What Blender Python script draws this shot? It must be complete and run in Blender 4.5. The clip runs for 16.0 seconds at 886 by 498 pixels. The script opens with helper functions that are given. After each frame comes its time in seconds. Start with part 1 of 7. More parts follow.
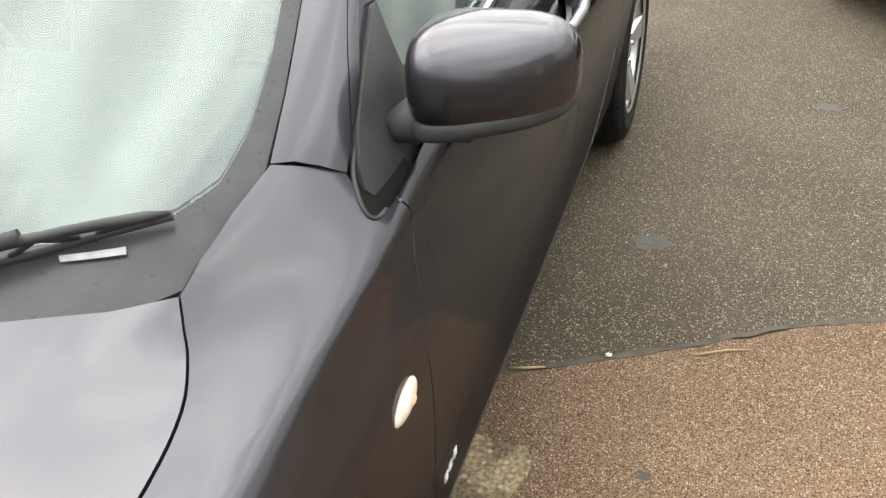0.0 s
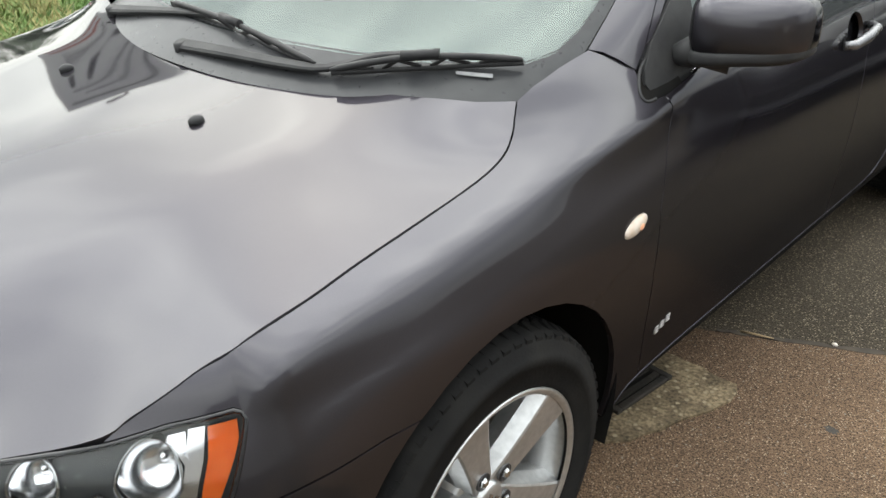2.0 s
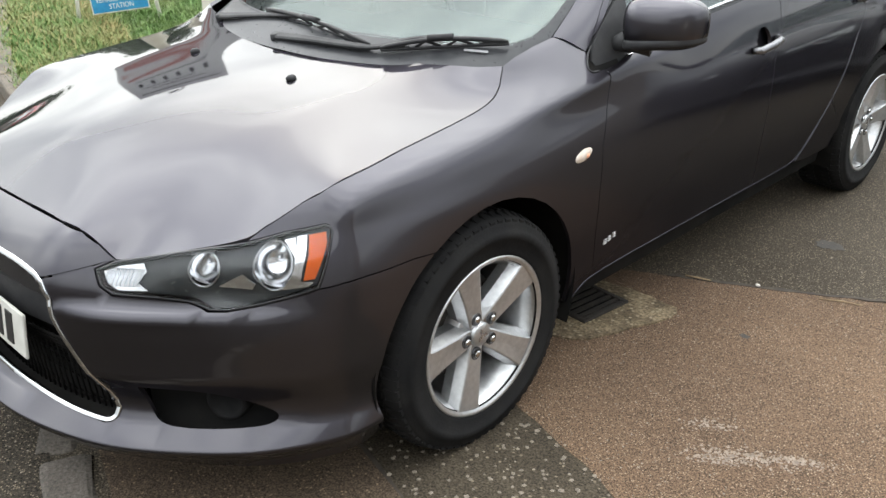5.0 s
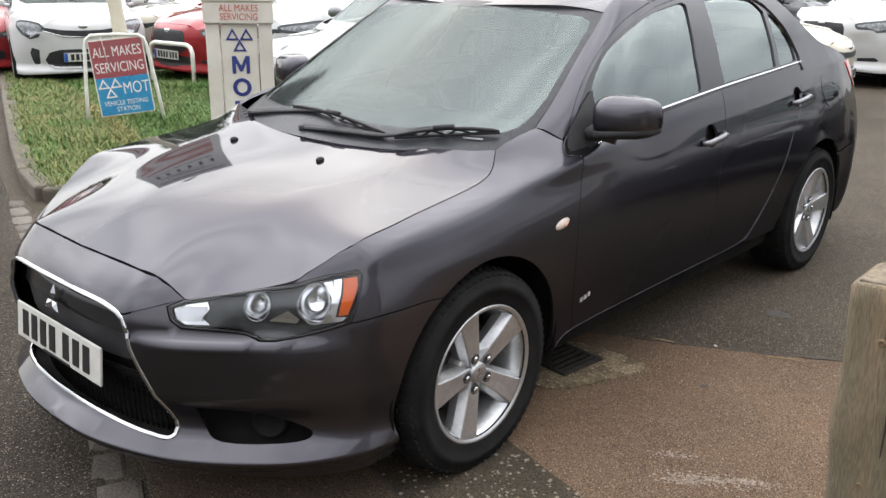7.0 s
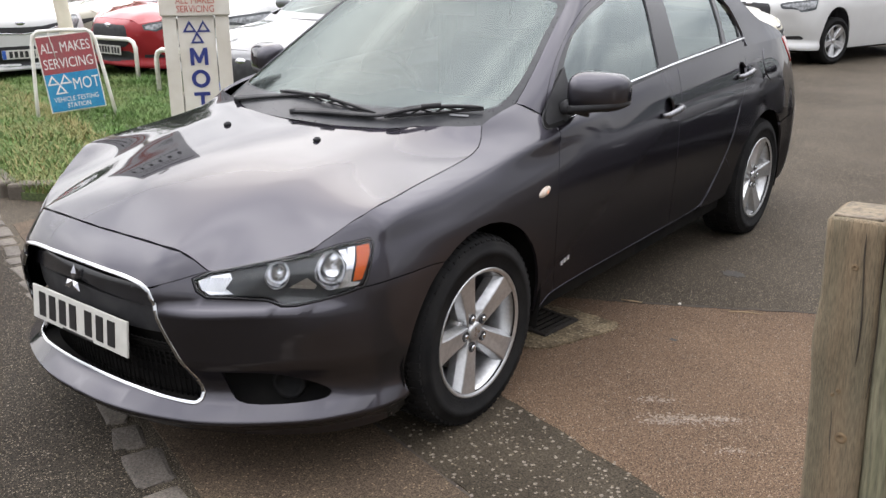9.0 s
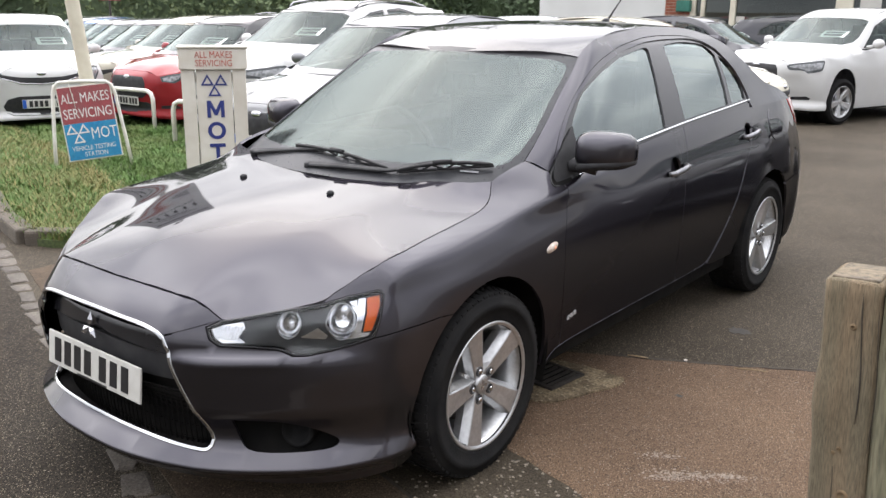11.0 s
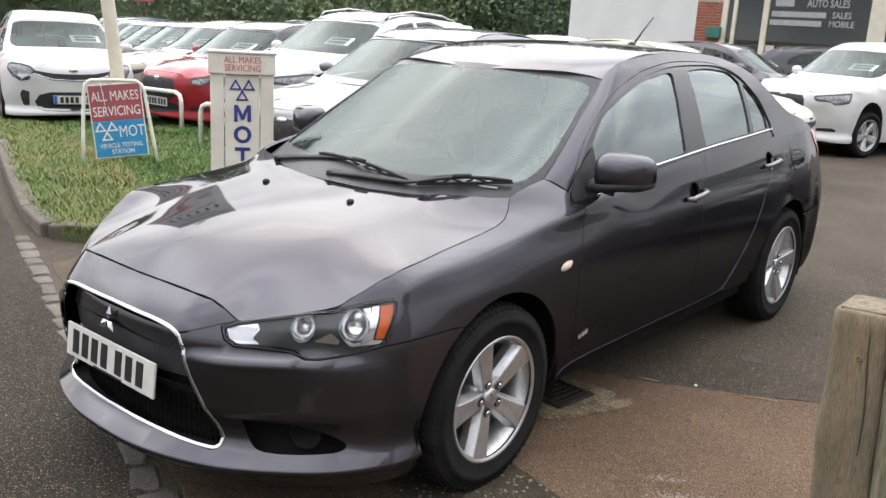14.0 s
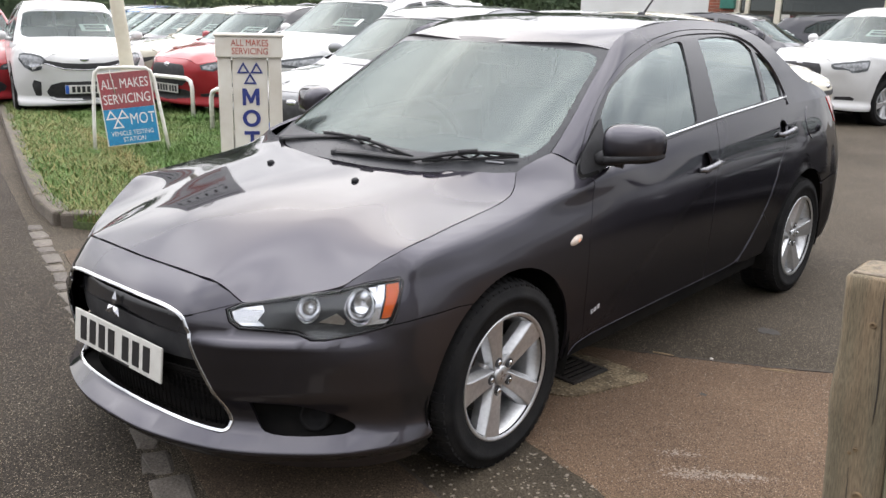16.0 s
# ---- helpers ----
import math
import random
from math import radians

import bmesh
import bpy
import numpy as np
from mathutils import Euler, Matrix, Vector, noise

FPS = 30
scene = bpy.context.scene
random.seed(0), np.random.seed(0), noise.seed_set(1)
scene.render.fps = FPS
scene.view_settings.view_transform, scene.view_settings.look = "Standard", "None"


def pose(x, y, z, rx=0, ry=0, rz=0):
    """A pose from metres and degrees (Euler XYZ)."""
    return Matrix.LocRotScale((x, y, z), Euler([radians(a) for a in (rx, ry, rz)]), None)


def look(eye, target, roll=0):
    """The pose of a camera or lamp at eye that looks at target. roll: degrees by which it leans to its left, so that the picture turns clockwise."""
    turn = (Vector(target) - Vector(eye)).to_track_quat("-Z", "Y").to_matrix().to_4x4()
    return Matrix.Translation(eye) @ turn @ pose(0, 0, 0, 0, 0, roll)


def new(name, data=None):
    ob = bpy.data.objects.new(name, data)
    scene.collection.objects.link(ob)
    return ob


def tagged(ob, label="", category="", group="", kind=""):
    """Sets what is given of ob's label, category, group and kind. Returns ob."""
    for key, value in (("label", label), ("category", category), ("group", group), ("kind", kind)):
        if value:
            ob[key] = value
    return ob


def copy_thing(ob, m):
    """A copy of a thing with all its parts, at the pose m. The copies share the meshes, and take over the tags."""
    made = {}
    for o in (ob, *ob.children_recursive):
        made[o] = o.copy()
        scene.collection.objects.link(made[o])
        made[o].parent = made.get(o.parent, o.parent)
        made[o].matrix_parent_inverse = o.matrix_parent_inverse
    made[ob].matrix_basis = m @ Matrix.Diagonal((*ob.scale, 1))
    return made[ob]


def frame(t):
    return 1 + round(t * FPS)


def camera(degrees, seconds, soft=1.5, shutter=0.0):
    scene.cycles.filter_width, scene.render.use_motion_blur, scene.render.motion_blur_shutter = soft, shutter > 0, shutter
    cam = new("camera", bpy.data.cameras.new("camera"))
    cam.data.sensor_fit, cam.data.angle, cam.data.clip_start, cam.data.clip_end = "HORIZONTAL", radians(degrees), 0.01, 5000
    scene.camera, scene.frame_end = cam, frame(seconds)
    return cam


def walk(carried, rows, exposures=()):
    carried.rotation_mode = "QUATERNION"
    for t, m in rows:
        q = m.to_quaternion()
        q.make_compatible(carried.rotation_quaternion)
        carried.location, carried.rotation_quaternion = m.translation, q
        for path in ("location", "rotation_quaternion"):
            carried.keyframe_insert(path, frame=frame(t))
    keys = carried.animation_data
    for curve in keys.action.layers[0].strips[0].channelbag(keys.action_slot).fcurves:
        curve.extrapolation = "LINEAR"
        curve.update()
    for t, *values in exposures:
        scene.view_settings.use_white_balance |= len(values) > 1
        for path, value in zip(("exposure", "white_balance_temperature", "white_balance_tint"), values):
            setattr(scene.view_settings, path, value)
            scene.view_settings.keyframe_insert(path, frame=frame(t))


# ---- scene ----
cam = camera(53.3, 16.0)
PATH = [
    (0, (1.188, -0.369, 1.455), (0.617, 1.203, 0.359), -3.3),
    (0.5, (1.294, -0.44, 1.414), (0.359, 0.901, 0.261), -5.0),
    (1, (1.379, -0.621, 1.442), (0.316, 0.698, 0.379), -3.1),
    (1.5, (1.428, -0.836, 1.446), (0.378, 0.57, 0.486), -0.5),
    (2, (1.563, -0.92, 1.435), (0.375, 0.379, 0.486), -0.3),
    (2.5, (1.762, -0.956, 1.427), (0.488, 0.261, 0.481), -2.1),
    (3, (1.871, -1.101, 1.449), (0.575, 0.123, 0.541), -2.4),
    (3.5, (1.964, -1.268, 1.453), (0.655, -0.047, 0.561), 0.1),
    (6, (2.265, -1.623, 1.482), (1.025, -0.258, 0.707), 0.2),
    (6.5, (2.352, -1.728, 1.479), (1.063, -0.363, 0.788), 0.1),
    (7, (2.402, -1.908, 1.505), (1.125, -0.498, 0.888), 0.9),
    (7.5, (2.384, -2.139, 1.509), (1.176, -0.648, 0.944), 0.1),
    (8, (2.408, -2.205, 1.527), (1.224, -0.691, 0.973), -0.1),
    (8.5, (2.409, -2.191, 1.51), (1.24, -0.688, 0.898), -0.2),
    (9, (2.402, -2.189, 1.503), (1.237, -0.694, 0.865), -0.1),
    (9.5, (2.409, -2.204, 1.507), (1.237, -0.697, 0.909), 0.5),
    (12, (2.439, -2.235, 1.528), (1.223, -0.733, 1.01), 0.5),
    (12.5, (2.438, -2.238, 1.522), (1.208, -0.754, 0.987), 1.1),
    (13, (2.452, -2.248, 1.523), (1.225, -0.762, 0.988), 1.7),
    (13.5, (2.455, -2.244, 1.525), (1.225, -0.757, 1.0), 2.9),
    (14, (2.461, -2.254, 1.528), (1.222, -0.765, 1.032), 3.2),
    (14.5, (2.457, -2.242, 1.512), (1.196, -0.773, 1.014), 1.9),
    (15, (2.449, -2.228, 1.506), (1.167, -0.787, 0.977), 1.0),
    (15.5, (2.458, -2.212, 1.503), (1.174, -0.776, 0.967), 0.5),
    (16, (2.467, -2.203, 1.507), (1.206, -0.748, 0.968), 1.5),
]
# the phone brightens the picture while the dark car fills it
walk(cam, [(t, look(eye, target, roll)) for t, eye, target, roll in PATH],
     [(0.0, 2.08, 6950, 5), (0.5, 2.02, 6950, 4), (1.0, 2.02, 6950, 3), (2.0, 1.55, 6700, 3), (3.0, 1.51, 6500, 4),
      (6.0, 1.70, 6500, 7), (7.0, 1.29, 6500, 10), (8.0, 1.12, 6500, 12), (9.0, 1.32, 6500, 12), (16.0, 1.28, 6500, 12)])


# ---- light: an overcast midday sky with broken cloud ----
world = bpy.data.worlds.new("overcast_sky")
scene.world = world
world.use_nodes = True
wn, wl = world.node_tree.nodes, world.node_tree.links
wn.clear()
SUN_UP, SUN_ROUND = 42.0, 304.0
sky = wn.new("ShaderNodeTexSky")
sky.sky_type, sky.sun_disc = "NISHITA", False
sky.sun_elevation, sky.sun_rotation = radians(SUN_UP), radians(SUN_ROUND)
sky.air_density, sky.dust_density = 1.0, 2.0
tint = wn.new("ShaderNodeMix")
tint.data_type = "RGBA"
coord = wn.new("ShaderNodeTexCoord")
squash = wn.new("ShaderNodeMapping")
squash.inputs["Scale"].default_value = (1.0, 1.0, 2.2)
cloud = wn.new("ShaderNodeTexNoise")
cloud.inputs["Scale"].default_value, cloud.inputs["Detail"].default_value, cloud.inputs["Roughness"].default_value = 2.6, 6.0, 0.52
grey = wn.new("ShaderNodeValToRGB")
grey.color_ramp.elements[0].position, grey.color_ramp.elements[1].position = 0.36, 0.66
grey.color_ramp.elements[0].color, grey.color_ramp.elements[1].color = (4.65, 4.75, 5.1, 1), (10.4, 10.4, 10.45, 1)
tint.inputs[0].default_value = 0.88
# an overcast sky is brighter overhead than at the horizon
height = wn.new("ShaderNodeSeparateXYZ")
rise = wn.new("ShaderNodeMapRange")
rise.inputs[1].default_value, rise.inputs[2].default_value, rise.inputs[3].default_value, rise.inputs[4].default_value = 0.05, 0.66, 0.38, 1.20
lifted = wn.new("ShaderNodeMix")
lifted.data_type, lifted.blend_type = "RGBA", "MULTIPLY"
lifted.inputs[0].default_value = 1.0
wl.new(coord.outputs["Generated"], height.inputs[0])
wl.new(height.outputs["Z"], rise.inputs[0])
wl.new(rise.outputs[0], lifted.inputs[7])
back = wn.new("ShaderNodeBackground")
back.inputs["Strength"].default_value = 0.105
wout = wn.new("ShaderNodeOutputWorld")
wl.new(coord.outputs["Generated"], squash.inputs["Vector"])
wl.new(squash.outputs["Vector"], cloud.inputs["Vector"])
wl.new(cloud.outputs["Fac"], grey.inputs["Fac"])
wl.new(sky.outputs["Color"], tint.inputs[6])
wl.new(grey.outputs["Color"], tint.inputs[7])
wl.new(tint.outputs[2], lifted.inputs[6])
# the cloud is thinnest, and brightest, round the hidden sun
toward = wn.new("ShaderNodeVectorMath")
toward.operation = "DOT_PRODUCT"
toward.inputs[1].default_value = (-0.615, 0.415, 0.669)
glow = wn.new("ShaderNodeMapRange")
glow.interpolation_type = "SMOOTHSTEP"
glow.inputs[1].default_value, glow.inputs[2].default_value, glow.inputs[3].default_value, glow.inputs[4].default_value = -0.35, 1.0, 0.98, 1.78
veiled = wn.new("ShaderNodeMix")
veiled.data_type, veiled.blend_type = "RGBA", "MULTIPLY"
veiled.inputs[0].default_value = 1.0
wl.new(coord.outputs["Generated"], toward.inputs[0])
wl.new(toward.outputs["Value"], glow.inputs[0])
wl.new(lifted.outputs[2], veiled.inputs[6])
wl.new(glow.outputs[0], veiled.inputs[7])
wl.new(veiled.outputs[2], back.inputs["Color"])
wl.new(back.outputs["Background"], wout.inputs["Surface"])
sun = new("sun", bpy.data.lights.new("sun", "SUN"))
sun.data.energy, sun.data.angle, sun.data.color = 0.5, radians(110), (1.0, 0.97, 0.92)
sun.matrix_world = pose(0, 0, 20, 90 - SUN_UP, 0, 180 - SUN_ROUND)


# ---- materials ----
def material(name, c1, c2=None, scale=6.0, rough=0.5, metal=0.0, fine=0.0, fine_scale=80.0, bump=0.0, bump_scale=120.0,
             coat=0.0, specks=None, speck_scale=150.0, speck_at=0.72, rough_var=0.08, stretch=(1, 1, 1), pieces=0.0, alpha=1.0):
    """Colour that drifts between c1 and c2, with a finer grain, specks, relief and uneven gloss."""
    m = bpy.data.materials.new(name)
    m.use_nodes = True
    nd, ln = m.node_tree.nodes, m.node_tree.links
    b = nd["Principled BSDF"]
    co = nd.new("ShaderNodeTexCoord")
    mp = nd.new("ShaderNodeMapping")
    mp.inputs["Scale"].default_value = stretch
    ln.new(co.outputs["Object"], mp.inputs["Vector"])

    def noise_node(sc, detail=4.0):
        n = nd.new("ShaderNodeTexNoise")
        n.inputs["Scale"].default_value, n.inputs["Detail"].default_value = sc, detail
        ln.new(mp.outputs["Vector"], n.inputs["Vector"])
        return n

    def blend(fac, a, bb, how="MIX"):
        x = nd.new("ShaderNodeMix")
        x.data_type, x.blend_type = "RGBA", how
        for sock, val in ((x.inputs[0], fac), (x.inputs[6], a), (x.inputs[7], bb)):
            if isinstance(val, (int, float)):
                sock.default_value = val
            elif isinstance(val, tuple):
                sock.default_value = (*val, 1.0)
            else:
                ln.new(val, sock)
        return x.outputs[2]

    def ramp(src, lo, hi):
        r = nd.new("ShaderNodeMapRange")
        r.inputs[1].default_value, r.inputs[2].default_value = lo, hi
        ln.new(src, r.inputs[0])
        return r.outputs[0]

    c2 = c2 or tuple(v * 0.8 for v in c1)
    big = noise_node(scale)
    col = blend(ramp(big.outputs["Fac"], 0.35, 0.65), c1, c2)
    if fine:
        col = blend(fine, col, blend(ramp(noise_node(fine_scale, 3.0).outputs["Fac"], 0.3, 0.7), (0.0, 0.0, 0.0), (1.0, 1.0, 1.0)), "OVERLAY")
    if specks:
        v = nd.new("ShaderNodeTexVoronoi")
        v.inputs["Scale"].default_value = speck_scale
        ln.new(mp.outputs["Vector"], v.inputs["Vector"])
        sep = nd.new("ShaderNodeSeparateColor")
        ln.new(v.outputs["Color"], sep.inputs[0])
        grain = nd.new("ShaderNodeMath")
        grain.operation = "MULTIPLY"
        ln.new(ramp(sep.outputs[0], speck_at, speck_at + 0.12), grain.inputs[0])
        ln.new(ramp(v.outputs["Distance"], 0.46, 0.26), grain.inputs[1])
        col = blend(grain.outputs[0], col, specks)
    if pieces:
        info = nd.new("ShaderNodeObjectInfo")
        col = blend(1.0, col, blend(info.outputs["Random"], (1 - pieces,) * 3, (1 + pieces,) * 3), "MULTIPLY")
    ln.new(col, b.inputs["Base Color"])
    b.inputs["Metallic"].default_value = metal
    rr = nd.new("ShaderNodeMapRange")
    rr.inputs[3].default_value, rr.inputs[4].default_value = max(rough - rough_var, 0.02), min(rough + rough_var, 1.0)
    ln.new(noise_node(scale * 3.7).outputs["Fac"], rr.inputs[0])
    ln.new(rr.outputs[0], b.inputs["Roughness"])
    if coat:
        b.inputs["Coat Weight"].default_value, b.inputs["Coat Roughness"].default_value = coat, 0.03
    if bump:
        bp = nd.new("ShaderNodeBump")
        bp.inputs["Strength"].default_value, bp.inputs["Distance"].default_value = bump, 0.004
        ln.new(noise_node(bump_scale, 5.0).outputs["Fac"], bp.inputs["Height"])
        ln.new(bp.outputs["Normal"], b.inputs["Normal"])
    return m


def glass(name, tint_color, gloss=0.012, ior=2.1, sheen=(0.90, 0.97, 0.94)):
    """A tinted pane: clear through, mirror by the angle."""
    m = bpy.data.materials.new(name)
    m.use_nodes = True
    nd, ln = m.node_tree.nodes, m.node_tree.links
    nd.clear()
    out = nd.new("ShaderNodeOutputMaterial")
    tr, gl, mx, fr = nd.new("ShaderNodeBsdfTransparent"), nd.new("ShaderNodeBsdfGlossy"), nd.new("ShaderNodeMixShader"), nd.new("ShaderNodeFresnel")
    tr.inputs["Color"].default_value = (*tint_color, 1)
    gl.inputs["Roughness"].default_value = gloss
    fr.inputs["IOR"].default_value = ior
    gl.inputs["Color"].default_value = (*sheen, 1)
    ln.new(fr.outputs[0], mx.inputs[0])
    ln.new(tr.outputs[0], mx.inputs[1])
    ln.new(gl.outputs[0], mx.inputs[2])
    ln.new(mx.outputs[0], out.inputs[0])
    return m


def car_paint(name, color, metal=0.0, rough=0.45, flop=None):
    """Clear-coated paint; flop: metallic paint seen through the coat does not brighten at a grazing angle."""
    m = material(name, color, tuple(v * 0.94 for v in color), 3.0, rough, metal, fine=0.06, fine_scale=900, coat=1.0, rough_var=0.03)
    if flop is not None:
        b = m.node_tree.nodes["Principled BSDF"]
        b.inputs["Specular Tint"].default_value = (flop, flop, flop, 1)
        b.inputs["Specular IOR Level"].default_value = 0.1
        b.inputs["Coat IOR"].default_value = 1.46
        # darkening low behind the front wheels is put into the coat, weaker and rougher
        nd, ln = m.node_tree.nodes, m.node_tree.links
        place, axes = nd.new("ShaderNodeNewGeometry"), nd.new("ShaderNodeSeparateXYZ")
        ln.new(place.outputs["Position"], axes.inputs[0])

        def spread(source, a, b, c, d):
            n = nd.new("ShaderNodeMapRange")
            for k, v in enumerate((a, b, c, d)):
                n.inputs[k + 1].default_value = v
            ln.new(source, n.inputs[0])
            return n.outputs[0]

        flank_fade = nd.new("ShaderNodeMath")
        flank_fade.operation = "MULTIPLY"
        ln.new(spread(axes.outputs[2], 0.42, 0.80, 1.0, 0.0), flank_fade.inputs[0])
        ln.new(spread(axes.outputs[1], -0.45, 0.05, 0.0, 1.0), flank_fade.inputs[1])
        ln.new(spread(flank_fade.outputs[0], 0.0, 1.0, 0.05, 0.27), b.inputs["Coat Roughness"])
        ln.new(spread(flank_fade.outputs[0], 0.0, 1.0, 1.0, 0.30), b.inputs["Coat Weight"])
    return m


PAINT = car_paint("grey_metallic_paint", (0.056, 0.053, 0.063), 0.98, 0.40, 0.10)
TRIM = material("black_plastic", (0.022, 0.022, 0.024), (0.035, 0.035, 0.036), 20, 0.55, bump=0.1, bump_scale=400)
GLOSSBLACK = material("gloss_black_trim", (0.012, 0.012, 0.014), (0.02, 0.02, 0.022), 20, 0.18)
SEALBLACK = material("black_frit", (0.03, 0.031, 0.034), (0.04, 0.041, 0.044), 20, 0.3)
INNER = material("dark_underbody", (0.008, 0.008, 0.008), (0.014, 0.013, 0.012), 9, 0.9)
RUBBER = material("tyre_rubber", (0.010, 0.010, 0.0105), (0.017, 0.0165, 0.016), 12, 0.78, bump=0.25, bump_scale=160)
CHROME = material("chrome", (0.60, 0.61, 0.62), (0.54, 0.55, 0.56), 20, 0.06, 1.0, rough_var=0.02)
HANDLE = material("satin_grey_handle", (0.20, 0.20, 0.21), (0.16, 0.16, 0.17), 20, 0.28, 0.8)
ALLOY = material("silver_alloy", (0.56, 0.565, 0.57), (0.47, 0.475, 0.48), 14, 0.33, 0.85, fine=0.1)
BORESHADE = material("nut_bore_grey", (0.10, 0.10, 0.105), (0.06, 0.06, 0.062), 30, 0.4, 0.6)
DULLMETAL = material("brake_steel", (0.16, 0.15, 0.14), (0.09, 0.075, 0.06), 30, 0.55, 0.7)
GLASS = glass("screen_glass", (0.50, 0.58, 0.55), gloss=0.085, ior=3.0, sheen=(0.36, 0.407, 0.397))
SIDEGLASS = glass("side_glass", (0.50, 0.57, 0.54), ior=2.5, sheen=(0.86, 0.95, 0.93))
LENS = glass("lamp_lens", (0.93, 0.94, 0.95), ior=1.45, sheen=(1, 1, 1))
AMBER = material("amber_lens", (0.95, 0.20, 0.03), (0.85, 0.15, 0.02), 30, 0.12)
REDLENS = material("red_lens", (0.42, 0.012, 0.012), (0.3, 0.01, 0.01), 30, 0.12, coat=1.0)
REFLECTOR = material("lamp_reflector", (0.92, 0.93, 0.94), (0.84, 0.84, 0.86), 40, 0.15, 1.0)
LAMPDARK = material("lamp_bezel", (0.035, 0.04, 0.042), (0.05, 0.055, 0.057), 20, 0.25)
PLATEWHITE = material("plate_white", (0.56, 0.55, 0.51), (0.50, 0.49, 0.45), 25, 0.35)
PLATEBLACK = material("plate_black", (0.015, 0.015, 0.016), None, 25, 0.4)
SEAT = material("seat_cloth", (0.045, 0.045, 0.05), (0.06, 0.06, 0.065), 30, 0.9)
WHITEPLASTIC = material("white_lens", (0.55, 0.49, 0.44), (0.48, 0.38, 0.30), 60, 0.2)
for _m, _g in ((TRIM, 0.25), (RUBBER, 0.08), (INNER, 0.05), (SEALBLACK, 0.25)):
    _m.node_tree.nodes["Principled BSDF"].inputs["Specular IOR Level"].default_value = _g
SILVER = material("badge_silver", (0.50, 0.50, 0.52), None, 30, 0.22, 0.9)


# ---- builders ----
def smooth(me):
    me.shade_smooth()
    return me


def part(name, bm, mat, parent, label=""):
    """Links a bmesh or a mesh as one object under parent."""
    if isinstance(bm, bmesh.types.BMesh):
        me = bpy.data.meshes.new(name)
        bm.to_mesh(me)
        bm.free()
    else:
        me = bm
    if not len(me.materials):
        me.materials.append(mat)
    ob = new(name, me)
    ob.parent = parent
    return tagged(ob, label)


def thing(name, label, category, group="", kind="", m=None):
    ob = tagged(new(name), label, category, group, kind)
    ob.empty_display_size = 0.2
    if m is not None:
        ob.matrix_basis = m
    return ob


def solo(name, bm, mat, label="", category="", group="", kind="", m=None):
    ob = part(name, bm, mat, None)
    if m is not None:
        ob.matrix_basis = m
    return tagged(ob, label, category, group, kind)


def raw_mesh(name, verts, faces, soft=False):
    me = bpy.data.meshes.new(name)
    me.from_pydata([tuple(v) for v in verts], [], faces)
    me.update()
    if soft:
        me.shade_smooth()
    return me


def box(bm, x0, x1, y0, y1, z0, z1, bevel=0.0, seg=2, m=None):
    r = bmesh.ops.create_cube(bm, size=1.0, matrix=Matrix.Translation(((x0 + x1) / 2, (y0 + y1) / 2, (z0 + z1) / 2)) @ Matrix.Diagonal((x1 - x0, y1 - y0, z1 - z0, 1)))
    vs = r["verts"]
    if bevel:
        es = list({e for v in vs for e in v.link_edges})
        q = bmesh.ops.bevel(bm, geom=es, offset=bevel, segments=seg, affect="EDGES", profile=0.5)
        vs = list({v for fc in q["faces"] for v in fc.verts} | {v for v in vs if v.is_valid})
    if m is not None:
        bmesh.ops.transform(bm, matrix=m, verts=vs)
    return vs


def boxed(*a, **k):
    bm = bmesh.new()
    box(bm, *a, **k)
    return bm


def rod(bm, pts, r, n=10, closed=False):
    """A round bar through points; r may be a list."""
    pts = [Vector(p) for p in pts]
    rs = r if isinstance(r, (list, tuple)) else [r] * len(pts)
    rings, up = [], None
    for i, p in enumerate(pts):
        if closed:
            d = pts[(i + 1) % len(pts)] - pts[i - 1]
        else:
            d = pts[min(i + 1, len(pts) - 1)] - pts[max(i - 1, 0)]
        d.normalize()
        up = (up - d * up.dot(d)) if up else (Vector((0, 0, 1)) if abs(d.z) < 0.9 else Vector((1, 0, 0)))
        up = (up - d * up.dot(d)).normalized()
        sd = d.cross(up)
        rings.append([bm.verts.new(p + (up * math.cos(2 * math.pi * k / n) + sd * math.sin(2 * math.pi * k / n)) * rs[i]) for k in range(n)])
    m = len(rings)
    for i in range(m if closed else m - 1):
        a, b = rings[i], rings[(i + 1) % m]
        for k in range(n):
            f = bm.faces.new((a[k], a[(k + 1) % n], b[(k + 1) % n], b[k]))
            f.smooth = True
    if not closed:
        bm.faces.new(rings[0][::-1])
        bm.faces.new(rings[-1])
    return bm


def lathe(bm, prof, n=48, soft=True, close=False):
    """Turns (radius, along) points round the x axis."""
    rings = [[bm.verts.new((a, r * math.cos(2 * math.pi * k / n), r * math.sin(2 * math.pi * k / n))) for k in range(n)] for r, a in prof]
    for a, b in zip(rings, rings[1:] + ([rings[0]] if close else [])):
        for k in range(n):
            f = bm.faces.new((a[k], b[k], b[(k + 1) % n], a[(k + 1) % n]))
            f.smooth = soft
    return rings


def inside(p, poly):
    x, y = p
    hit = False
    for (x0, y0), (x1, y1) in zip(poly, poly[1:] + poly[:1]):
        if (y0 > y) != (y1 > y) and x < (x1 - x0) * (y - y0) / (y1 - y0) + x0:
            hit = not hit
    return hit


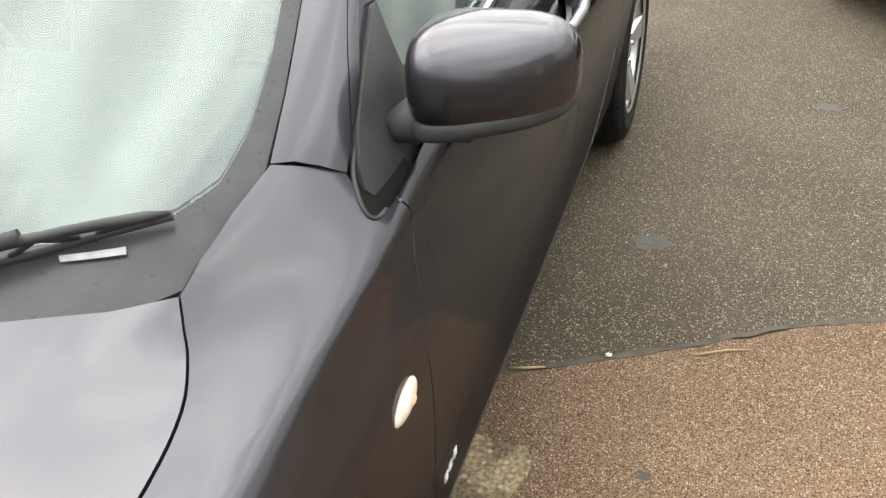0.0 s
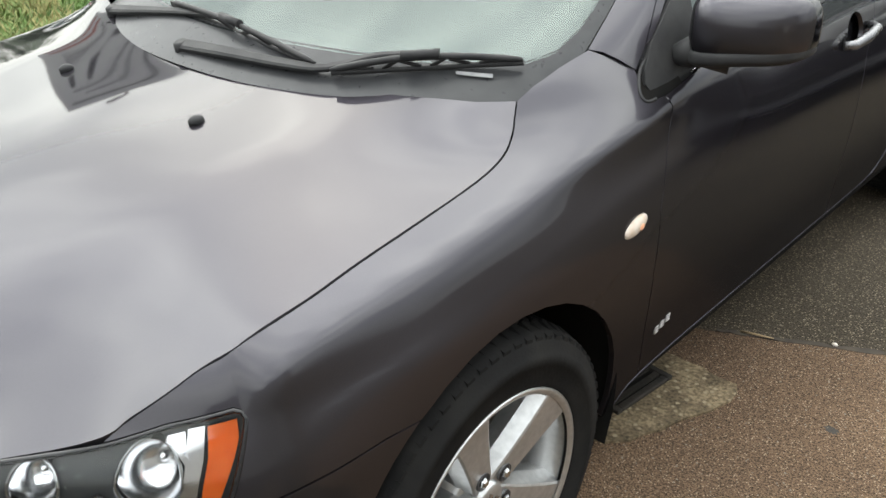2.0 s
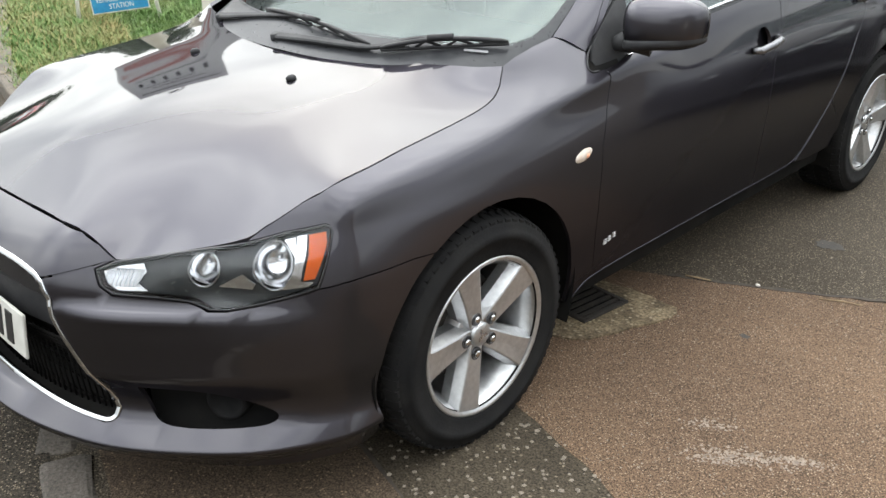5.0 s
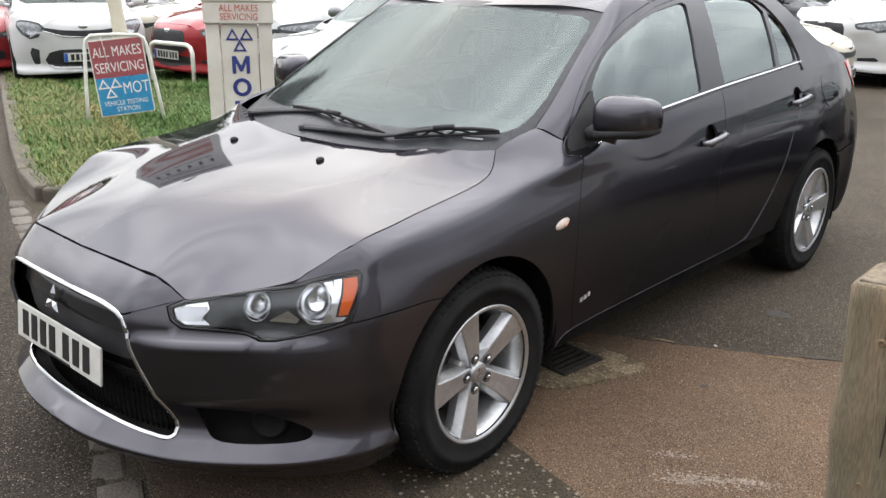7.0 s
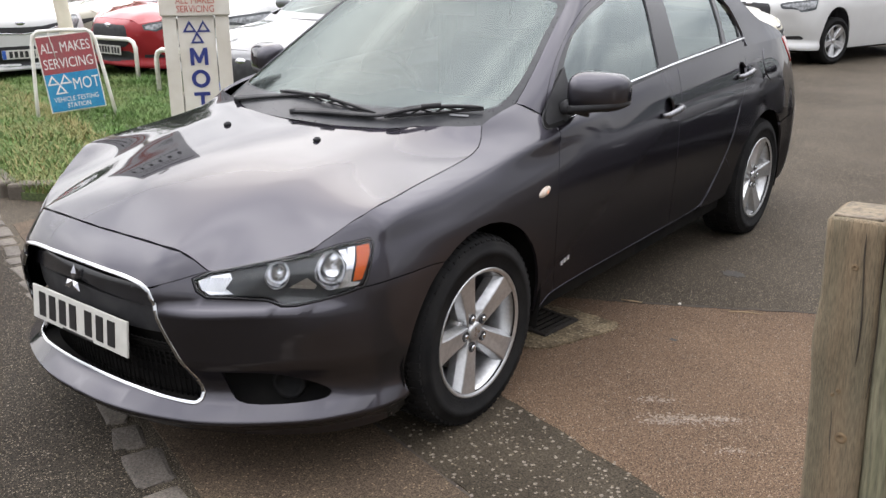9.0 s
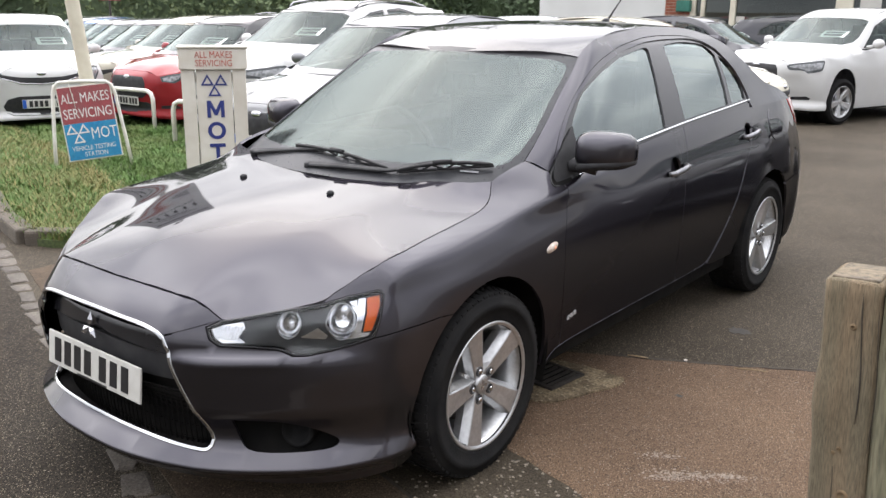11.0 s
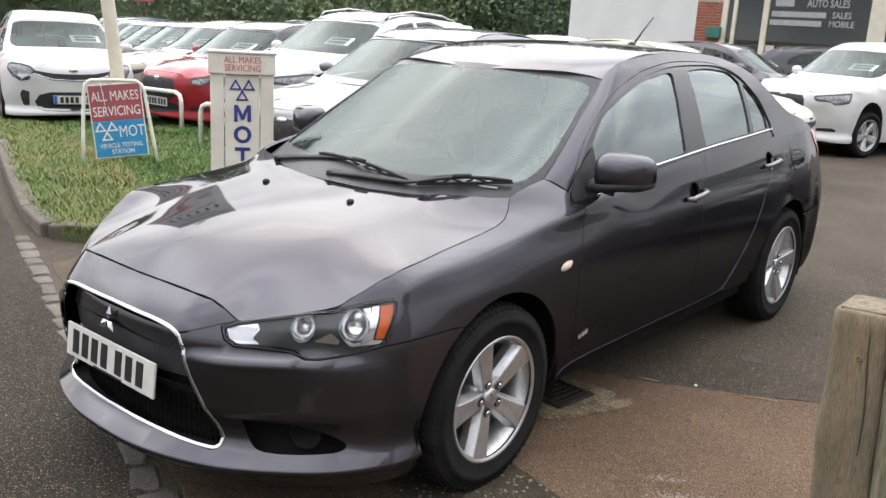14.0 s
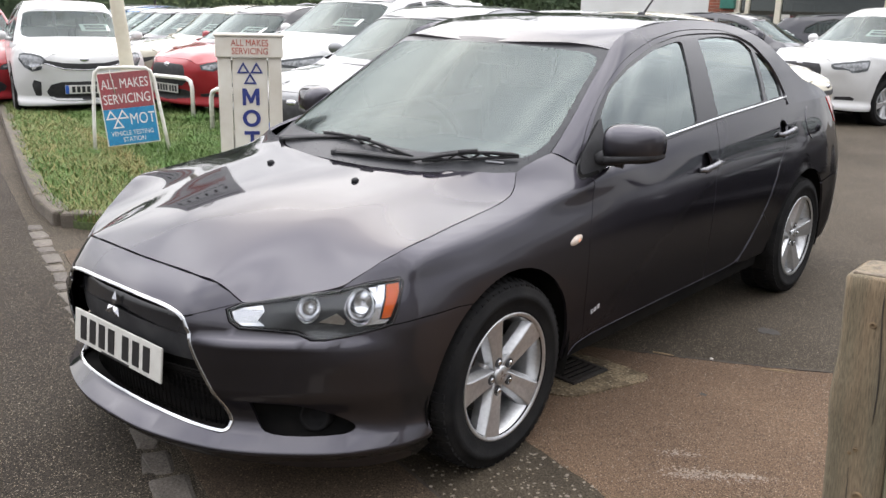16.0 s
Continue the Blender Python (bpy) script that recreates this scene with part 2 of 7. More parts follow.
def near_edge(p, poly, d):
    x, y = p
    for (x0, y0), (x1, y1) in zip(poly, poly[1:] + poly[:1]):
        ux, uy = x1 - x0, y1 - y0
        q = ux * ux + uy * uy
        f = max(0.0, min(1.0, ((x - x0) * ux + (y - y0) * uy) / q)) if q else 0.0
        if (x0 + ux * f - x) ** 2 + (y0 + uy * f - y) ** 2 < d * d:
            return True
    return False


def shrink(poly, g):
    """The outline moved inwards by g."""
    area = sum(a[0] * b[1] - b[0] * a[1] for a, b in zip(poly, poly[1:] + poly[:1]))
    sg = 1 if area > 0 else -1
    out = []
    n = len(poly)
    for i in range(n):
        p, q, r = poly[i - 1], poly[i], poly[(i + 1) % n]
        a, b = Vector((q[0] - p[0], q[1] - p[1])), Vector((r[0] - q[0], r[1] - q[1]))
        if a.length < 1e-9 or b.length < 1e-9:
            out.append(q)
            continue
        na, nb = Vector((-a.y, a.x)).normalized() * sg, Vector((-b.y, b.x)).normalized() * sg
        v = na + nb
        if v.length < 0.2:
            v = na
        v = v / max(v.length_squared, 0.6) * 2
        out.append((q[0] + v.x * g, q[1] + v.y * g))
    return out


def refine(poly, step):
    out = []
    for a, b in zip(poly, poly[1:] + poly[:1]):
        k = max(1, int(math.ceil(math.dist(a, b) / step)))
        out += [(a[0] + (b[0] - a[0]) * i / k, a[1] + (b[1] - a[1]) * i / k) for i in range(k)]
    return out


CENTRE = Vector((0, 1.3, 0.6))


def panel(name, fn, outline, step=0.03, gap=0.002, holes=(), thick=0.012, mirror=False, both=False, lift=0.0, flip=False):
    """A sheet of a smooth surface fn(a, b) inside an outline, with folded rims. mirror: on the car's right; both: on both sides of the middle, where a is least."""
    from mathutils.geometry import delaunay_2d_cdt
    first = list(outline)
    if gap:
        least = min(q[0] for q in first)
        first = [p if not both or q[0] > least + 1e-4 else (q[0], p[1]) for p, q in zip(shrink(first, gap), first)]
    poly = refine(first, step * 0.7)
    hole_list = [refine(list(h), step * 0.5) for h in holes]
    pts, edges = [Vector(p) for p in poly], [(i, (i + 1) % len(poly)) for i in range(len(poly))]
    for h in hole_list:
        k = len(pts)
        pts += [Vector(p) for p in h]
        edges += [(k + i, k + (i + 1) % len(h)) for i in range(len(h))]
    a0, a1 = min(p[0] for p in poly), max(p[0] for p in poly)
    b0, b1 = min(p[1] for p in poly), max(p[1] for p in poly)
    na, nb = max(1, int((a1 - a0) / step)), max(1, int((b1 - b0) / step))
    for i in range(1, na):
        for j in range(1, nb):
            p = (a0 + (a1 - a0) * i / na, b0 + (b1 - b0) * j / nb)
            if inside(p, poly) and not near_edge(p, poly, step * 0.45) and not any(inside(p, h) or near_edge(p, h, step * 0.45) for h in hole_list):
                pts.append(Vector(p))
    v2, _, tris, _, _, _ = delaunay_2d_cdt(pts, edges, [], 1, 1e-6)
    keep = []
    for t in tris:
        c = (sum(v2[i].x for i in t) / 3, sum(v2[i].y for i in t) / 3)
        if inside(c, poly) and not any(inside(c, h) for h in hole_list):
            keep.append(list(t))
    pos, nor, h = [], [], 1e-3
    for v in v2:
        p = fn(v.x, v.y)
        n = (fn(v.x + h, v.y) - fn(v.x - h, v.y)).cross(fn(v.x, v.y + h) - fn(v.x, v.y - h))
        n = n.normalized() if n.length else Vector((0, 0, 1))
        if n.dot(p - CENTRE) < 0:
            n = -n
        pos.append(p + n * lift)
        nor.append(n)
    faces = []
    for t in keep:
        a, b, c = (pos[i] for i in t)
        faces.append(t if (b - a).cross(c - a).dot(nor[t[0]]) > 0 else t[::-1])
    if thick:
        once = {}
        for t in faces:
            for i in range(3):
                e = (t[i], t[(i + 1) % 3])
                once[e] = 1
        rim = [e for e in once if (e[1], e[0]) not in once]
        if both:
            rim = [e for e in rim if not (v2[e[0]].x < a0 + 1e-4 and v2[e[1]].x < a0 + 1e-4)]
        ring = {}
        for a, b in rim:
            for q in (a, b):
                if q not in ring:
                    ring[q] = (len(pos), len(pos) + 1)
                    pos += [pos[q].copy(), pos[q] - nor[q] * thick]
                    nor += [nor[q], nor[q]]
        for a, b in rim:
            e = (pos[b] - pos[a]).cross(nor[a])
            e = e.normalized() if e.length else nor[a]
            for q in (a, b):
                for k in ring[q]:
                    nor[k] = (e + nor[q] * 0.3).normalized()
            faces.append([ring[a][0], ring[a][1], ring[b][1], ring[b][0]])
    if mirror or both:
        flipx = lambda v: Vector((-v.x, v.y, v.z))
        mp, mn = [flipx(p) for p in pos], [flipx(n) for n in nor]
        if mirror:
            pos, nor, faces = mp, mn, [f[::-1] for f in faces]
        else:
            k = len(pos)
            faces = faces + [[i + k for i in f[::-1]] for f in faces]
            pos, nor = pos + mp, nor + mn
    me = raw_mesh(name, pos, faces, True)
    me.normals_split_custom_set_from_vertices([tuple(n) for n in nor])
    return me


def tube_on(bm, fn, uv, r, lift=0.0, n=8, mirror=False, closed=False):
    """A bar laid along a line on a surface."""
    pts = []
    for p in uv:
        q = fn(*p)
        h = 1e-3
        nn = (fn(p[0] + h, p[1]) - fn(p[0] - h, p[1])).cross(fn(p[0], p[1] + h) - fn(p[0], p[1] - h)).normalized()
        if nn.dot(q - CENTRE) < 0:
            nn = -nn
        q = q + nn * lift
        pts.append((-q.x if mirror else q.x, q.y, q.z))
    return rod(bm, pts, r, n, closed)


def band_on(bm, fn, uv, half, high, mirror=False):
    """A flat rounded strip laid along a line on a surface, half its width to each side."""
    rows = []
    h = 1e-3
    ps = [fn(*p) for p in uv]
    for i, p in enumerate(uv):
        nn = (fn(p[0] + h, p[1]) - fn(p[0] - h, p[1])).cross(fn(p[0], p[1] + h) - fn(p[0], p[1] - h)).normalized()
        if nn.dot(ps[i] - CENTRE) < 0:
            nn = -nn
        d = (ps[min(i + 1, len(ps) - 1)] - ps[max(i - 1, 0)]).normalized()
        sd = d.cross(nn).normalized()
        row = [ps[i] + sd * a * half + nn * b * high for a, b in ((-1, -1.5), (-1, 0.45), (-0.72, 0.92), (0, 1.0), (0.72, 0.92), (1, 0.45), (1, -1.5))]
        rows.append([bm.verts.new((-q.x if mirror else q.x, q.y, q.z)) for q in row])
    for a, b in zip(rows, rows[1:]):
        for k in range(6):
            bm.faces.new((a[k], a[k + 1], b[k + 1], b[k]))
    bmesh.ops.recalc_face_normals(bm, faces=bm.faces)


def curve2(pts, n=6):
    """A smooth line through 2D points."""
    out = []
    for i in range(len(pts) - 1):
        p0, p1, p2, p3 = pts[max(i - 1, 0)], pts[i], pts[i + 1], pts[min(i + 2, len(pts) - 1)]
        for k in range(n):
            t = k / n
            out.append(tuple(0.5 * (2 * b + (c - a) * t + (2 * a - 5 * b + 4 * c - d) * t * t + (3 * b - a - 3 * c + d) * t ** 3) for a, b, c, d in zip(p0, p1, p2, p3)))
    return out + [tuple(pts[-1])]


def letters(name, text, size, mat, parent, m, depth=0.002, bold=0.0, wide=1.0, label=""):
    """Raised lettering in the built-in font, in the local x-z plane facing -y."""
    cu = bpy.data.curves.new(name, "FONT")
    cu.body, cu.size, cu.extrude, cu.offset = text, size, depth, bold
    cu.align_x, cu.align_y, cu.resolution_u = "CENTER", "CENTER", 3
    tmp = new(name, cu)
    me = bpy.data.meshes.new_from_object(tmp.evaluated_get(bpy.context.evaluated_depsgraph_get()))
    bpy.data.objects.remove(tmp)
    me.transform(Matrix.Diagonal((wide, 1, 1, 1)))
    me.transform(m @ pose(0, 0, 0, 90))
    me.materials.clear()
    return part(name, me, mat, parent, label)


# ---- car body surfaces: smooth tables, metres; the car faces -y, its left side is +x ----
def cubic(xs, ys, x):
    """Catmull-Rom value at x of a table (ys may hold rows of numbers)."""
    n = len(xs)
    if x <= xs[0]:
        return ys[0] + (ys[1] - ys[0]) * ((x - xs[0]) / (xs[1] - xs[0]))
    if x >= xs[-1]:
        return ys[-1] + (ys[-1] - ys[-2]) * ((x - xs[-1]) / (xs[-1] - xs[-2]))
    i = min(int(np.searchsorted(xs, x, side="right")) - 1, n - 2)
    h = xs[i + 1] - xs[i]
    f = (x - xs[i]) / h
    d = (ys[i + 1] - ys[i]) / h
    if i:
        a = xs[i] - xs[i - 1]
        m0 = ((ys[i] - ys[i - 1]) / a * h + d * a) / (a + h)
    else:
        m0 = d
    if i < n - 2:
        b = xs[i + 2] - xs[i + 1]
        m1 = ((ys[i + 2] - ys[i + 1]) / b * h + d * b) / (b + h)
    else:
        m1 = d
    f2, f3 = f * f, f * f * f
    return (2 * f3 - 3 * f2 + 1) * ys[i] + (f3 - 2 * f2 + f) * h * m0 + (3 * f2 - 2 * f3) * ys[i + 1] + (f3 - f2) * h * m1


class Table:
    """A smooth function of two numbers from rows of a table."""
    def __init__(self, us, vs, rows):
        self.us, self.vs, self.rows = np.array(us, float), np.array(vs, float), np.array(rows, float)

    def __call__(self, u, v):
        return float(cubic(self.us, cubic(self.vs, self.rows, v), u))


# stations along the shell: front middle at s = -1.5, along the flank s is y, rear middle at 3.95
TUB_S = [-1.5, -1.3, -1.14, -1.03, -0.86, -0.70, -0.56, -0.40, -0.20, 0.0, 0.25, 0.5, 1.0, 1.6, 2.2, 2.635, 3.0, 3.25, 3.45, 3.95]
TUB_Z = [0.15, 0.206, 0.240, 0.270, 0.42, 0.54, 0.552, 0.576, 0.6, 0.66, 0.72, 0.8, 0.86, 0.92, 0.98, 1.04]
TUB_X = [
    [0.0, 0.2, 0.36, 0.455, 0.6, 0.72, 0.785, 0.81, 0.8, 0.8, 0.8, 0.8, 0.8, 0.8, 0.8, 0.8, 0.79, 0.76, 0.62, 0.0],
    [0.0, 0.2, 0.36, 0.455, 0.604, 0.730, 0.806, 0.836, 0.820, 0.82, 0.82, 0.815, 0.815, 0.815, 0.815, 0.82, 0.81, 0.78, 0.64, 0.0],
    [0.0, 0.2, 0.36, 0.465, 0.620, 0.750, 0.826, 0.852, 0.829, 0.826, 0.826, 0.822, 0.822, 0.822, 0.822, 0.828, 0.818, 0.79, 0.65, 0.0],
    [0.0, 0.2, 0.36, 0.456, 0.598, 0.722, 0.802, 0.838, 0.835, 0.832, 0.832, 0.828, 0.828, 0.828, 0.828, 0.835, 0.825, 0.8, 0.66, 0.0],
    [0.0, 0.2, 0.36, 0.46, 0.605, 0.73, 0.815, 0.852, 0.855, 0.855, 0.852, 0.848, 0.848, 0.848, 0.85, 0.858, 0.845, 0.82, 0.68, 0.0],
    [0.0, 0.2, 0.36, 0.46, 0.605, 0.73, 0.818, 0.858, 0.866, 0.866, 0.864, 0.86, 0.86, 0.86, 0.862, 0.87, 0.855, 0.825, 0.7, 0.0],
    [0.0, 0.2, 0.36, 0.46, 0.605, 0.7295, 0.8174, 0.8576, 0.8664, 0.8666, 0.8646, 0.8608, 0.8608, 0.8608, 0.8628, 0.8704, 0.8552, 0.825, 0.7, 0.0],
    [0.0, 0.2, 0.36, 0.456, 0.601, 0.7265, 0.8162, 0.8568, 0.8672, 0.8678, 0.8658, 0.8624, 0.8624, 0.8624, 0.8644, 0.8712, 0.8556, 0.825, 0.7, 0.0],
    [0.0, 0.2, 0.36, 0.455, 0.6, 0.725, 0.815, 0.856, 0.868, 0.869, 0.867, 0.864, 0.864, 0.864, 0.866, 0.872, 0.856, 0.825, 0.7, 0.0],
    [0.0, 0.2, 0.36, 0.45, 0.595, 0.72, 0.802, 0.844, 0.866, 0.869, 0.867, 0.864, 0.864, 0.866, 0.868, 0.872, 0.855, 0.82, 0.69, 0.0],
    [0.0, 0.2, 0.355, 0.435, 0.575, 0.7, 0.778, 0.82, 0.855, 0.862, 0.862, 0.86, 0.862, 0.864, 0.866, 0.868, 0.85, 0.81, 0.68, 0.0],
    [0.0, 0.19, 0.33, 0.41, 0.54, 0.655, 0.727, 0.768, 0.805, 0.825, 0.838, 0.845, 0.85, 0.855, 0.858, 0.858, 0.838, 0.79, 0.66, 0.0],
    [0.0, 0.18, 0.31, 0.37, 0.46, 0.55, 0.63, 0.68, 0.72, 0.752, 0.795, 0.825, 0.836, 0.843, 0.846, 0.845, 0.824, 0.77, 0.64, 0.0],
    [0.0, 0.17, 0.28, 0.34, 0.42, 0.5, 0.56, 0.6, 0.62, 0.655, 0.738, 0.795, 0.817, 0.827, 0.83, 0.828, 0.806, 0.75, 0.62, 0.0],
    [0.0, 0.16, 0.26, 0.32, 0.4, 0.46, 0.5, 0.54, 0.54, 0.56, 0.68, 0.745, 0.79, 0.803, 0.808, 0.806, 0.784, 0.73, 0.6, 0.0],
    [0.0, 0.15, 0.25, 0.3, 0.38, 0.43, 0.46, 0.49, 0.48, 0.48, 0.58, 0.69, 0.755, 0.775, 0.782, 0.78, 0.758, 0.7, 0.58, 0.0]]
TUB_FRONT = [
    [-0.905, -0.895, -0.855, -0.81, -0.71, -0.6, -0.5],
    [-0.948, -0.936, -0.895, -0.853, -0.750, -0.628, -0.508],
    [-0.974, -0.961, -0.919, -0.876, -0.770, -0.643, -0.513],
    [-0.928, -0.914, -0.876, -0.834, -0.733, -0.615, -0.508],
    [-0.938, -0.922, -0.886, -0.842, -0.738, -0.62, -0.51],
    [-0.945, -0.93, -0.898, -0.86, -0.75, -0.626, -0.5],
    [-0.945, -0.93, -0.898, -0.86, -0.75, -0.6224, -0.498],
    [-0.941, -0.926, -0.89, -0.8296, -0.7132, -0.6008, -0.494],
    [-0.94, -0.925, -0.888, -0.822, -0.704, -0.59, -0.49],
    [-0.905, -0.892, -0.855, -0.79, -0.69, -0.583, -0.482],
    [-0.83, -0.82, -0.795, -0.745, -0.655, -0.555, -0.468],
    [-0.66, -0.65, -0.63, -0.61, -0.575, -0.5, -0.445],
    [-0.5, -0.5, -0.48, -0.46, -0.44, -0.42, -0.41],
    [-0.2, -0.25, -0.3, -0.34, -0.38, -0.4, -0.405],
    [0.0, -0.1, -0.2, -0.25, -0.33, -0.38, -0.4],
    [0.1, 0.0, -0.1, -0.2, -0.3, -0.36, -0.4]]
TUB_REAR = [3.5, 3.56, 3.57, 3.58, 3.62, 3.64, 3.64, 3.64, 3.64, 3.62, 3.6, 3.57, 3.55, 3.53, 3.5, 3.46]
# the first station is mirrored past the middle, so that both halves meet smoothly
tub_x = Table([-1.7] + TUB_S, TUB_Z, [[-r[1]] + r for r in TUB_X])
tub_y = Table([-1.7] + TUB_S, TUB_Z, [[a[1]] + a + TUB_S[7:17] + [3.25, b - 0.19, b] for a, b in zip(TUB_FRONT, TUB_REAR)])


# the bonnet's shut line, as (s, z) on the shell, from the nose corner back to the screen
SEAM = [(-1.01, 0.666), (-0.873, 0.693), (-0.735, 0.7135), (-0.70, 0.737), (-0.64, 0.766), (-0.585, 0.785), (-0.5, 0.799), (-0.41, 0.810), (-0.3, 0.826), (-0.21, 0.840), (-0.09, 0.8545), (0.045, 0.8725), (0.121, 0.890), (0.166, 0.9115), (0.19, 0.932), (0.21, 0.953)]
# the fold along the top of the wing, from the lamp's corner to the mirror, and the height of the band above it
FOLD_S = np.array([-0.52, -0.424, -0.346, -0.25, -0.09, 0.09, 0.28, 0.45, 0.52, 0.9])
FOLD = np.array([(0.738, 0.05, 0.0), (0.766, 0.040, 0.010), (0.793, 0.028, 0.017), (0.813, 0.022, 0.022), (0.830, 0.0245, 0.026), (0.847, 0.037, 0.027),
                 (0.870, 0.080, 0.027), (0.890, 0.088, 0.021), (0.900, 0.09, 0.015), (0.92, 0.09, 0.0)])


def fold(s, z):
    """How far the wing's fold stands out from the smooth shell."""
    if not -0.52 < s < 0.9:
        return 0.0
    at, up, out = cubic(FOLD_S, FOLD, s)
    far = (math.hypot(z - at, 0.013) - 0.013) / (up if z > at else 0.075)
    return float(out) * max(0.0, 1 - far) ** 2


def tub(s, z):
    return Vector((tub_x(s, z) + fold(s, z), tub_y(s, z), z))


SEAM_PTS = [tub(*q) for q in SEAM]


NOSE_LINE = [tub(*q) for q in [(-1.5, 0.723), (-1.367, 0.723), (-1.2, 0.719), (-1.117, 0.712), (-1.06, 0.693), (-1.01, 0.666)]]


# bonnet: the smoothest sheet that meets the wings, the nose and a gently arched middle line
RIM = [(p.x, p.y, p.z) for p in SEAM_PTS + NOSE_LINE[:-1]]
SPINE = [(0.0, -0.68, 0.800), (0.0, -0.5, 0.845), (0.0, -0.3, 0.884), (0.0, -0.1, 0.913), (0.0, 0.05, 0.929)]
HAUNCH = [(0.42, -0.3, 0.857), (0.42, -0.1, 0.893), (0.42, 0.08, 0.926)]
KNOTS = np.array([(sg * a, b, c) for a, b, c in RIM + HAUNCH for sg in (1, -1) if a > 1e-6] + [q for q in RIM if q[0] <= 1e-6] + SPINE)


def thin_plate(d2):
    return 0.5 * d2 * np.log(d2 + 1e-12)


def sheet_weights(knots, slack):
    """Weights of a thin plate through the knots (x, y, z), eased by slack."""
    n = len(knots)
    xy = knots[:, :2]
    k = thin_plate(((xy[:, None] - xy[None]) ** 2).sum(-1)) + np.diag(slack)
    q = np.column_stack([np.ones(n), xy])
    top, low = np.hstack([k, q]), np.hstack([q.T, np.zeros((3, 3))])
    return np.linalg.solve(np.vstack([top, low]), np.concatenate([knots[:, 2], np.zeros(3)]))


# the nose is met closely, the lamp's notch and the middle loosely
EASE = np.where(np.abs(KNOTS[:, 0]) < 0.43, 0.02, 0.0003)
EASE[(np.abs(KNOTS[:, 0]) < 0.50) & (KNOTS[:, 2] < 0.73)] = 0.00002
EASE[(np.abs(KNOTS[:, 0]) > 0.50) & (KNOTS[:, 2] < 0.775)] = 0.012
SHEET = sheet_weights(KNOTS, EASE)


def bonnet_at(x, y):
    """The bonnet with its faint pair of creases."""
    ax = abs(x)
    crease = 0.003 * math.exp(-((ax - 0.40 - 0.16 * (y + 0.3)) / 0.085) ** 2) * min(1.0, max(0.0, (y + 0.8) * 3)) * min(1.0, max(0.0, (0.15 - y) * 4))
    d2 = (KNOTS[:, 0] - ax) ** 2 + (KNOTS[:, 1] - y) ** 2
    return Vector((x, y, float(thin_plate(d2) @ SHEET[:-3] + SHEET[-3] + SHEET[-2] * ax + SHEET[-1] * y) + crease))


ROOF_Y = [0.75, 0.95, 1.2, 1.6, 2.0, 2.4, 2.8, 3.1]
ROOF_X = [0.0, 0.3, 0.45, 0.55, 0.62]
ROOF_Z = [
    [1.330, 1.325, 1.312, 1.290, 1.265], [1.405, 1.398, 1.380, 1.353, 1.325], [1.447, 1.441, 1.432, 1.420, 1.400],
    [1.471, 1.466, 1.458, 1.446, 1.428], [1.467, 1.462, 1.454, 1.442, 1.424], [1.432, 1.427, 1.415, 1.392, 1.368],
    [1.350, 1.343, 1.328, 1.300, 1.27], [1.250, 1.240, 1.225, 1.20, 1.17]]
roof_z = Table([-0.3] + ROOF_X, ROOF_Y, [[r[1]] + r for r in ROOF_Z])


def roof_at(x, y):
    return Vector((x, y, roof_z(abs(x), y)))


# glasshouse: windscreen middle at s = -0.7, screen corner at s = 0, flank from there on by a share of its length, tailgate glass middle at 4.3
HOUSE_S = [-0.7, -0.45, -0.2, 0.0, 0.12, 0.5, 1.0, 1.6, 2.2, 2.6, 3.0, 3.3, 3.8]
HOUSE_Z = [0.90, 1.0, 1.1, 1.2, 1.3, 1.38, 1.44]
HOUSE_X = [
    [0.0, 0.3, 0.58, 0.715, 0.765, 0.8051, 0.8265, 0.832, 0.832, 0.826, 0.8, 0.74, 0.0],
    [0.0, 0.3, 0.56, 0.69, 0.735, 0.7738, 0.7887, 0.795, 0.796, 0.796, 0.772, 0.708, 0.0],
    [0.0, 0.29, 0.54, 0.66, 0.7, 0.7324, 0.7461, 0.752, 0.752, 0.745, 0.72, 0.65, 0.0],
    [0.0, 0.28, 0.52, 0.625, 0.658, 0.6879, 0.698, 0.704, 0.704, 0.695, 0.67, 0.6, 0.0],
    [0.0, 0.27, 0.5, 0.588, 0.612, 0.639, 0.6442, 0.648, 0.648, 0.638, 0.61, 0.55, 0.0],
    [0.0, 0.26, 0.48, 0.55, 0.568, 0.5871, 0.5911, 0.594, 0.594, 0.584, 0.56, 0.5, 0.0],
    [0.0, 0.25, 0.45, 0.515, 0.525, 0.536, 0.5384, 0.54, 0.54, 0.53, 0.51, 0.45, 0.0]]
HOUSE_Y = [
    [-0.06, -0.02, 0.1, 0.235, 0.36],
    [0.13, 0.17, 0.27, 0.385, 0.47],
    [0.33, 0.37, 0.46, 0.545, 0.6],
    [0.518, 0.56, 0.636, 0.705, 0.74],
    [0.697, 0.742, 0.818, 0.87, 0.9],
    [0.845, 0.882, 0.952, 1.0, 1.02],
    [0.975, 1.012, 1.062, 1.11, 1.12]]
house_x = Table([-0.95] + HOUSE_S, HOUSE_Z, [[-r[1]] + r for r in HOUSE_X])
house_y = Table([-0.95] + HOUSE_S, HOUSE_Z, [
    [a[1]] + a + [a[4] + (1.6 - a[4]) * (s - 0.12) / 1.48 for s in HOUSE_S[5:8]] + HOUSE_S[8:10] + [3.0 - d, 3.25 - d, 3.42 - 1.6 * d]
    for a, d in zip(HOUSE_Y, [0.0, 0.0, 0.05, 0.12, 0.22, 0.32, 0.42])])


def house(s, z):
    return Vector((house_x(s, z), house_y(s, z), z))


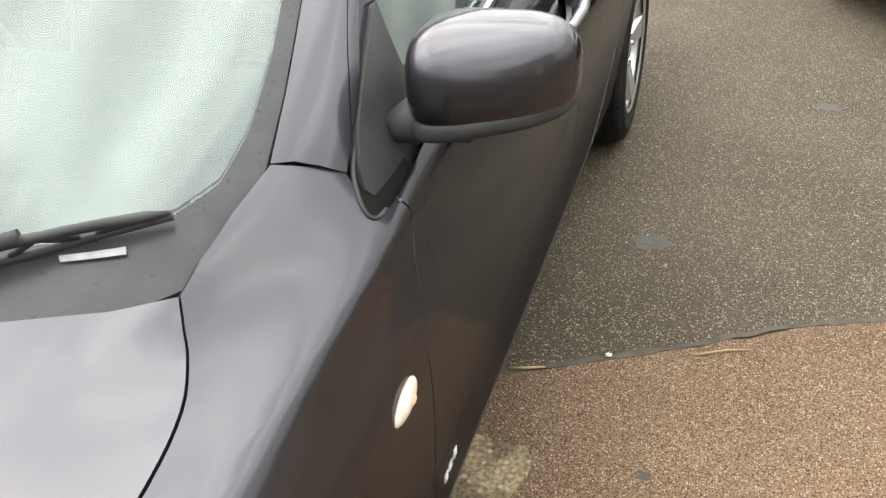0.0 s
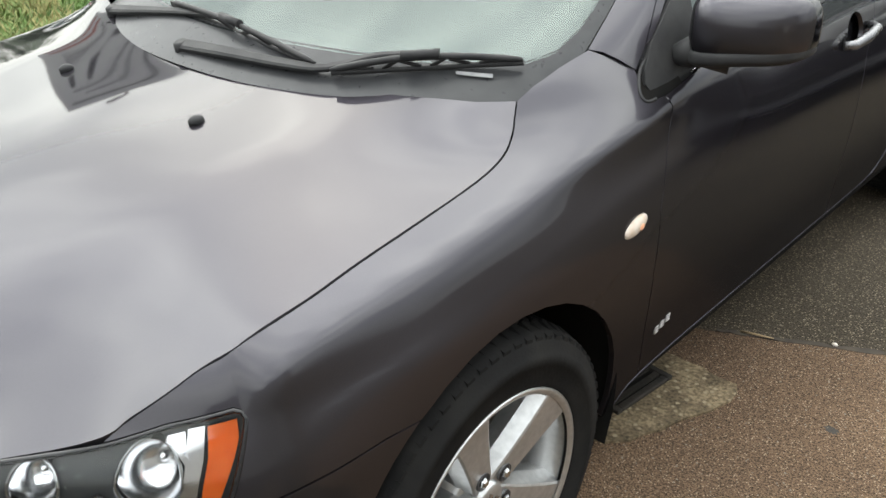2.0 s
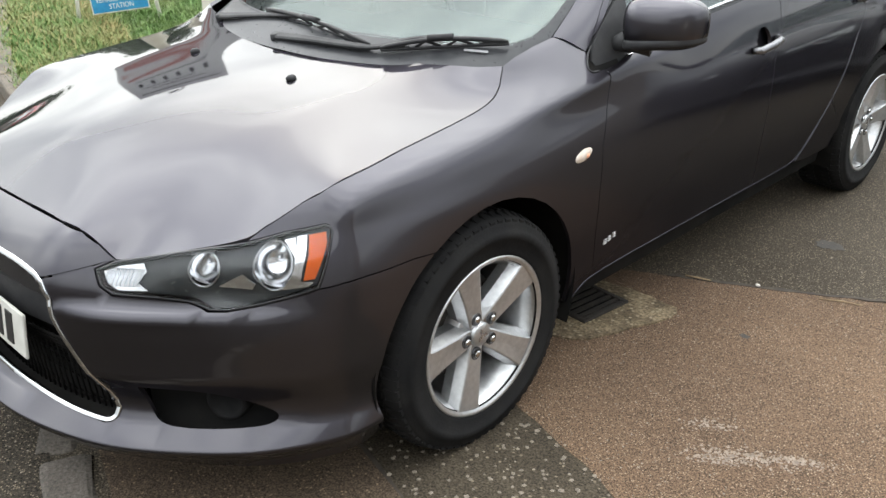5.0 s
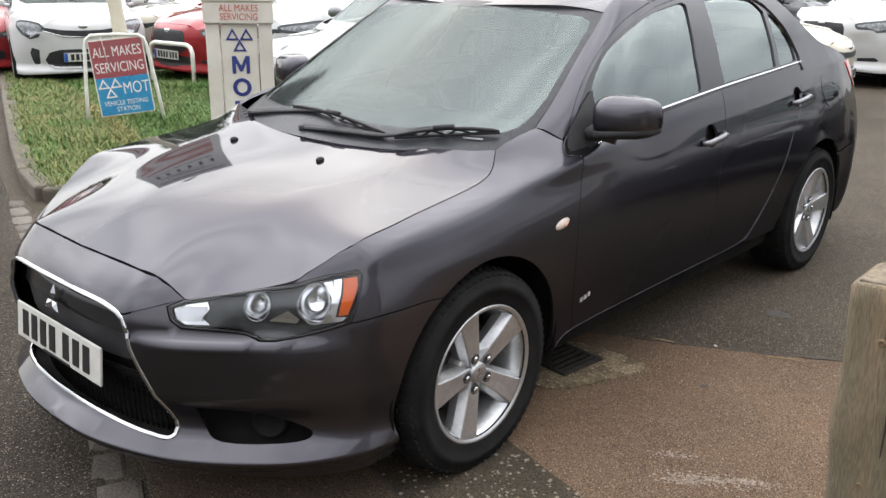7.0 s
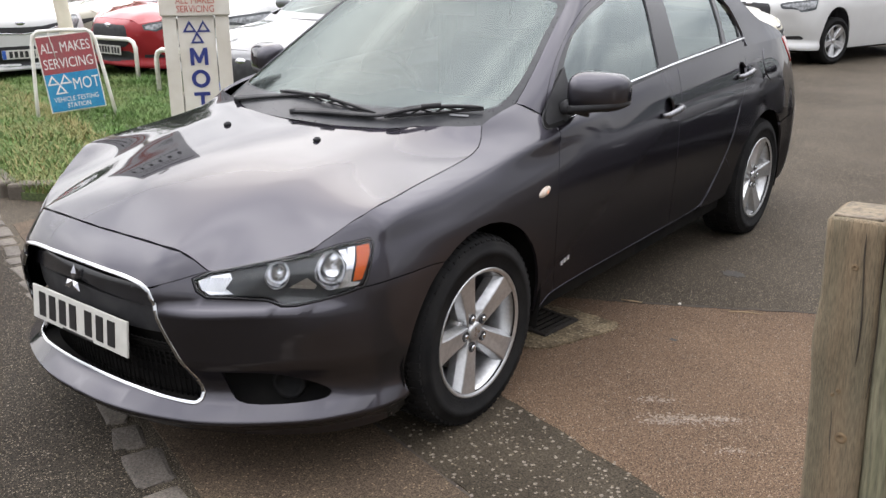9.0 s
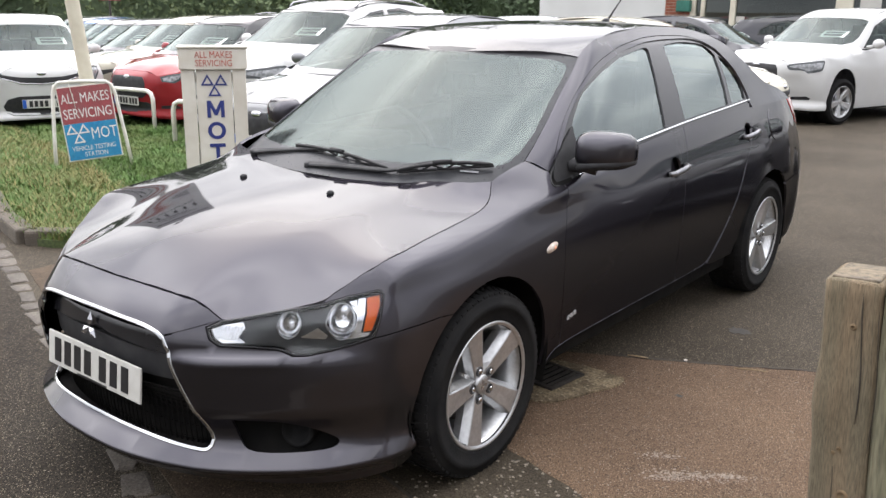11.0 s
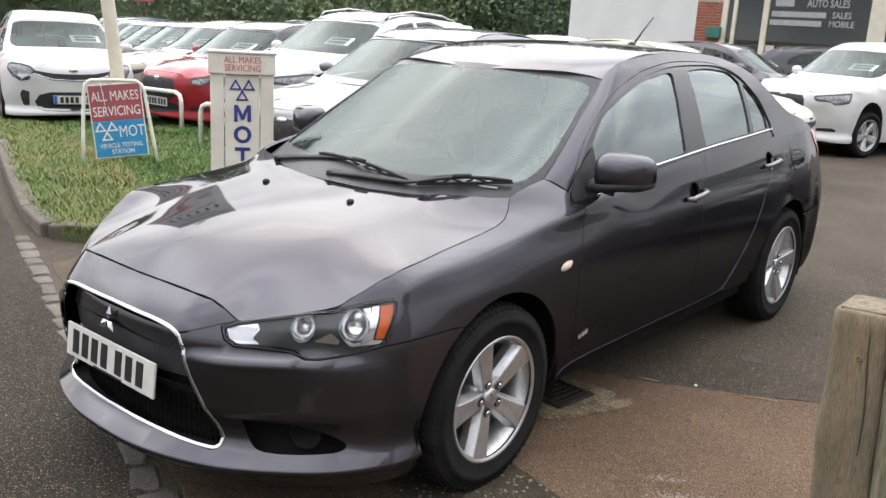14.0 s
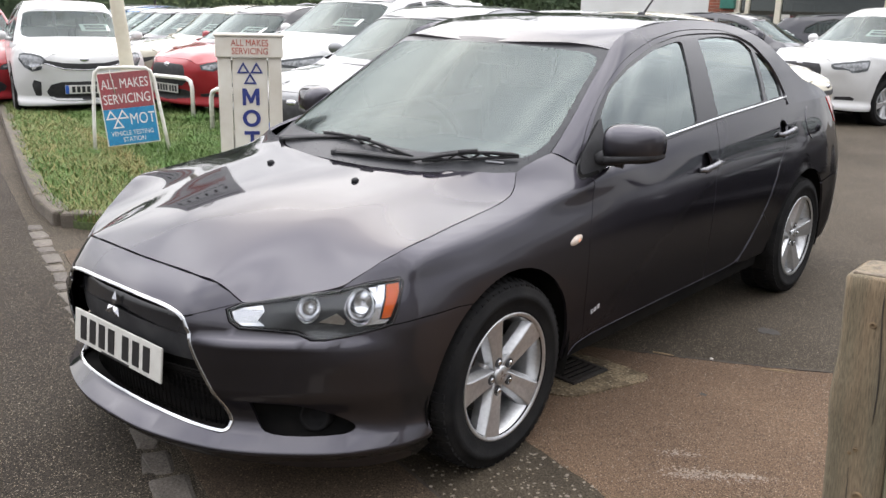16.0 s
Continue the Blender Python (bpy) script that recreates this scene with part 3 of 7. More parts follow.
# ---- the grey hatchback ----
def arc(cy, cz, r, a0, a1, n=14):
    return [(cy + r * math.cos(radians(a0 + (a1 - a0) * i / n)), cz + r * math.sin(radians(a0 + (a1 - a0) * i / n))) for i in range(n + 1)]


car = thing("hatchback_car", "dark grey metallic five-door hatchback car parked on the forecourt", "car")
car.location, car.scale = (0.025, 0, 0), (1 - 0.025 / 0.86, 1, 1)
ARCH_F, ARCH_R = (0.0, 0.315, 0.368), (2.61, 0.32, 0.375)
WING_LINE = [(-0.27, 0.627), (-0.40, 0.626), (-0.49, 0.621), (-0.575, 0.613)]
LAMP_LOW = [(-0.632, 0.598), (-0.70, 0.582), (-0.76, 0.572), (-0.80, 0.572), (-0.845, 0.586), (-0.919, 0.593), (-1.0, 0.597), (-1.03, 0.615), (-1.05, 0.647)]
LAMP_TOP = [(-1.01, 0.664), (-0.873, 0.690), (-0.732, 0.712), (-0.65, 0.729), (-0.535, 0.741), (-0.515, 0.738), (-0.504, 0.728), (-0.53, 0.69), (-0.575, 0.613)]
GRILLE = [(-1.165, 0.620), (-1.15, 0.605), (-1.133, 0.575), (-1.037, 0.302), (-1.040, 0.279), (-1.06, 0.271), (-1.11, 0.274), (-1.345, 0.285), (-1.5, 0.287)]
FOG = [(-0.97, 0.375), (-0.955, 0.31), (-0.90, 0.276), (-0.71, 0.277), (-0.665, 0.297), (-0.71, 0.325), (-0.80, 0.36), (-0.87, 0.372)]
FOG = curve2(FOG + FOG[:1], 4)[:-1]
CHIN = [(-1.5, 0.198), (-1.31, 0.201), (-1.1, 0.197), (-0.94, 0.187), (-0.83, 0.174), (-0.65, 0.168), (-0.40, 0.172)]

bumper = part("front_bumper", panel("front_bumper", tub, CHIN + arc(*ARCH_F, 199, 124) + WING_LINE + LAMP_LOW + [(-1.01, 0.664), (-1.08, 0.645)] + GRILLE,
                                    0.024, holes=[FOG], both=True), PAINT, car, "grey painted front bumper with a low chin spoiler")
part("nose_panel", panel("nose_panel", tub, [(-1.5, 0.722), (-1.367, 0.722), (-1.2, 0.718), (-1.117, 0.711), (-1.06, 0.692), (-1.012, 0.666), (-1.08, 0.646), (-1.165, 0.622), (-1.185, 0.631), (-1.255, 0.639), (-1.5, 0.648)],
                         0.024, gap=0.0013, both=True), PAINT, car)
# bonnet
NOSE = [tub(*q) for q in [(-1.06, 0.693), (-1.117, 0.712), (-1.2, 0.719), (-1.367, 0.723), (-1.5, 0.723)]]
HALF = [(0.0, 0.047), (0.18, 0.060), (0.33, 0.085), (0.5, 0.130), (0.63, 0.178)] + [(p.x, p.y) for p in (tub(*q) for q in curve2(SEAM, 4)[::-1])] + [(p.x, p.y) for p in NOSE]
part("bonnet", panel("bonnet", bonnet_at, HALF, 0.026, gap=0.0012, both=True), PAINT, car, "wide grey bonnet reflecting the cloudy sky")

HANDLES = ((1.405, 0.854), (2.30, 0.922))


def cup_line(y0, z0, k=1.0):
    return [(y0 + 0.052 * k * math.cos(a), z0 + 0.008 + 0.046 * k * math.sin(a)) for a in np.linspace(0, 2 * math.pi, 24, endpoint=False)]


for mir in (False, True):
    part("front_wing", panel("front_wing", tub, curve2(SEAM[2:], 4) + [(0.25, 0.968), (0.32, 0.985), (0.403, 1.0), (0.448, 0.978), (0.474, 0.960), (0.466, 0.944), (0.447, 0.927), (0.445, 0.917), (0.456, 0.912), (0.502, 0.915),
                             (0.512, 0.893), (0.488, 0.823), (0.451, 0.719), (0.449, 0.595), (0.463, 0.449), (0.488, 0.300), (0.46, 0.292), (0.43, 0.280), (0.40, 0.255)] + arc(*ARCH_F, -9, 124) + WING_LINE + LAMP_TOP[-2:1:-1],
                             0.0105, gap=0.0012, mirror=mir), PAINT, car)
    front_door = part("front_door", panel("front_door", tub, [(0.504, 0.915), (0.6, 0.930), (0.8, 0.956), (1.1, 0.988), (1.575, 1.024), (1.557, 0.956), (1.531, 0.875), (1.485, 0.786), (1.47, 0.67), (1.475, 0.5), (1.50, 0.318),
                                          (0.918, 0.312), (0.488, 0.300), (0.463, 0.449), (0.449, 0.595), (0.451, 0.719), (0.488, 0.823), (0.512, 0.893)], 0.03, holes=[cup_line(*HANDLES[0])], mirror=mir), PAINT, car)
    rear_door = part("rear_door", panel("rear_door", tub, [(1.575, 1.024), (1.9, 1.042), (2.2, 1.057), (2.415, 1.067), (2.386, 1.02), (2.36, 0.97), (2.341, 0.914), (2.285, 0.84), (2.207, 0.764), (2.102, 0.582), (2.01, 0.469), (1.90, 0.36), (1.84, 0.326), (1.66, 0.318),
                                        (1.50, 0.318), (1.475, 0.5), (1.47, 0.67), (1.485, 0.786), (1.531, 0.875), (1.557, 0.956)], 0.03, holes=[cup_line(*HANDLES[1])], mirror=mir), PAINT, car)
    # the shade under the doors is put into the sill as underbody black
    part("sill", panel("sill", tub, [(0.375, 0.20), (0.395, 0.255), (0.46, 0.312), (0.918, 0.335), (1.50, 0.345), (1.80, 0.345), (1.90, 0.372), (2.01, 0.469), (2.07, 0.54), (2.25, 0.40), (2.245, 0.20), (1.9, 0.19), (0.9, 0.19)],
                       0.035, mirror=mir, lift=-0.055), INNER, car, "sill tucked under the doors, near-black for the shade there")
    part("quarter_foot", panel("quarter_foot", tub, [(1.865, 0.312), (1.93, 0.372), (2.01, 0.467), (2.07, 0.538), (2.25, 0.40), (2.235, 0.30), (2.0, 0.30)], 0.03, mirror=mir), PAINT, car)
    hem = bmesh.new()
    hem_line = curve2([(0.402, 0.258), (0.432, 0.284), (0.48, 0.299), (0.64, 0.308), (1.1, 0.314), (1.66, 0.317), (1.84, 0.327), (1.93, 0.372), (2.02, 0.47), (2.108, 0.582), (2.212, 0.764)], 5)
    tube_on(hem, tub, hem_line, [0.001] + [0.0022 if q[0] < 1.86 else 0.002 for q in hem_line[1:-1]] + [0.001], -0.0005, 8, mir)
    part("door_hem", hem, PAINT, car)
    part("rear_quarter", panel("rear_quarter", tub, [(2.39, 1.044), (2.8, 1.044), (3.08, 1.044), (3.10, 0.965), (3.155, 0.895), (3.30, 0.855), (3.44, 0.885), (3.455, 0.705), (3.30, 0.70), (3.30, 0.62), (2.95, 0.60)] + arc(*ARCH_R, 47, 168) + [(2.07, 0.54), (2.102, 0.582), (2.207, 0.764), (2.285, 0.84), (2.341, 0.914), (2.36, 0.97)],
                               0.03, mirror=mir), PAINT, car)
    part("tail_lamp", panel("tail_lamp", tub, [(3.085, 1.04), (3.42, 1.04), (3.44, 0.89), (3.30, 0.86), (3.16, 0.90), (3.105, 0.968)], 0.03, mirror=mir, lift=0.004), REDLENS, car, "red tail lamp")
    fuel = panel("fuel_flap", tub, [(2.70 + 0.085 * math.cos(a), 0.93 + 0.085 * math.sin(a)) for a in np.linspace(0, 2 * math.pi, 24, endpoint=False)], 0.03, gap=0, mirror=mir, lift=0.003)
    if not mir:
        part("fuel_flap", fuel, PAINT, car)
    # headlamp
    BOWLS = ((-0.676, 0.662, 0.054), (-0.824, 0.655, 0.040))
    sgn = -1 if mir else 1
    lamp = part("headlamp", panel("headlamp", tub, LAMP_TOP + LAMP_LOW, 0.025, gap=0.0035, mirror=mir, thick=0.02, lift=0.001), LENS, car, "clear headlamp with an amber corner")
    part("bezel", panel("bezel", tub, LAMP_TOP + LAMP_LOW, 0.03, gap=0.006, mirror=mir, thick=0, lift=-0.022,
                        holes=[[(s0 + r0 * 0.82 * math.cos(a), z0 + r0 * math.sin(a)) for a in np.linspace(0, 2 * math.pi, 22, endpoint=False)] for s0, z0, r0 in BOWLS]), LAMPDARK, lamp, "dark inner bezel")
    bm = bmesh.new()
    rimline = [q for q in refine(shrink(LAMP_TOP + LAMP_LOW, 0.003), 0.03)]
    tube_on(bm, tub, rimline, 0.0045, -0.003, 6, mir, True)
    part("lamp_seal", bm, GLOSSBLACK, lamp)
    part("amber_reflector", panel("amber_reflector", tub, [(-0.592, 0.724), (-0.532, 0.729), (-0.536, 0.705), (-0.582, 0.632), (-0.614, 0.628), (-0.596, 0.685)], 0.015, gap=0.002, mirror=mir, lift=-0.007, thick=0.004), AMBER, lamp, "amber indicator reflector")
    part("clear_strip", panel("clear_strip", tub, [(-0.622, 0.722), (-0.594, 0.724), (-0.600, 0.685), (-0.617, 0.629), (-0.585, 0.628), (-0.60, 0.616), (-0.660, 0.610), (-0.632, 0.65)], 0.015, gap=0.001, mirror=mir, lift=-0.009, thick=0.004), REFLECTOR, lamp)
    for (s, z, r), deep in zip(BOWLS, (0.055, 0.045)):
        p = tub(s, z)
        nrm = Vector((0.62, -0.78, 0.06)).normalized()
        bm = bmesh.new()
        prof = [(r * 1.02, 0.0)] + [(r * math.cos(a), -deep * math.sin(a)) for a in np.linspace(0.05, 1.35, 7)] + [(0.001, -deep)]
        lathe(bm, prof, 28)
        lathe(bm, [(0.001, -deep + 0.026), (0.010, -deep + 0.022), (0.012, -deep)], 12)
        bmesh.ops.transform(bm, verts=bm.verts, matrix=Matrix.Translation(p - nrm * 0.027) @ nrm.to_track_quat("X", "Z").to_matrix().to_4x4())
        if mir:
            bmesh.ops.scale(bm, vec=(-1, 1, 1), verts=bm.verts)
        part("reflector_bowl", bm, REFLECTOR, lamp)
    part("indicator_reflector", panel("indicator_reflector", tub, [(-1.036, 0.645), (-1.008, 0.655), (-0.955, 0.664), (-0.945, 0.648), (-0.957, 0.622), (-0.935, 0.606), (-0.995, 0.606), (-1.02, 0.62)], 0.015, gap=0, mirror=mir, lift=-0.014, thick=0.004), REFLECTOR, lamp)
    for nm, piece in (("chrome_wedge", [(-0.792, 0.618), (-0.742, 0.646), (-0.716, 0.622), (-0.722, 0.612)]), ("chrome_wedge", [(-0.652, 0.716), (-0.626, 0.719), (-0.622, 0.672), (-0.634, 0.690)])):
        part(nm, panel(nm, tub, piece, 0.012, gap=0, mirror=mir, lift=-0.012, thick=0.006), REFLECTOR, lamp)
    for s0, z0, r0 in BOWLS:
        bm = bmesh.new()
        tube_on(bm, tub, [(s0 + r0 * 0.82 * math.cos(a), z0 + r0 * math.sin(a)) for a in np.linspace(0, 2 * math.pi, 26, endpoint=False)], 0.0032, -0.019, 6, mir, True)
        part("bowl_rim", bm, CHROME, lamp)
    bm = bmesh.new()
    for i in range(9):
        s = -1.028 + 0.009 * i
        tube_on(bm, tub, [(s, 0.615), (s + 0.003, 0.635), (s + 0.004, 0.652)], 0.0028, -0.012, 6, mir)
    part("indicator_rib", bm, LENS, lamp)
    # fog lamp pocket; its shade is put in as a near-black colour
    pocket = part("fog_pocket", panel("fog_pocket", tub, FOG, 0.03, gap=-0.03, mirror=mir, lift=-0.06, thick=0), INNER, car, "fog lamp pocket, its shade put in as near-black")
    p = tub(-0.80, 0.318)
    nrm = Vector((0.45, -0.88, 0.08)).normalized()
    bm = bmesh.new()
    lathe(bm, [(0.001, 0.004), (0.034, 0.0), (0.036, 0.012), (0.047, 0.014), (0.052, 0.004), (0.052, -0.04)], 28)
    bmesh.ops.transform(bm, verts=bm.verts, matrix=Matrix.Translation(p - nrm * 0.040) @ nrm.to_track_quat("X", "Z").to_matrix().to_4x4())
    if mir:
        bmesh.ops.scale(bm, vec=(-1, 1, 1), verts=bm.verts)
    part("fog_lamp_blank", bm, RUBBER, pocket)
    # side repeater
    bm = bmesh.new()
    q = tub(0.36, 0.715)
    bmesh.ops.create_uvsphere(bm, u_segments=20, v_segments=10, radius=1.0, matrix=Matrix.Translation(q) @ pose(0, 0, 0, 14) @ Matrix.Diagonal((0.012, 0.038, 0.0155, 1)))
    for fc in bm.faces:
        fc.smooth = True
    if mir:
        bmesh.ops.scale(bm, vec=(-1, 1, 1), verts=bm.verts)
    rep = part("side_repeater", bm, WHITEPLASTIC, car, "pale side repeater lens with an amber core")
    bm = bmesh.new()
    bmesh.ops.create_uvsphere(bm, u_segments=12, v_segments=8, radius=1.0, matrix=Matrix.Translation(q + Vector((0.006, 0.006, 0.0))) @ Matrix.Diagonal((0.0075, 0.013, 0.009, 1)))
    if mir:
        bmesh.ops.scale(bm, vec=(-1, 1, 1), verts=bm.verts)
    part("repeater_core", bm, material("repeater_amber", (0.85, 0.42, 0.25), None, 30, 0.3), rep)
    # door handles
    for dd, (y0, z0) in zip((front_door, rear_door), HANDLES):
        q = tub(y0, z0)
        bm = bmesh.new()
        rod(bm, [(q.x + 0.004, y0 - 0.085, z0 - 0.012), (q.x + 0.026, y0 - 0.065, z0 - 0.010), (q.x + 0.034, y0, z0), (q.x + 0.030, y0 + 0.065, z0 + 0.008), (q.x + 0.004, y0 + 0.088, z0 + 0.01)], [0.011, 0.0125, 0.0135, 0.0125, 0.011], 10)
        cup = panel("handle_cup", tub, cup_line(y0, z0, 1.25), 0.02, gap=0, thick=0, lift=-0.024, mirror=mir)
        if mir:
            bmesh.ops.scale(bm, vec=(-1, 1, 1), verts=bm.verts)
        part("door_handle", bm, HANDLE, dd, "grey door handle over a dark recess")
        part("handle_cup", cup, PAINT, dd)

# badge on the door foot: three slanted strokes
bm = bmesh.new()
for k in range(3):
    y0 = 0.515 + 0.022 * k
    z0 = 0.398 + 0.005 * k
    x0 = tub(y0, z0).x
    for zz in (0.0, 0.0065, 0.013):
        box(bm, x0 - 0.002, x0 + 0.003, y0, y0 + 0.016, z0 + zz, z0 + zz + 0.003)
    box(bm, x0 - 0.002, x0 + 0.003, y0 + (0.0 if k != 1 else 0.011), y0 + (0.005 if k != 1 else 0.016), z0, z0 + 0.016)
part("door_badge", bm, material("badge_white_metal", (0.72, 0.72, 0.73), (0.6, 0.6, 0.61), 30, 0.3, 0.25), car)

# grille: dark mouth, bars, chrome surround, bumper beam, badge, plate
FULLMOUTH = [(-1.5, 0.655), (-1.255, 0.646), (-1.185, 0.635)] + GRILLE
grille = part("grille", panel("grille", tub, FULLMOUTH, 0.03, gap=-0.01, both=True, lift=-0.075, thick=0), INNER, car, "black open grille with a chrome surround")
bm = bmesh.new()
for k in range(9):
    z = 0.295 + 0.0165 * k
    lim = -1.04 - (z - 0.29) * 0.33
    for sg in (False, True):
        tube_on(bm, tub, [(s, z) for s in np.linspace(-1.5, lim, 14)], 0.0035, -0.055, 6, sg)
for k in range(22):
    s = -1.5 + 0.021 * k
    for sg in (False, True):
        if s < -1.07:
            tube_on(bm, tub, [(s, 0.285), (s + 0.0, 0.43)], 0.0025, -0.060, 5, sg)
part("grille_mesh", bm, INNER, grille)
part("grille_beam", panel("grille_beam", tub, [(-1.5, 0.565), (-1.13, 0.545), (-1.118, 0.50), (-1.105, 0.465), (-1.5, 0.46)], 0.03, gap=0, both=True, lift=-0.050, thick=0.02), TRIM, grille)
bm = bmesh.new()
tray = [[bm.verts.new(v) for v in ((sg * p.x, p.y + 0.014, 0.264), (sg * p.x, -0.55, 0.264))] for sg, p in [(-1, tub(q, 0.264)) for q in np.linspace(-1.0, -1.5, 9)] + [(1, tub(q, 0.264)) for q in np.linspace(-1.47, -1.0, 9)]]
for a, b in zip(tray, tray[1:]):
    bm.faces.new((a[0], b[0], b[1], a[1]))
part("grille_tray", bm, INNER, grille)
part("grille_side", boxed(-0.47, 0.47, -0.70, -0.55, 0.25, 0.65, 0.01), INNER, grille)
part("bumper_joint", panel("bumper_joint", tub, [(-1.14, 0.612), (-1.14, 0.655), (-1.06, 0.675), (-1.06, 0.64)], 0.02, gap=0, both=False, thick=0, lift=-0.005), PAINT, car)
part("grille_upper", panel("grille_upper", tub, [(-1.5, 0.638), (-1.24, 0.628), (-1.16, 0.612), (-1.13, 0.585), (-1.12, 0.555), (-1.5, 0.578)], 0.03, gap=0, both=True, lift=-0.04, thick=0.02), GLOSSBLACK, grille)
bm = bmesh.new()
line = curve2([(-1.5, 0.648), (-1.38, 0.646), (-1.255, 0.639), (-1.19, 0.628), (-1.16, 0.613)], 5) + curve2([(-1.148, 0.594), (-1.133, 0.562), (-1.085, 0.43), (-1.037, 0.304)], 5) + curve2([(-1.039, 0.285), (-1.055, 0.275), (-1.11, 0.276), (-1.23, 0.282), (-1.345, 0.287), (-1.5, 0.290)], 5)
for sg in (False, True):
    band_on(bm, tub, line, 0.0060, 0.0045, sg)
part("grille_surround", bm, CHROME, grille, "chrome grille surround")
# number plate (characters as plain bars)
plate = part("number_plate", boxed(-0.267, 0.267, -0.004, 0.004, -0.0555, 0.0555, 0.003), PLATEWHITE, car, "white front number plate")
PL = Matrix.Translation((-0.0175, -0.918, 0.449)) @ pose(0, 0, 0, -6, 0, 0)
plate.matrix_basis = PL
for x0 in (-0.205, -0.145, -0.085, -0.025, 0.062, 0.124, 0.186):
    part("plate_bar", boxed(x0 - 0.0185, x0 + 0.0185, -0.0065, -0.003, -0.039, 0.039), PLATEBLACK, plate)
bm = boxed(-0.085, 0.085, -0.0062, -0.003, -0.0535, -0.0475)
part("plate_footer", bm, PLATEBLACK, plate)
# three-part silver badge
bm = bmesh.new()
for a in (90, 210, 330):
    c = Vector((0.024 * math.cos(radians(a)), 0, 0.024 * math.sin(radians(a))))
    d1, d2 = Vector((math.cos(radians(a)), 0, math.sin(radians(a)))) * 0.026, Vector((-math.sin(radians(a)), 0, math.cos(radians(a)))) * 0.0145
    top = bm.verts.new(c + Vector((0, -0.008, 0)))
    ring = [bm.verts.new(c + v) for v in (d1, d2, -d1, -d2)]
    for k in range(4):
        bm.faces.new((top, ring[k], ring[(k + 1) % 4]))
bmesh.ops.recalc_face_normals(bm, faces=bm.faces)
bmesh.ops.transform(bm, verts=bm.verts, matrix=Matrix.Translation((-0.02, -0.918, 0.572)) @ pose(0, 0, 0, -12))
part("front_badge", bm, SILVER, car, "silver three-pointed badge")

# underside, inner shell and wheel wells
bm = bmesh.new()
box(bm, -0.58, 0.58, -0.62, 3.3, 0.19, 0.25, 0.02)
part("underbody", bm, INNER, car)
FULL = [(-1.5, 0.24), (-0.6, 0.22), (-0.42, 0.22)] + arc(0.0, 0.315, 0.40, 194, -14, 18) + arc(2.61, 0.32, 0.41, 194, -14, 18) + [(3.5, 0.24), (3.9, 0.3), (3.9, 0.98), (0.5, 0.90), (0.2, 0.86), (-0.35, 0.74), (-0.45, 0.60), (-0.65, 0.56), (-0.85, 0.545), (-1.02, 0.56), (-1.10, 0.67), (-1.5, 0.695)] + [(-1.5, 0.675), (-1.255, 0.666), (-1.17, 0.65), (-1.125, 0.60), (-1.065, 0.43), (-1.012, 0.29), (-1.03, 0.262), (-1.11, 0.256), (-1.5, 0.268)]
for mir in (False, True):
    part("inner_shell", panel("inner_shell", tub, FULL, 0.06, gap=0, thick=0, lift=-0.03, mirror=mir, holes=[shrink(FOG, -0.012)]), INNER, car)
    for cy, cz in ((0.0, 0.33), (2.61, 0.33)):
        bm = bmesh.new()
        ring = [[(x, cy + 0.385 * math.cos(a), cz + 0.385 * math.sin(a)) for a in np.linspace(-0.35, math.pi + 0.35, 22)] for x in (0.845, 0.50)]
        vs = [[bm.verts.new(p) for p in r] for r in ring]
        for k in range(21):
            bm.faces.new((vs[0][k], vs[0][k + 1], vs[1][k + 1], vs[1][k]))
        bm.faces.new(vs[1])
        if mir:
            bmesh.ops.scale(bm, vec=(-1, 1, 1), verts=bm.verts)
        part("wheel_well", bm, INNER, car)
part("rear_bumper", panel("rear_bumper", lambda a, b: tub(-a, b), [(-3.95, 0.24), (-3.3, 0.22), (-2.96, 0.20)] + [(-y, z) for y, z in arc(*ARCH_R, -20, 46)] + [(-3.30, 0.615), (-3.30, 0.70), (-3.95, 0.68)], 0.04, both=True), PAINT, car)
part("tailgate", panel("tailgate", lambda a, b: tub(-a, b), [(-3.95, 0.69), (-3.46, 0.70), (-3.45, 0.82), (-3.425, 1.04), (-3.95, 1.04)], 0.04, both=True), PAINT, car)

# glasshouse
GLASSLINE = [(-0.7, 0.988), (-0.4, 0.987), (-0.16, 0.987), (-0.10, 0.990), (-0.05, 1.003), (-0.026, 1.032), (-0.016, 1.08), (-0.018, 1.125), (-0.026, 1.23), (-0.026, 1.285), (-0.045, 1.308), (-0.136, 1.324), (-0.405, 1.341), (-0.7, 1.350)]
EDGE = [(-0.053, 0.935), (0.0, 0.955), (0.022, 0.998), (0.030, 1.05), (0.034, 1.144), (0.036, 1.251), (0.044, 1.318), (0.045, 1.345)]
part("windscreen_border", panel("windscreen_border", house, [(-0.7, 0.930), (-0.3, 0.928), (-0.15, 0.930)] + EDGE + [(-0.2, 1.357), (-0.7, 1.372)] + GLASSLINE[::-1], 0.028, gap=0, both=True, thick=0.0, lift=-0.004), SEALBLACK, car, "black printed border of the windscreen")
part("cowl_label", panel("cowl_label", house, [(-0.218, 0.9735), (-0.147, 0.9715), (-0.143, 0.9665), (-0.214, 0.9695)], 0.02, gap=0, thick=0, lift=0.001), material("worn_label", (0.30, 0.30, 0.31), (0.22, 0.22, 0.23), 60, 0.5), car, "worn pale label under the windscreen")
screen = part("windscreen", panel("windscreen", house, GLASSLINE, 0.03, gap=-0.004, both=True, thick=0.005, lift=-0.004), GLASS, car, "pale green windscreen reflecting bright cloud")
screen.visible_shadow = False
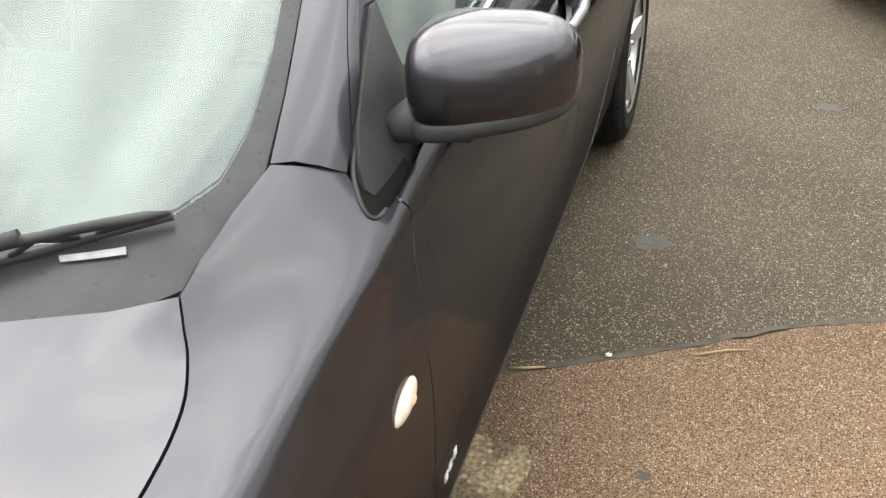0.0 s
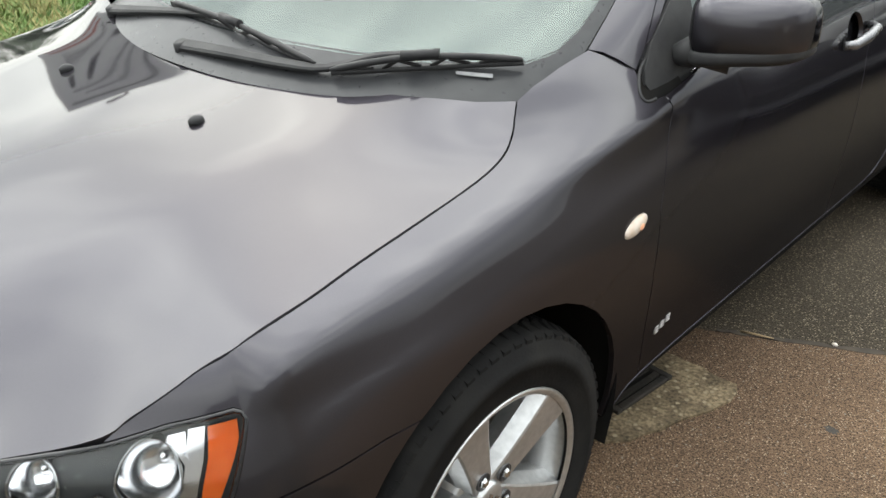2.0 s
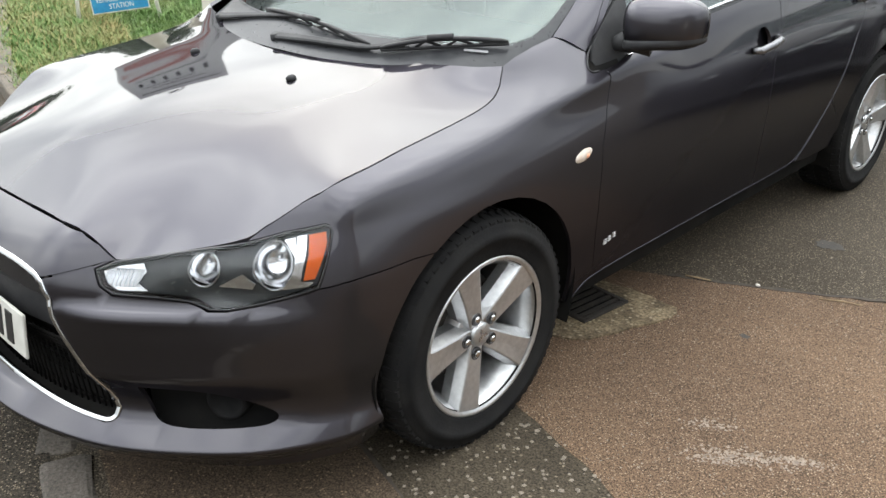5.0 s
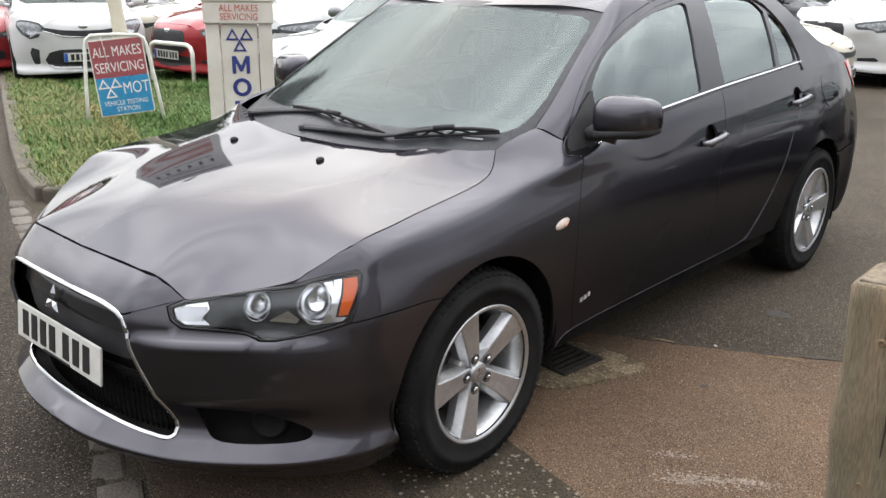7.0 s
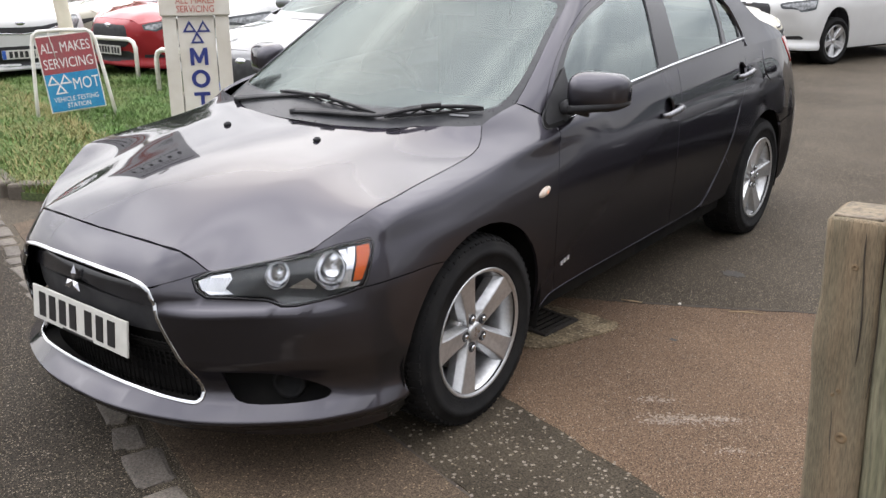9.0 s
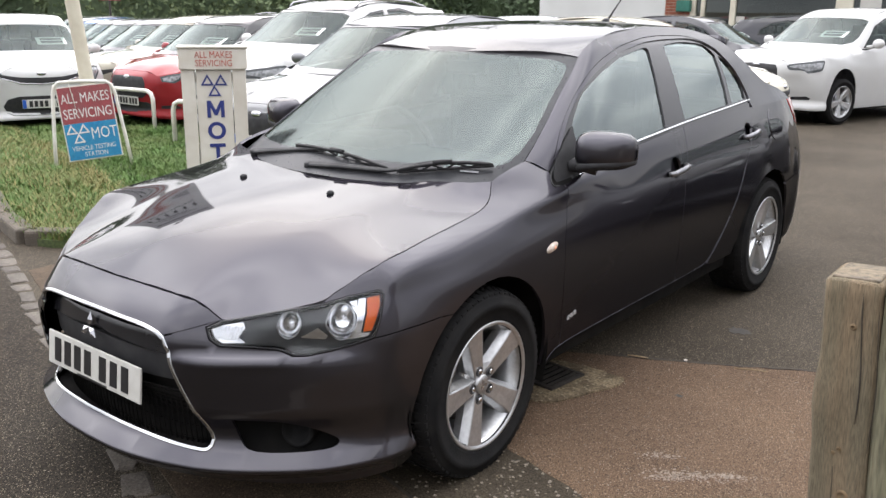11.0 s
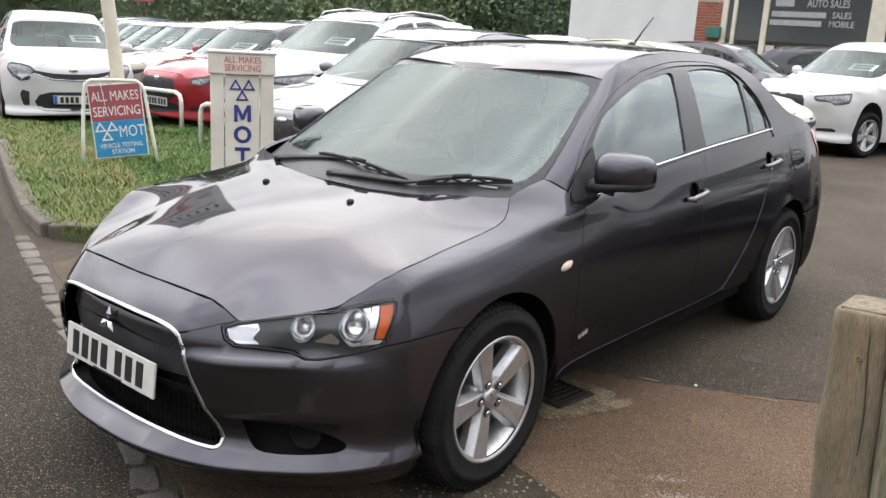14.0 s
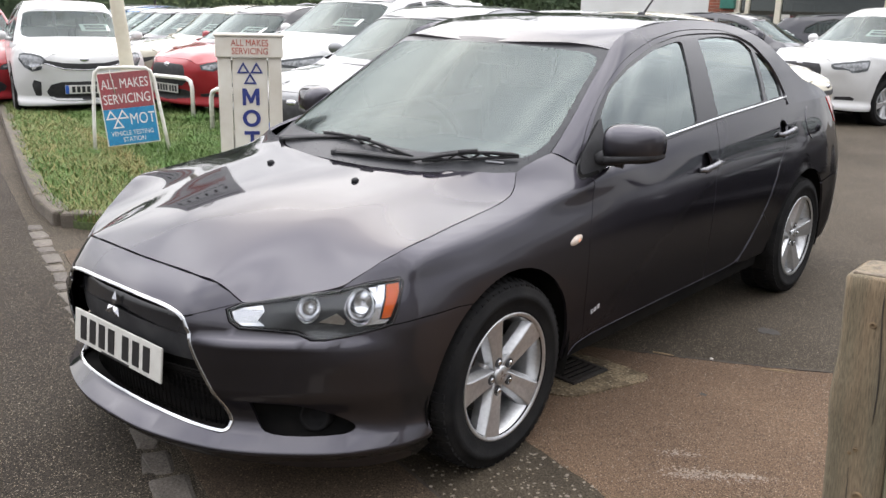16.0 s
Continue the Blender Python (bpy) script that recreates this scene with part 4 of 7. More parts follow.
for mir in (False, True):
    # roof pillar running from the wing over the doors to the tail
    OUTER = [(0.190, 0.992), (0.183, 1.035), (0.172, 1.085), (0.178, 1.153), (0.236, 1.25), (0.377, 1.321), (0.788, 1.378), (1.469, 1.407), (1.853, 1.413), (2.06, 1.397), (2.251, 1.341), (2.365, 1.25), (2.436, 1.121), (2.437, 1.064)]
    TOPLINE = [(0.046, 1.345), (0.143, 1.387), (0.439, 1.42), (1.307, 1.448), (1.802, 1.454), (2.121, 1.434), (2.363, 1.376), (2.56, 1.273), (2.70, 1.205), (2.841, 1.148), (3.065, 1.106), (3.25, 1.038)]
    part("roof_pillar", panel("roof_pillar", house, [(0.026, 0.999), (0.032, 1.05), (0.036, 1.144), (0.038, 1.251), (0.046, 1.318)] + curve2(TOPLINE, 4) + [(2.45, 1.034)] + curve2(OUTER, 4)[::-1] + [(0.18, 0.958), (0.12, 0.9785), (0.07, 0.9925)], 0.022, gap=0.0012, mirror=mir), PAINT, car)
    W1 = curve2([(0.33, 1.0), (0.27, 1.10), (0.275, 1.17), (0.306, 1.219), (0.481, 1.288), (0.822, 1.34), (1.346, 1.367), (1.45, 1.366)], 3) + [(1.474, 1.358), (1.434, 1.3), (1.378, 1.159), (1.362, 1.035), (0.934, 1.003), (0.6, 0.980)]
    W2 = [(1.715, 1.368)] + curve2([(1.735, 1.376), (1.895, 1.385), (2.0, 1.382), (2.148, 1.365), (2.225, 1.316)], 3) + [(2.19, 1.157), (2.165, 1.078), (1.624, 1.048), (1.632, 1.113), (1.671, 1.247)]
    W3 = curve2([(2.262, 1.308), (2.33, 1.280), (2.385, 1.225), (2.41, 1.151), (2.405, 1.090)], 3) + [(2.21, 1.078), (2.228, 1.157)]
    frame_outline = curve2(OUTER, 4) + [(1.571, 1.022), (0.954, 0.986), (0.568, 0.952), (0.36, 0.928), (0.26, 0.925), (0.21, 0.945), (0.188, 0.965)]
    part("window_frame", panel("window_frame", house, frame_outline, 0.022, gap=0.0005, holes=[W1, W2, W3], mirror=mir, lift=-0.007, thick=0.02), GLOSSBLACK, car, "black door window frames")
    INLINE = [(2.385, 1.245), (2.285, 1.322), (2.09, 1.385), (1.85, 1.396), (1.42, 1.385), (0.81, 1.354), (0.44, 1.299), (0.275, 1.229), (0.215, 1.15), (0.212, 1.085), (0.215, 1.035), (0.205, 1.0)]
    part("frame_skin", panel("frame_skin", house, curve2(OUTER[:12], 4) + curve2(INLINE, 4), 0.018, gap=0.002, mirror=mir, lift=0.0, thick=0.012), PAINT, car)
    for w in (W1, W2, W3):
        g = part("side_window", panel("side_window", house, w, 0.04, gap=-0.004, mirror=mir, lift=-0.014, thick=0.004), SIDEGLASS, car, "dark side window glass")
        g.visible_shadow = False
    bm = bmesh.new()
    tube_on(bm, house, [(y, z + 0.004) for y, z in curve2([(0.42, 0.958), (0.624, 0.973), (0.946, 0.997), (1.527, 1.028), (2.0, 1.052), (2.43, 1.074)], 6)], 0.0065, 0.002, 8, mir)
    part("belt_moulding", bm, CHROME, car, "chrome strip under the windows")
    # door mirror
    sgn = -1 if mir else 1
    part("mirror_sail", panel("mirror_sail", house, [(0.262, 1.10), (0.228, 1.052), (0.204, 0.997), (0.207, 0.957), (0.219, 0.932), (0.253, 0.913), (0.376, 0.910), (0.46, 0.914), (0.42, 0.97), (0.335, 1.04)], 0.015, gap=0.001, mirror=mir, lift=0.004, thick=0.012), TRIM, car, "black triangular mirror mount")
    bm = bmesh.new()
    tube_on(bm, tub, curve2([(0.536, 0.98), (0.490, 0.960), (0.466, 0.944), (0.449, 0.927), (0.447, 0.917), (0.456, 0.9125), (0.476, 0.913)], 5), 0.0035, 0.0, 6, mir)
    part("rubber_seal", bm, TRIM, car)
    part("door_gap", panel("door_gap", tub, [(0.43, 0.90), (0.43, 0.95), (0.48, 0.985), (0.58, 0.985), (0.58, 0.90)], 0.02, gap=0, thick=0, lift=-0.010, mirror=mir), INNER, car)
    shell = bmesh.new()
    bmesh.ops.create_cube(shell, size=1.0)
    bmesh.ops.subdivide_edges(shell, edges=shell.edges, cuts=11, use_grid_fill=True)
    skirt = shell.copy()
    for b, low in ((shell, False), (skirt, True)):
        for v in b.verts:
            c = v.co * 2
            ax, ay, az = abs(c.x), abs(c.y), abs(c.z)
            q = 3.4
            k = ((ax ** q + az ** q) ** (2.4 / q) + ay ** (2.3 if c.y < 0 else 5.0)) ** (1 / 2.4)
            c = c / max(k, 1e-6)
            zz = c.z * (1 - 0.045 * (c.x + 1)) if c.z > 0 else c.z * (1 - 0.13 * (c.x + 1))
            front = 0.080 - 0.018 * c.x
            p = Vector((0.903 + 0.108 * c.x, 0.645 + (front if c.y < 0 else 0.062) * c.y + 0.016 * c.x, 1.026 + 0.079 * zz))
            if low:
                p = Vector((0.899 + (p.x - 0.899) * 0.985, 0.645 + (p.y - 0.645) * 0.97, 0.982 + 0.014 * c.x + (p.z - 1.026) * 0.33))
            v.co = p
        for fc in b.faces:
            fc.smooth = True
    base = bmesh.new()
    rod(base, [(0.775, 0.585, 0.965), (0.80, 0.60, 0.972), (0.83, 0.612, 0.972), (0.875, 0.63, 0.966)], [0.018, 0.030, 0.027, 0.030], 14)
    glint = bmesh.new()
    tube_on(glint, house, [(0.40, 0.926), (0.47, 0.930), (0.54, 0.942)], [0.002, 0.007, 0.005], 0.006, 8)
    if mir:
        for b in (shell, base, skirt, glint):
            bmesh.ops.scale(b, vec=(-1, 1, 1), verts=b.verts)
            bmesh.ops.reverse_faces(b, faces=b.faces)
    mirror = part("door_mirror", shell, PAINT, car, "grey door mirror housing")
    part("mirror_stalk", base, TRIM, mirror)
    part("mirror_skirt", skirt, TRIM, mirror)
    part("chrome_corner", glint, CHROME, mirror)
part("roof", panel("roof", roof_at, curve2([(0.0, 0.80), (0.2, 0.818), (0.4, 0.868), (0.576, 0.944)], 3) + curve2([(0.578, 0.952), (0.566, 1.036), (0.552, 1.195), (0.532, 1.481), (0.528, 1.771), (0.547, 2.118), (0.594, 2.378)], 4) + [(0.45, 2.47), (0.25, 2.50), (0.0, 2.51)], 0.03, gap=0.0015, both=True), PAINT, car, "grey steel roof")


def hatch_at(x, y):
    """The sloping hatch behind the roof, down to the tail."""
    edge = float(cubic(HATCH_Y, HATCH_Z, y))
    return Vector((x, y, edge + 0.035 * (1 - (x / 0.62) ** 2)))


HATCH_Y, HATCH_Z = np.array([2.30, 2.378, 2.57, 2.80, 3.0, 3.25, 3.45]), np.array([1.398, 1.372, 1.270, 1.146, 1.100, 1.045, 1.015])
part("tail_panel", panel("tail_panel", hatch_at, [(0.0, 2.52), (0.25, 2.51), (0.45, 2.48), (0.60, 2.39), (0.655, 2.57), (0.705, 2.80), (0.72, 3.0), (0.73, 3.20), (0.66, 3.34), (0.4, 3.46), (0.0, 3.50)], 0.04, gap=0.002, both=True,
                         holes=[[(0.005, 2.60), (0.25, 2.59), (0.45, 2.56), (0.56, 2.52), (0.61, 2.64), (0.65, 2.84), (0.62, 2.93), (0.4, 2.98), (0.005, 3.0)]]), PAINT, car, "sloping tailgate")
rear_glass = part("rear_window", panel("rear_window", hatch_at, [(0.0, 2.59), (0.25, 2.58), (0.45, 2.55), (0.565, 2.51), (0.615, 2.64), (0.655, 2.84), (0.625, 2.935), (0.4, 2.985), (0.0, 3.005)], 0.05, gap=0, both=True, thick=0.004, lift=-0.004), SIDEGLASS, car)
rear_glass.visible_shadow = False
# spoiler over the rear window
SPOIL = [(0.0, 2.485), (0.28, 2.475), (0.47, 2.445), (0.575, 2.40), (0.600, 2.47), (0.555, 2.56), (0.30, 2.615), (0.0, 2.625)]
part("rear_spoiler", panel("rear_spoiler", lambda x, y: Vector((x, y, 1.408 + 0.018 * (1 - (x / 0.6) ** 2) - 0.30 * (y - 2.42) - 0.05 * abs(x) ** 3)), SPOIL, 0.04, gap=0, both=True, thick=0.022), PAINT, car, "small body-coloured roof spoiler")
# aerial on the roof
bm = bmesh.new()
a0 = roof_at(0.0, 2.19)
rod(bm, [a0 + Vector((0, -0.02, -0.004)), a0 + Vector((0, 0.0, 0.012)), a0 + Vector((0, 0.03, 0.02))], [0.024, 0.018, 0.009], 12)
rod(bm, [a0 + Vector((0, 0.02, 0.015)), a0 + Vector((0, 0.12, 0.095)), a0 + Vector((0, 0.215, 0.165))], [0.006, 0.0045, 0.004], 8)
part("roof_aerial", bm, TRIM, car, "short black roof aerial")
# washer jets
for sg in (-1, 1):
    q = bonnet_at(0.24 * sg, -0.13)
    bm = bmesh.new()
    bmesh.ops.create_uvsphere(bm, u_segments=14, v_segments=8, radius=1.0, matrix=Matrix.Translation(q + Vector((0, 0, 0.003))) @ Matrix.Diagonal((0.011, 0.016, 0.010, 1)))
    for fc in bm.faces:
        fc.smooth = True
    part("washer_jet", bm, TRIM, car)
# cowl and wipers
part("cowl", panel("cowl", lambda x, y: Vector((x, y, 0.912 + 0.22 * (y - 0.1) - 0.01 * x * x)), [(0.0, 0.0), (0.35, 0.04), (0.58, 0.12), (0.60, 0.19), (0.33, 0.12), (0.0, 0.07)], 0.04, gap=0, both=True, thick=0.0), TRIM, car)


def wiper(line, a, b):
    """A wiper: a pivot cap, a flat tapering arm along line, and a framed blade from a to b resting on the glass."""
    pts = curve2(line, 4)
    w = bmesh.new()
    p0 = Vector(pts[0])
    rod(w, [p0 + Vector((0, 0.004, -0.024)), p0 + Vector((0, 0, 0.004)), p0 + Vector((0, -0.001, 0.008))], [0.018, 0.017, 0.011], 14)
    rows = []
    n = len(pts) - 1
    for i, q in enumerate(pts):
        q = Vector(q)
        d = (Vector(pts[min(i + 1, n)]) - Vector(pts[max(i - 1, 0)])).normalized()
        up = Vector((0, -0.46, 0.89))
        sd = d.cross(up).normalized()
        hw, hh = 0.0145 - 0.0095 * i / n, 0.0060 - 0.0028 * i / n
        rows.append([w.verts.new(q + sd * c * hw + up * e * hh) for c, e in ((-1, -1), (1, -1), (1, 0.4), (0.6, 1), (-0.6, 1), (-1, 0.4))])
    for r0, r1 in zip(rows, rows[1:]):
        for k in range(6):
            w.faces.new((r0[k], r0[(k + 1) % 6], r1[(k + 1) % 6], r1[k]))
    w.faces.new(rows[0][::-1])
    w.faces.new(rows[-1])
    bmesh.ops.recalc_face_normals(w, faces=w.faces)
    arm = part("wiper_arm", w, TRIM, car, "black wiper arm")
    a, b = Vector(a), Vector(b)
    w = bmesh.new()
    n = 16
    up = Vector((0, -0.009, 0.016))
    bow = [a.lerp(b, i / n) + Vector((0, -0.003, 0.006)) + up * math.sin(math.pi * i / n) for i in range(n + 1)]
    rod(w, bow, [0.003] + [0.0065] * (n - 1) + [0.003], 6)
    for k in (2, 6, 10, 14):
        rod(w, [a.lerp(b, (k - 1.6) / n) + Vector((0, 0, 0.003)), bow[k] + Vector((0, 0.001, -0.003)), a.lerp(b, (k + 1.6) / n) + Vector((0, 0, 0.003))], 0.004, 6)
    rod(w, [a.lerp(b, i / n) for i in range(n + 1)], 0.0055, 6)
    mid = bow[n // 2]
    dd = (b - a).normalized()
    rod(w, [mid - dd * 0.035 + up * 0.3, mid + dd * 0.035 + up * 0.3], 0.009, 8)
    part("wiper_blade", w, TRIM, arm)


wiper([(-0.056, 0.036, 0.952), (0.10, 0.043, 0.962), (0.25, 0.066, 0.964), (0.34, 0.092, 0.968), (0.41, 0.150, 0.990), (0.50, 0.185, 1.003)], (0.357, 0.088, 0.962), (0.645, 0.288, 0.991))
wiper([(-0.475, 0.112, 0.948), (-0.38, 0.104, 0.962), (-0.28, 0.108, 0.975), (-0.17, 0.112, 0.988), (-0.06, 0.110, 1.000), (0.03, 0.098, 1.002)], (-0.225, 0.128, 0.992), (0.315, 0.088, 0.966))

# cabin
part("cabin_floor", boxed(-0.68, 0.68, 0.3, 3.1, 0.24, 0.34, 0.02), INNER, car)
bm = bmesh.new()
box(bm, -0.66, 0.66, 0.36, 0.86, 0.55, 0.93, 0.06, 3)
box(bm, -0.50, -0.20, 0.55, 0.82, 0.88, 0.985, 0.03, 3)
part("dashboard", bm, SEAT, car, "dark grey dashboard")
for sx, y0 in ((0.36, 1.25), (-0.36, 1.25)):
    bm = bmesh.new()
    box(bm, sx - 0.25, sx + 0.25, y0 - 0.3, y0 + 0.25, 0.36, 0.56, 0.06, 3)
    box(bm, sx - 0.24, sx + 0.24, y0 + 0.22, y0 + 0.36, 0.5, 1.10, 0.05, 3, m=Matrix.Translation((0, y0 + 0.3, 0.5)) @ pose(0, 0, 0, -14) @ Matrix.Translation((0, -y0 - 0.3, -0.5)))
    seat = part("front_seat", bm, SEAT, car, "dark cloth front seat")
    bm = bmesh.new()
    box(bm, sx - 0.13, sx + 0.13, y0 + 0.38, y0 + 0.47, 1.09, 1.27, 0.035, 3)
    part("headrest", bm, SEAT, seat)
bm = bmesh.new()
box(bm, -0.62, 0.62, 2.05, 2.5, 0.40, 0.58, 0.05, 3)
box(bm, -0.62, 0.62, 2.5, 2.66, 0.5, 1.06, 0.05, 3)
for sx in (-0.38, 0.38):
    box(bm, sx - 0.12, sx + 0.12, 2.55, 2.64, 1.05, 1.19, 0.03, 3)
part("rear_seat", bm, SEAT, car, "dark cloth rear bench")
bm = bmesh.new()
rod(bm, [(-0.36 + 0.18 * math.cos(a), 0.92 - 0.06 * math.sin(a), 0.90 + 0.17 * math.sin(a)) for a in np.linspace(0, 2 * math.pi, 28, endpoint=False)], 0.014, 8, True)
rod(bm, [(-0.53, 0.92, 0.9), (-0.36, 0.92, 0.88), (-0.19, 0.92, 0.9)], 0.02, 8)
rod(bm, [(-0.36, 0.92, 0.88), (-0.36, 0.72, 0.82)], 0.03, 8)
part("steering_wheel", bm, TRIM, car)
bm = bmesh.new()
box(bm, -0.115, 0.115, 0.93, 0.965, 1.245, 1.305, 0.012, 2)
part("rear_view_mirror", bm, TRIM, car)
for sg in (-1, 1):
    bm = bmesh.new()
    box(bm, sg * 0.56 - 0.03, sg * 0.56 + 0.03, 1.55, 1.66, 0.5, 1.36, 0.02)
    part("centre_pillar", bm, SEAT, car)
part("head_lining", panel("head_lining", lambda x, y: roof_at(x, y) - Vector((0, 0, 0.04)), [(0.0, 0.85), (0.5, 0.98), (0.52, 1.4), (0.50, 2.3), (0.0, 2.6)], 0.12, gap=0, both=True, thick=0), material("head_lining", (0.14, 0.137, 0.13), None, 20, 0.9), car)


# wheels
def wheel(turn, m, mir):
    w = part("wheel", rim_parts()[0][1], ALLOY, car, "five-spoke silver alloy wheel on a black tyre")
    w.matrix_basis = m @ (pose(0, 0, 0, 0, 0, 180) if mir else Matrix()) @ pose(0, 0, 0, turn)
    for nm, mesh, mat in rim_parts()[1:]:
        part(nm, mesh, mat, w)
    tyre, tread = tyre_mesh()
    part("tyre", tyre, RUBBER, w, "black rubber tyre")
    tagged(part("tread", tread, RUBBER, w), kind="stuff")
    return w


MESHES = {}


def tyre_mesh():
    if "tyre" not in MESHES:
        bm = bmesh.new()
        prof = [(0.205, -0.095), (0.222, -0.105), (0.265, -0.112), (0.300, -0.104), (0.318, -0.088), (0.320, -0.05), (0.321, 0.0), (0.320, 0.05), (0.318, 0.088), (0.300, 0.104), (0.285, 0.1085), (0.2845, 0.1100), (0.265, 0.1115), (0.2645, 0.1105), (0.232, 0.1075), (0.2225, 0.1035), (0.219, 0.098), (0.205, 0.095)]
        lathe(bm, prof, 72)
        tyre = bpy.data.meshes.new("tyre")
        bm.to_mesh(tyre)
        bm.free()
        bm = bmesh.new()
        n = 66
        for k in range(n):
            a = 2 * math.pi * k / n
            for x0, x1, off in ((0.058, 0.098, 0.0), (0.018, 0.052, 0.5), (-0.052, -0.018, 0.0), (-0.096, -0.058, 0.5)):
                t = Matrix.Rotation(a + off * 2 * math.pi / n, 4, "X")
                drop = 0.013 if abs(x1) > 0.09 or abs(x0) > 0.09 else 0.0
                vs = [bm.verts.new(t @ Vector((x, y, z))) for x, y, z in ((x0, -0.0105, 0.316), (x1, -0.0105, 0.316 - drop * (x1 > 0.09)), (x1, 0.0105, 0.316 - drop * (x1 > 0.09)), (x0, 0.0105, 0.316),
                                                                         (x0, -0.0080, 0.3265), (x1, -0.0080, 0.3265 - drop * (x1 > 0.09)), (x1, 0.0080, 0.3265 - drop * (x1 > 0.09)), (x0, 0.0080, 0.3265))]
                for q in ((4, 5, 6, 7), (0, 1, 5, 4), (1, 2, 6, 5), (2, 3, 7, 6), (3, 0, 4, 7)):
                    bm.faces.new([vs[i] for i in q])
        me = bpy.data.meshes.new("tread")
        bm.to_mesh(me)
        bm.free()
        MESHES["tyre"] = (tyre, me)
    return MESHES["tyre"]


def rim_parts():
    if "rim" not in MESHES:
        bm = bmesh.new()
        lathe(bm, [(0.195, -0.09), (0.188, -0.05), (0.186, 0.04), (0.197, 0.062), (0.203, 0.080), (0.210, 0.092), (0.219, 0.0985), (0.222, 0.104), (0.217, 0.1065), (0.212, 0.1035), (0.207, 0.100)], 72)
        rim = bpy.data.meshes.new("rim")
        bm.to_mesh(rim)
        bm.free()
        bm = bmesh.new()
        rows = [(0.022, 0.020, 0.028, 0.074), (0.048, 0.0245, 0.034, 0.078), (0.075, 0.0255, 0.039, 0.082), (0.110, 0.0285, 0.0435, 0.087), (0.150, 0.0325, 0.0480, 0.092), (0.185, 0.0375, 0.053, 0.0965), (0.205, 0.0420, 0.057, 0.0990), (0.2145, 0.0450, 0.060, 0.1005)]
        loops = []
        for r, hw, foot, ze in rows:
            loops.append([bm.verts.new(v) for v in ((ze - 0.060, -foot, r), (ze - 0.030, -foot, r), (ze - 0.0025, -hw - 0.002, r), (ze, -hw + 0.002, r), (ze - 0.0015, 0.0, r), (ze, hw - 0.002, r), (ze - 0.0025, hw + 0.002, r), (ze - 0.030, foot, r), (ze - 0.060, foot, r))])
        for a, b in zip(loops, loops[1:]):
            for k in range(8):
                f = bm.faces.new((a[k], a[k + 1], b[k + 1], b[k]))
        bmesh.ops.recalc_face_normals(bm, faces=bm.faces)
        spoke = bpy.data.meshes.new("spoke")
        bm.to_mesh(spoke)
        bm.free()
        bm = bmesh.new()
        lathe(bm, [(0.074, 0.01), (0.070, 0.052), (0.064, 0.058), (0.036, 0.060), (0.033, 0.082), (0.030, 0.0855), (0.012, 0.0865), (0.0005, 0.0865)], 40)
        hub = bpy.data.meshes.new("hub")
        bm.to_mesh(hub)
        bm.free()
        bm = bmesh.new()
        lathe(bm, [(0.0105, 0.07), (0.0105, 0.083), (0.0098, 0.0855), (0.007, 0.088), (0.0005, 0.089)], 6, soft=False)
        nut = bpy.data.meshes.new("wheel_nut")
        bm.to_mesh(nut)
        bm.free()
        # shallow ring on the spoke; the bore's shade is put into its dark colour
        bm = bmesh.new()
        lathe(bm, [(0.0175, 0.074), (0.0175, 0.0812), (0.0160, 0.0818), (0.0152, 0.0795), (0.0005, 0.0790)], 20)
        bore = bpy.data.meshes.new("nut_bore")
        bm.to_mesh(bore)
        bm.free()
        bm = bmesh.new()
        lathe(bm, [(0.145, -0.02), (0.145, -0.005), (0.06, -0.005), (0.06, 0.02)], 40)
        disc = bpy.data.meshes.new("brake_disc")
        bm.to_mesh(disc)
        bm.free()
        bm = bmesh.new()
        lathe(bm, [(0.186, -0.085), (0.0005, -0.085)], 40)
        backp = bpy.data.meshes.new("backing_plate")
        bm.to_mesh(backp)
        bm.free()
        bm = bmesh.new()
        for a in (90, 210, 330):
            c = Vector((0.0875, 0.010 * math.cos(radians(a)), 0.010 * math.sin(radians(a))))
            d1, d2 = Vector((0, math.cos(radians(a)), math.sin(radians(a)))) * 0.0125, Vector((0, -math.sin(radians(a)), math.cos(radians(a)))) * 0.0062
            ring = [bm.verts.new(c + v) for v in (d1, d2, -d1, -d2)]
            bm.faces.new(ring)
        bmesh.ops.recalc_face_normals(bm, faces=bm.faces)
        capm = bpy.data.meshes.new("cap_badge")
        bm.to_mesh(capm)
        bm.free()
        bm = bmesh.new()
        rod(bm, [(0.062, 0.0, 0.186), (0.080, 0.0, 0.180), (0.094, 0.0, 0.176)], [0.007, 0.006, 0.005], 8)
        valve = bpy.data.meshes.new("tyre_valve")
        bm.to_mesh(valve)
        bm.free()
        valve.transform(Matrix.Rotation(radians(-62), 4, "X"))
        turned = [("tyre_valve", valve, RUBBER)]
        for k in range(5):
            for src, off in ((spoke, 0), (nut, 0), (bore, 0)):
                me = src.copy()
                if src is not spoke:
                    me.transform(Matrix.Translation((0, 0, 0.053)))
                me.transform(Matrix.Rotation(radians(72 * k + off), 4, "X"))
                turned.append((src.name.split(".")[0], me, ALLOY if src is spoke else BORESHADE if src is bore else CHROME))
        MESHES["rim"] = [("rim", rim, ALLOY), ("hub", hub, ALLOY), ("brake_disc", disc, DULLMETAL), ("backing_plate", backp, INNER), ("cap_badge", capm, SILVER)] + turned
    return MESHES["rim"]


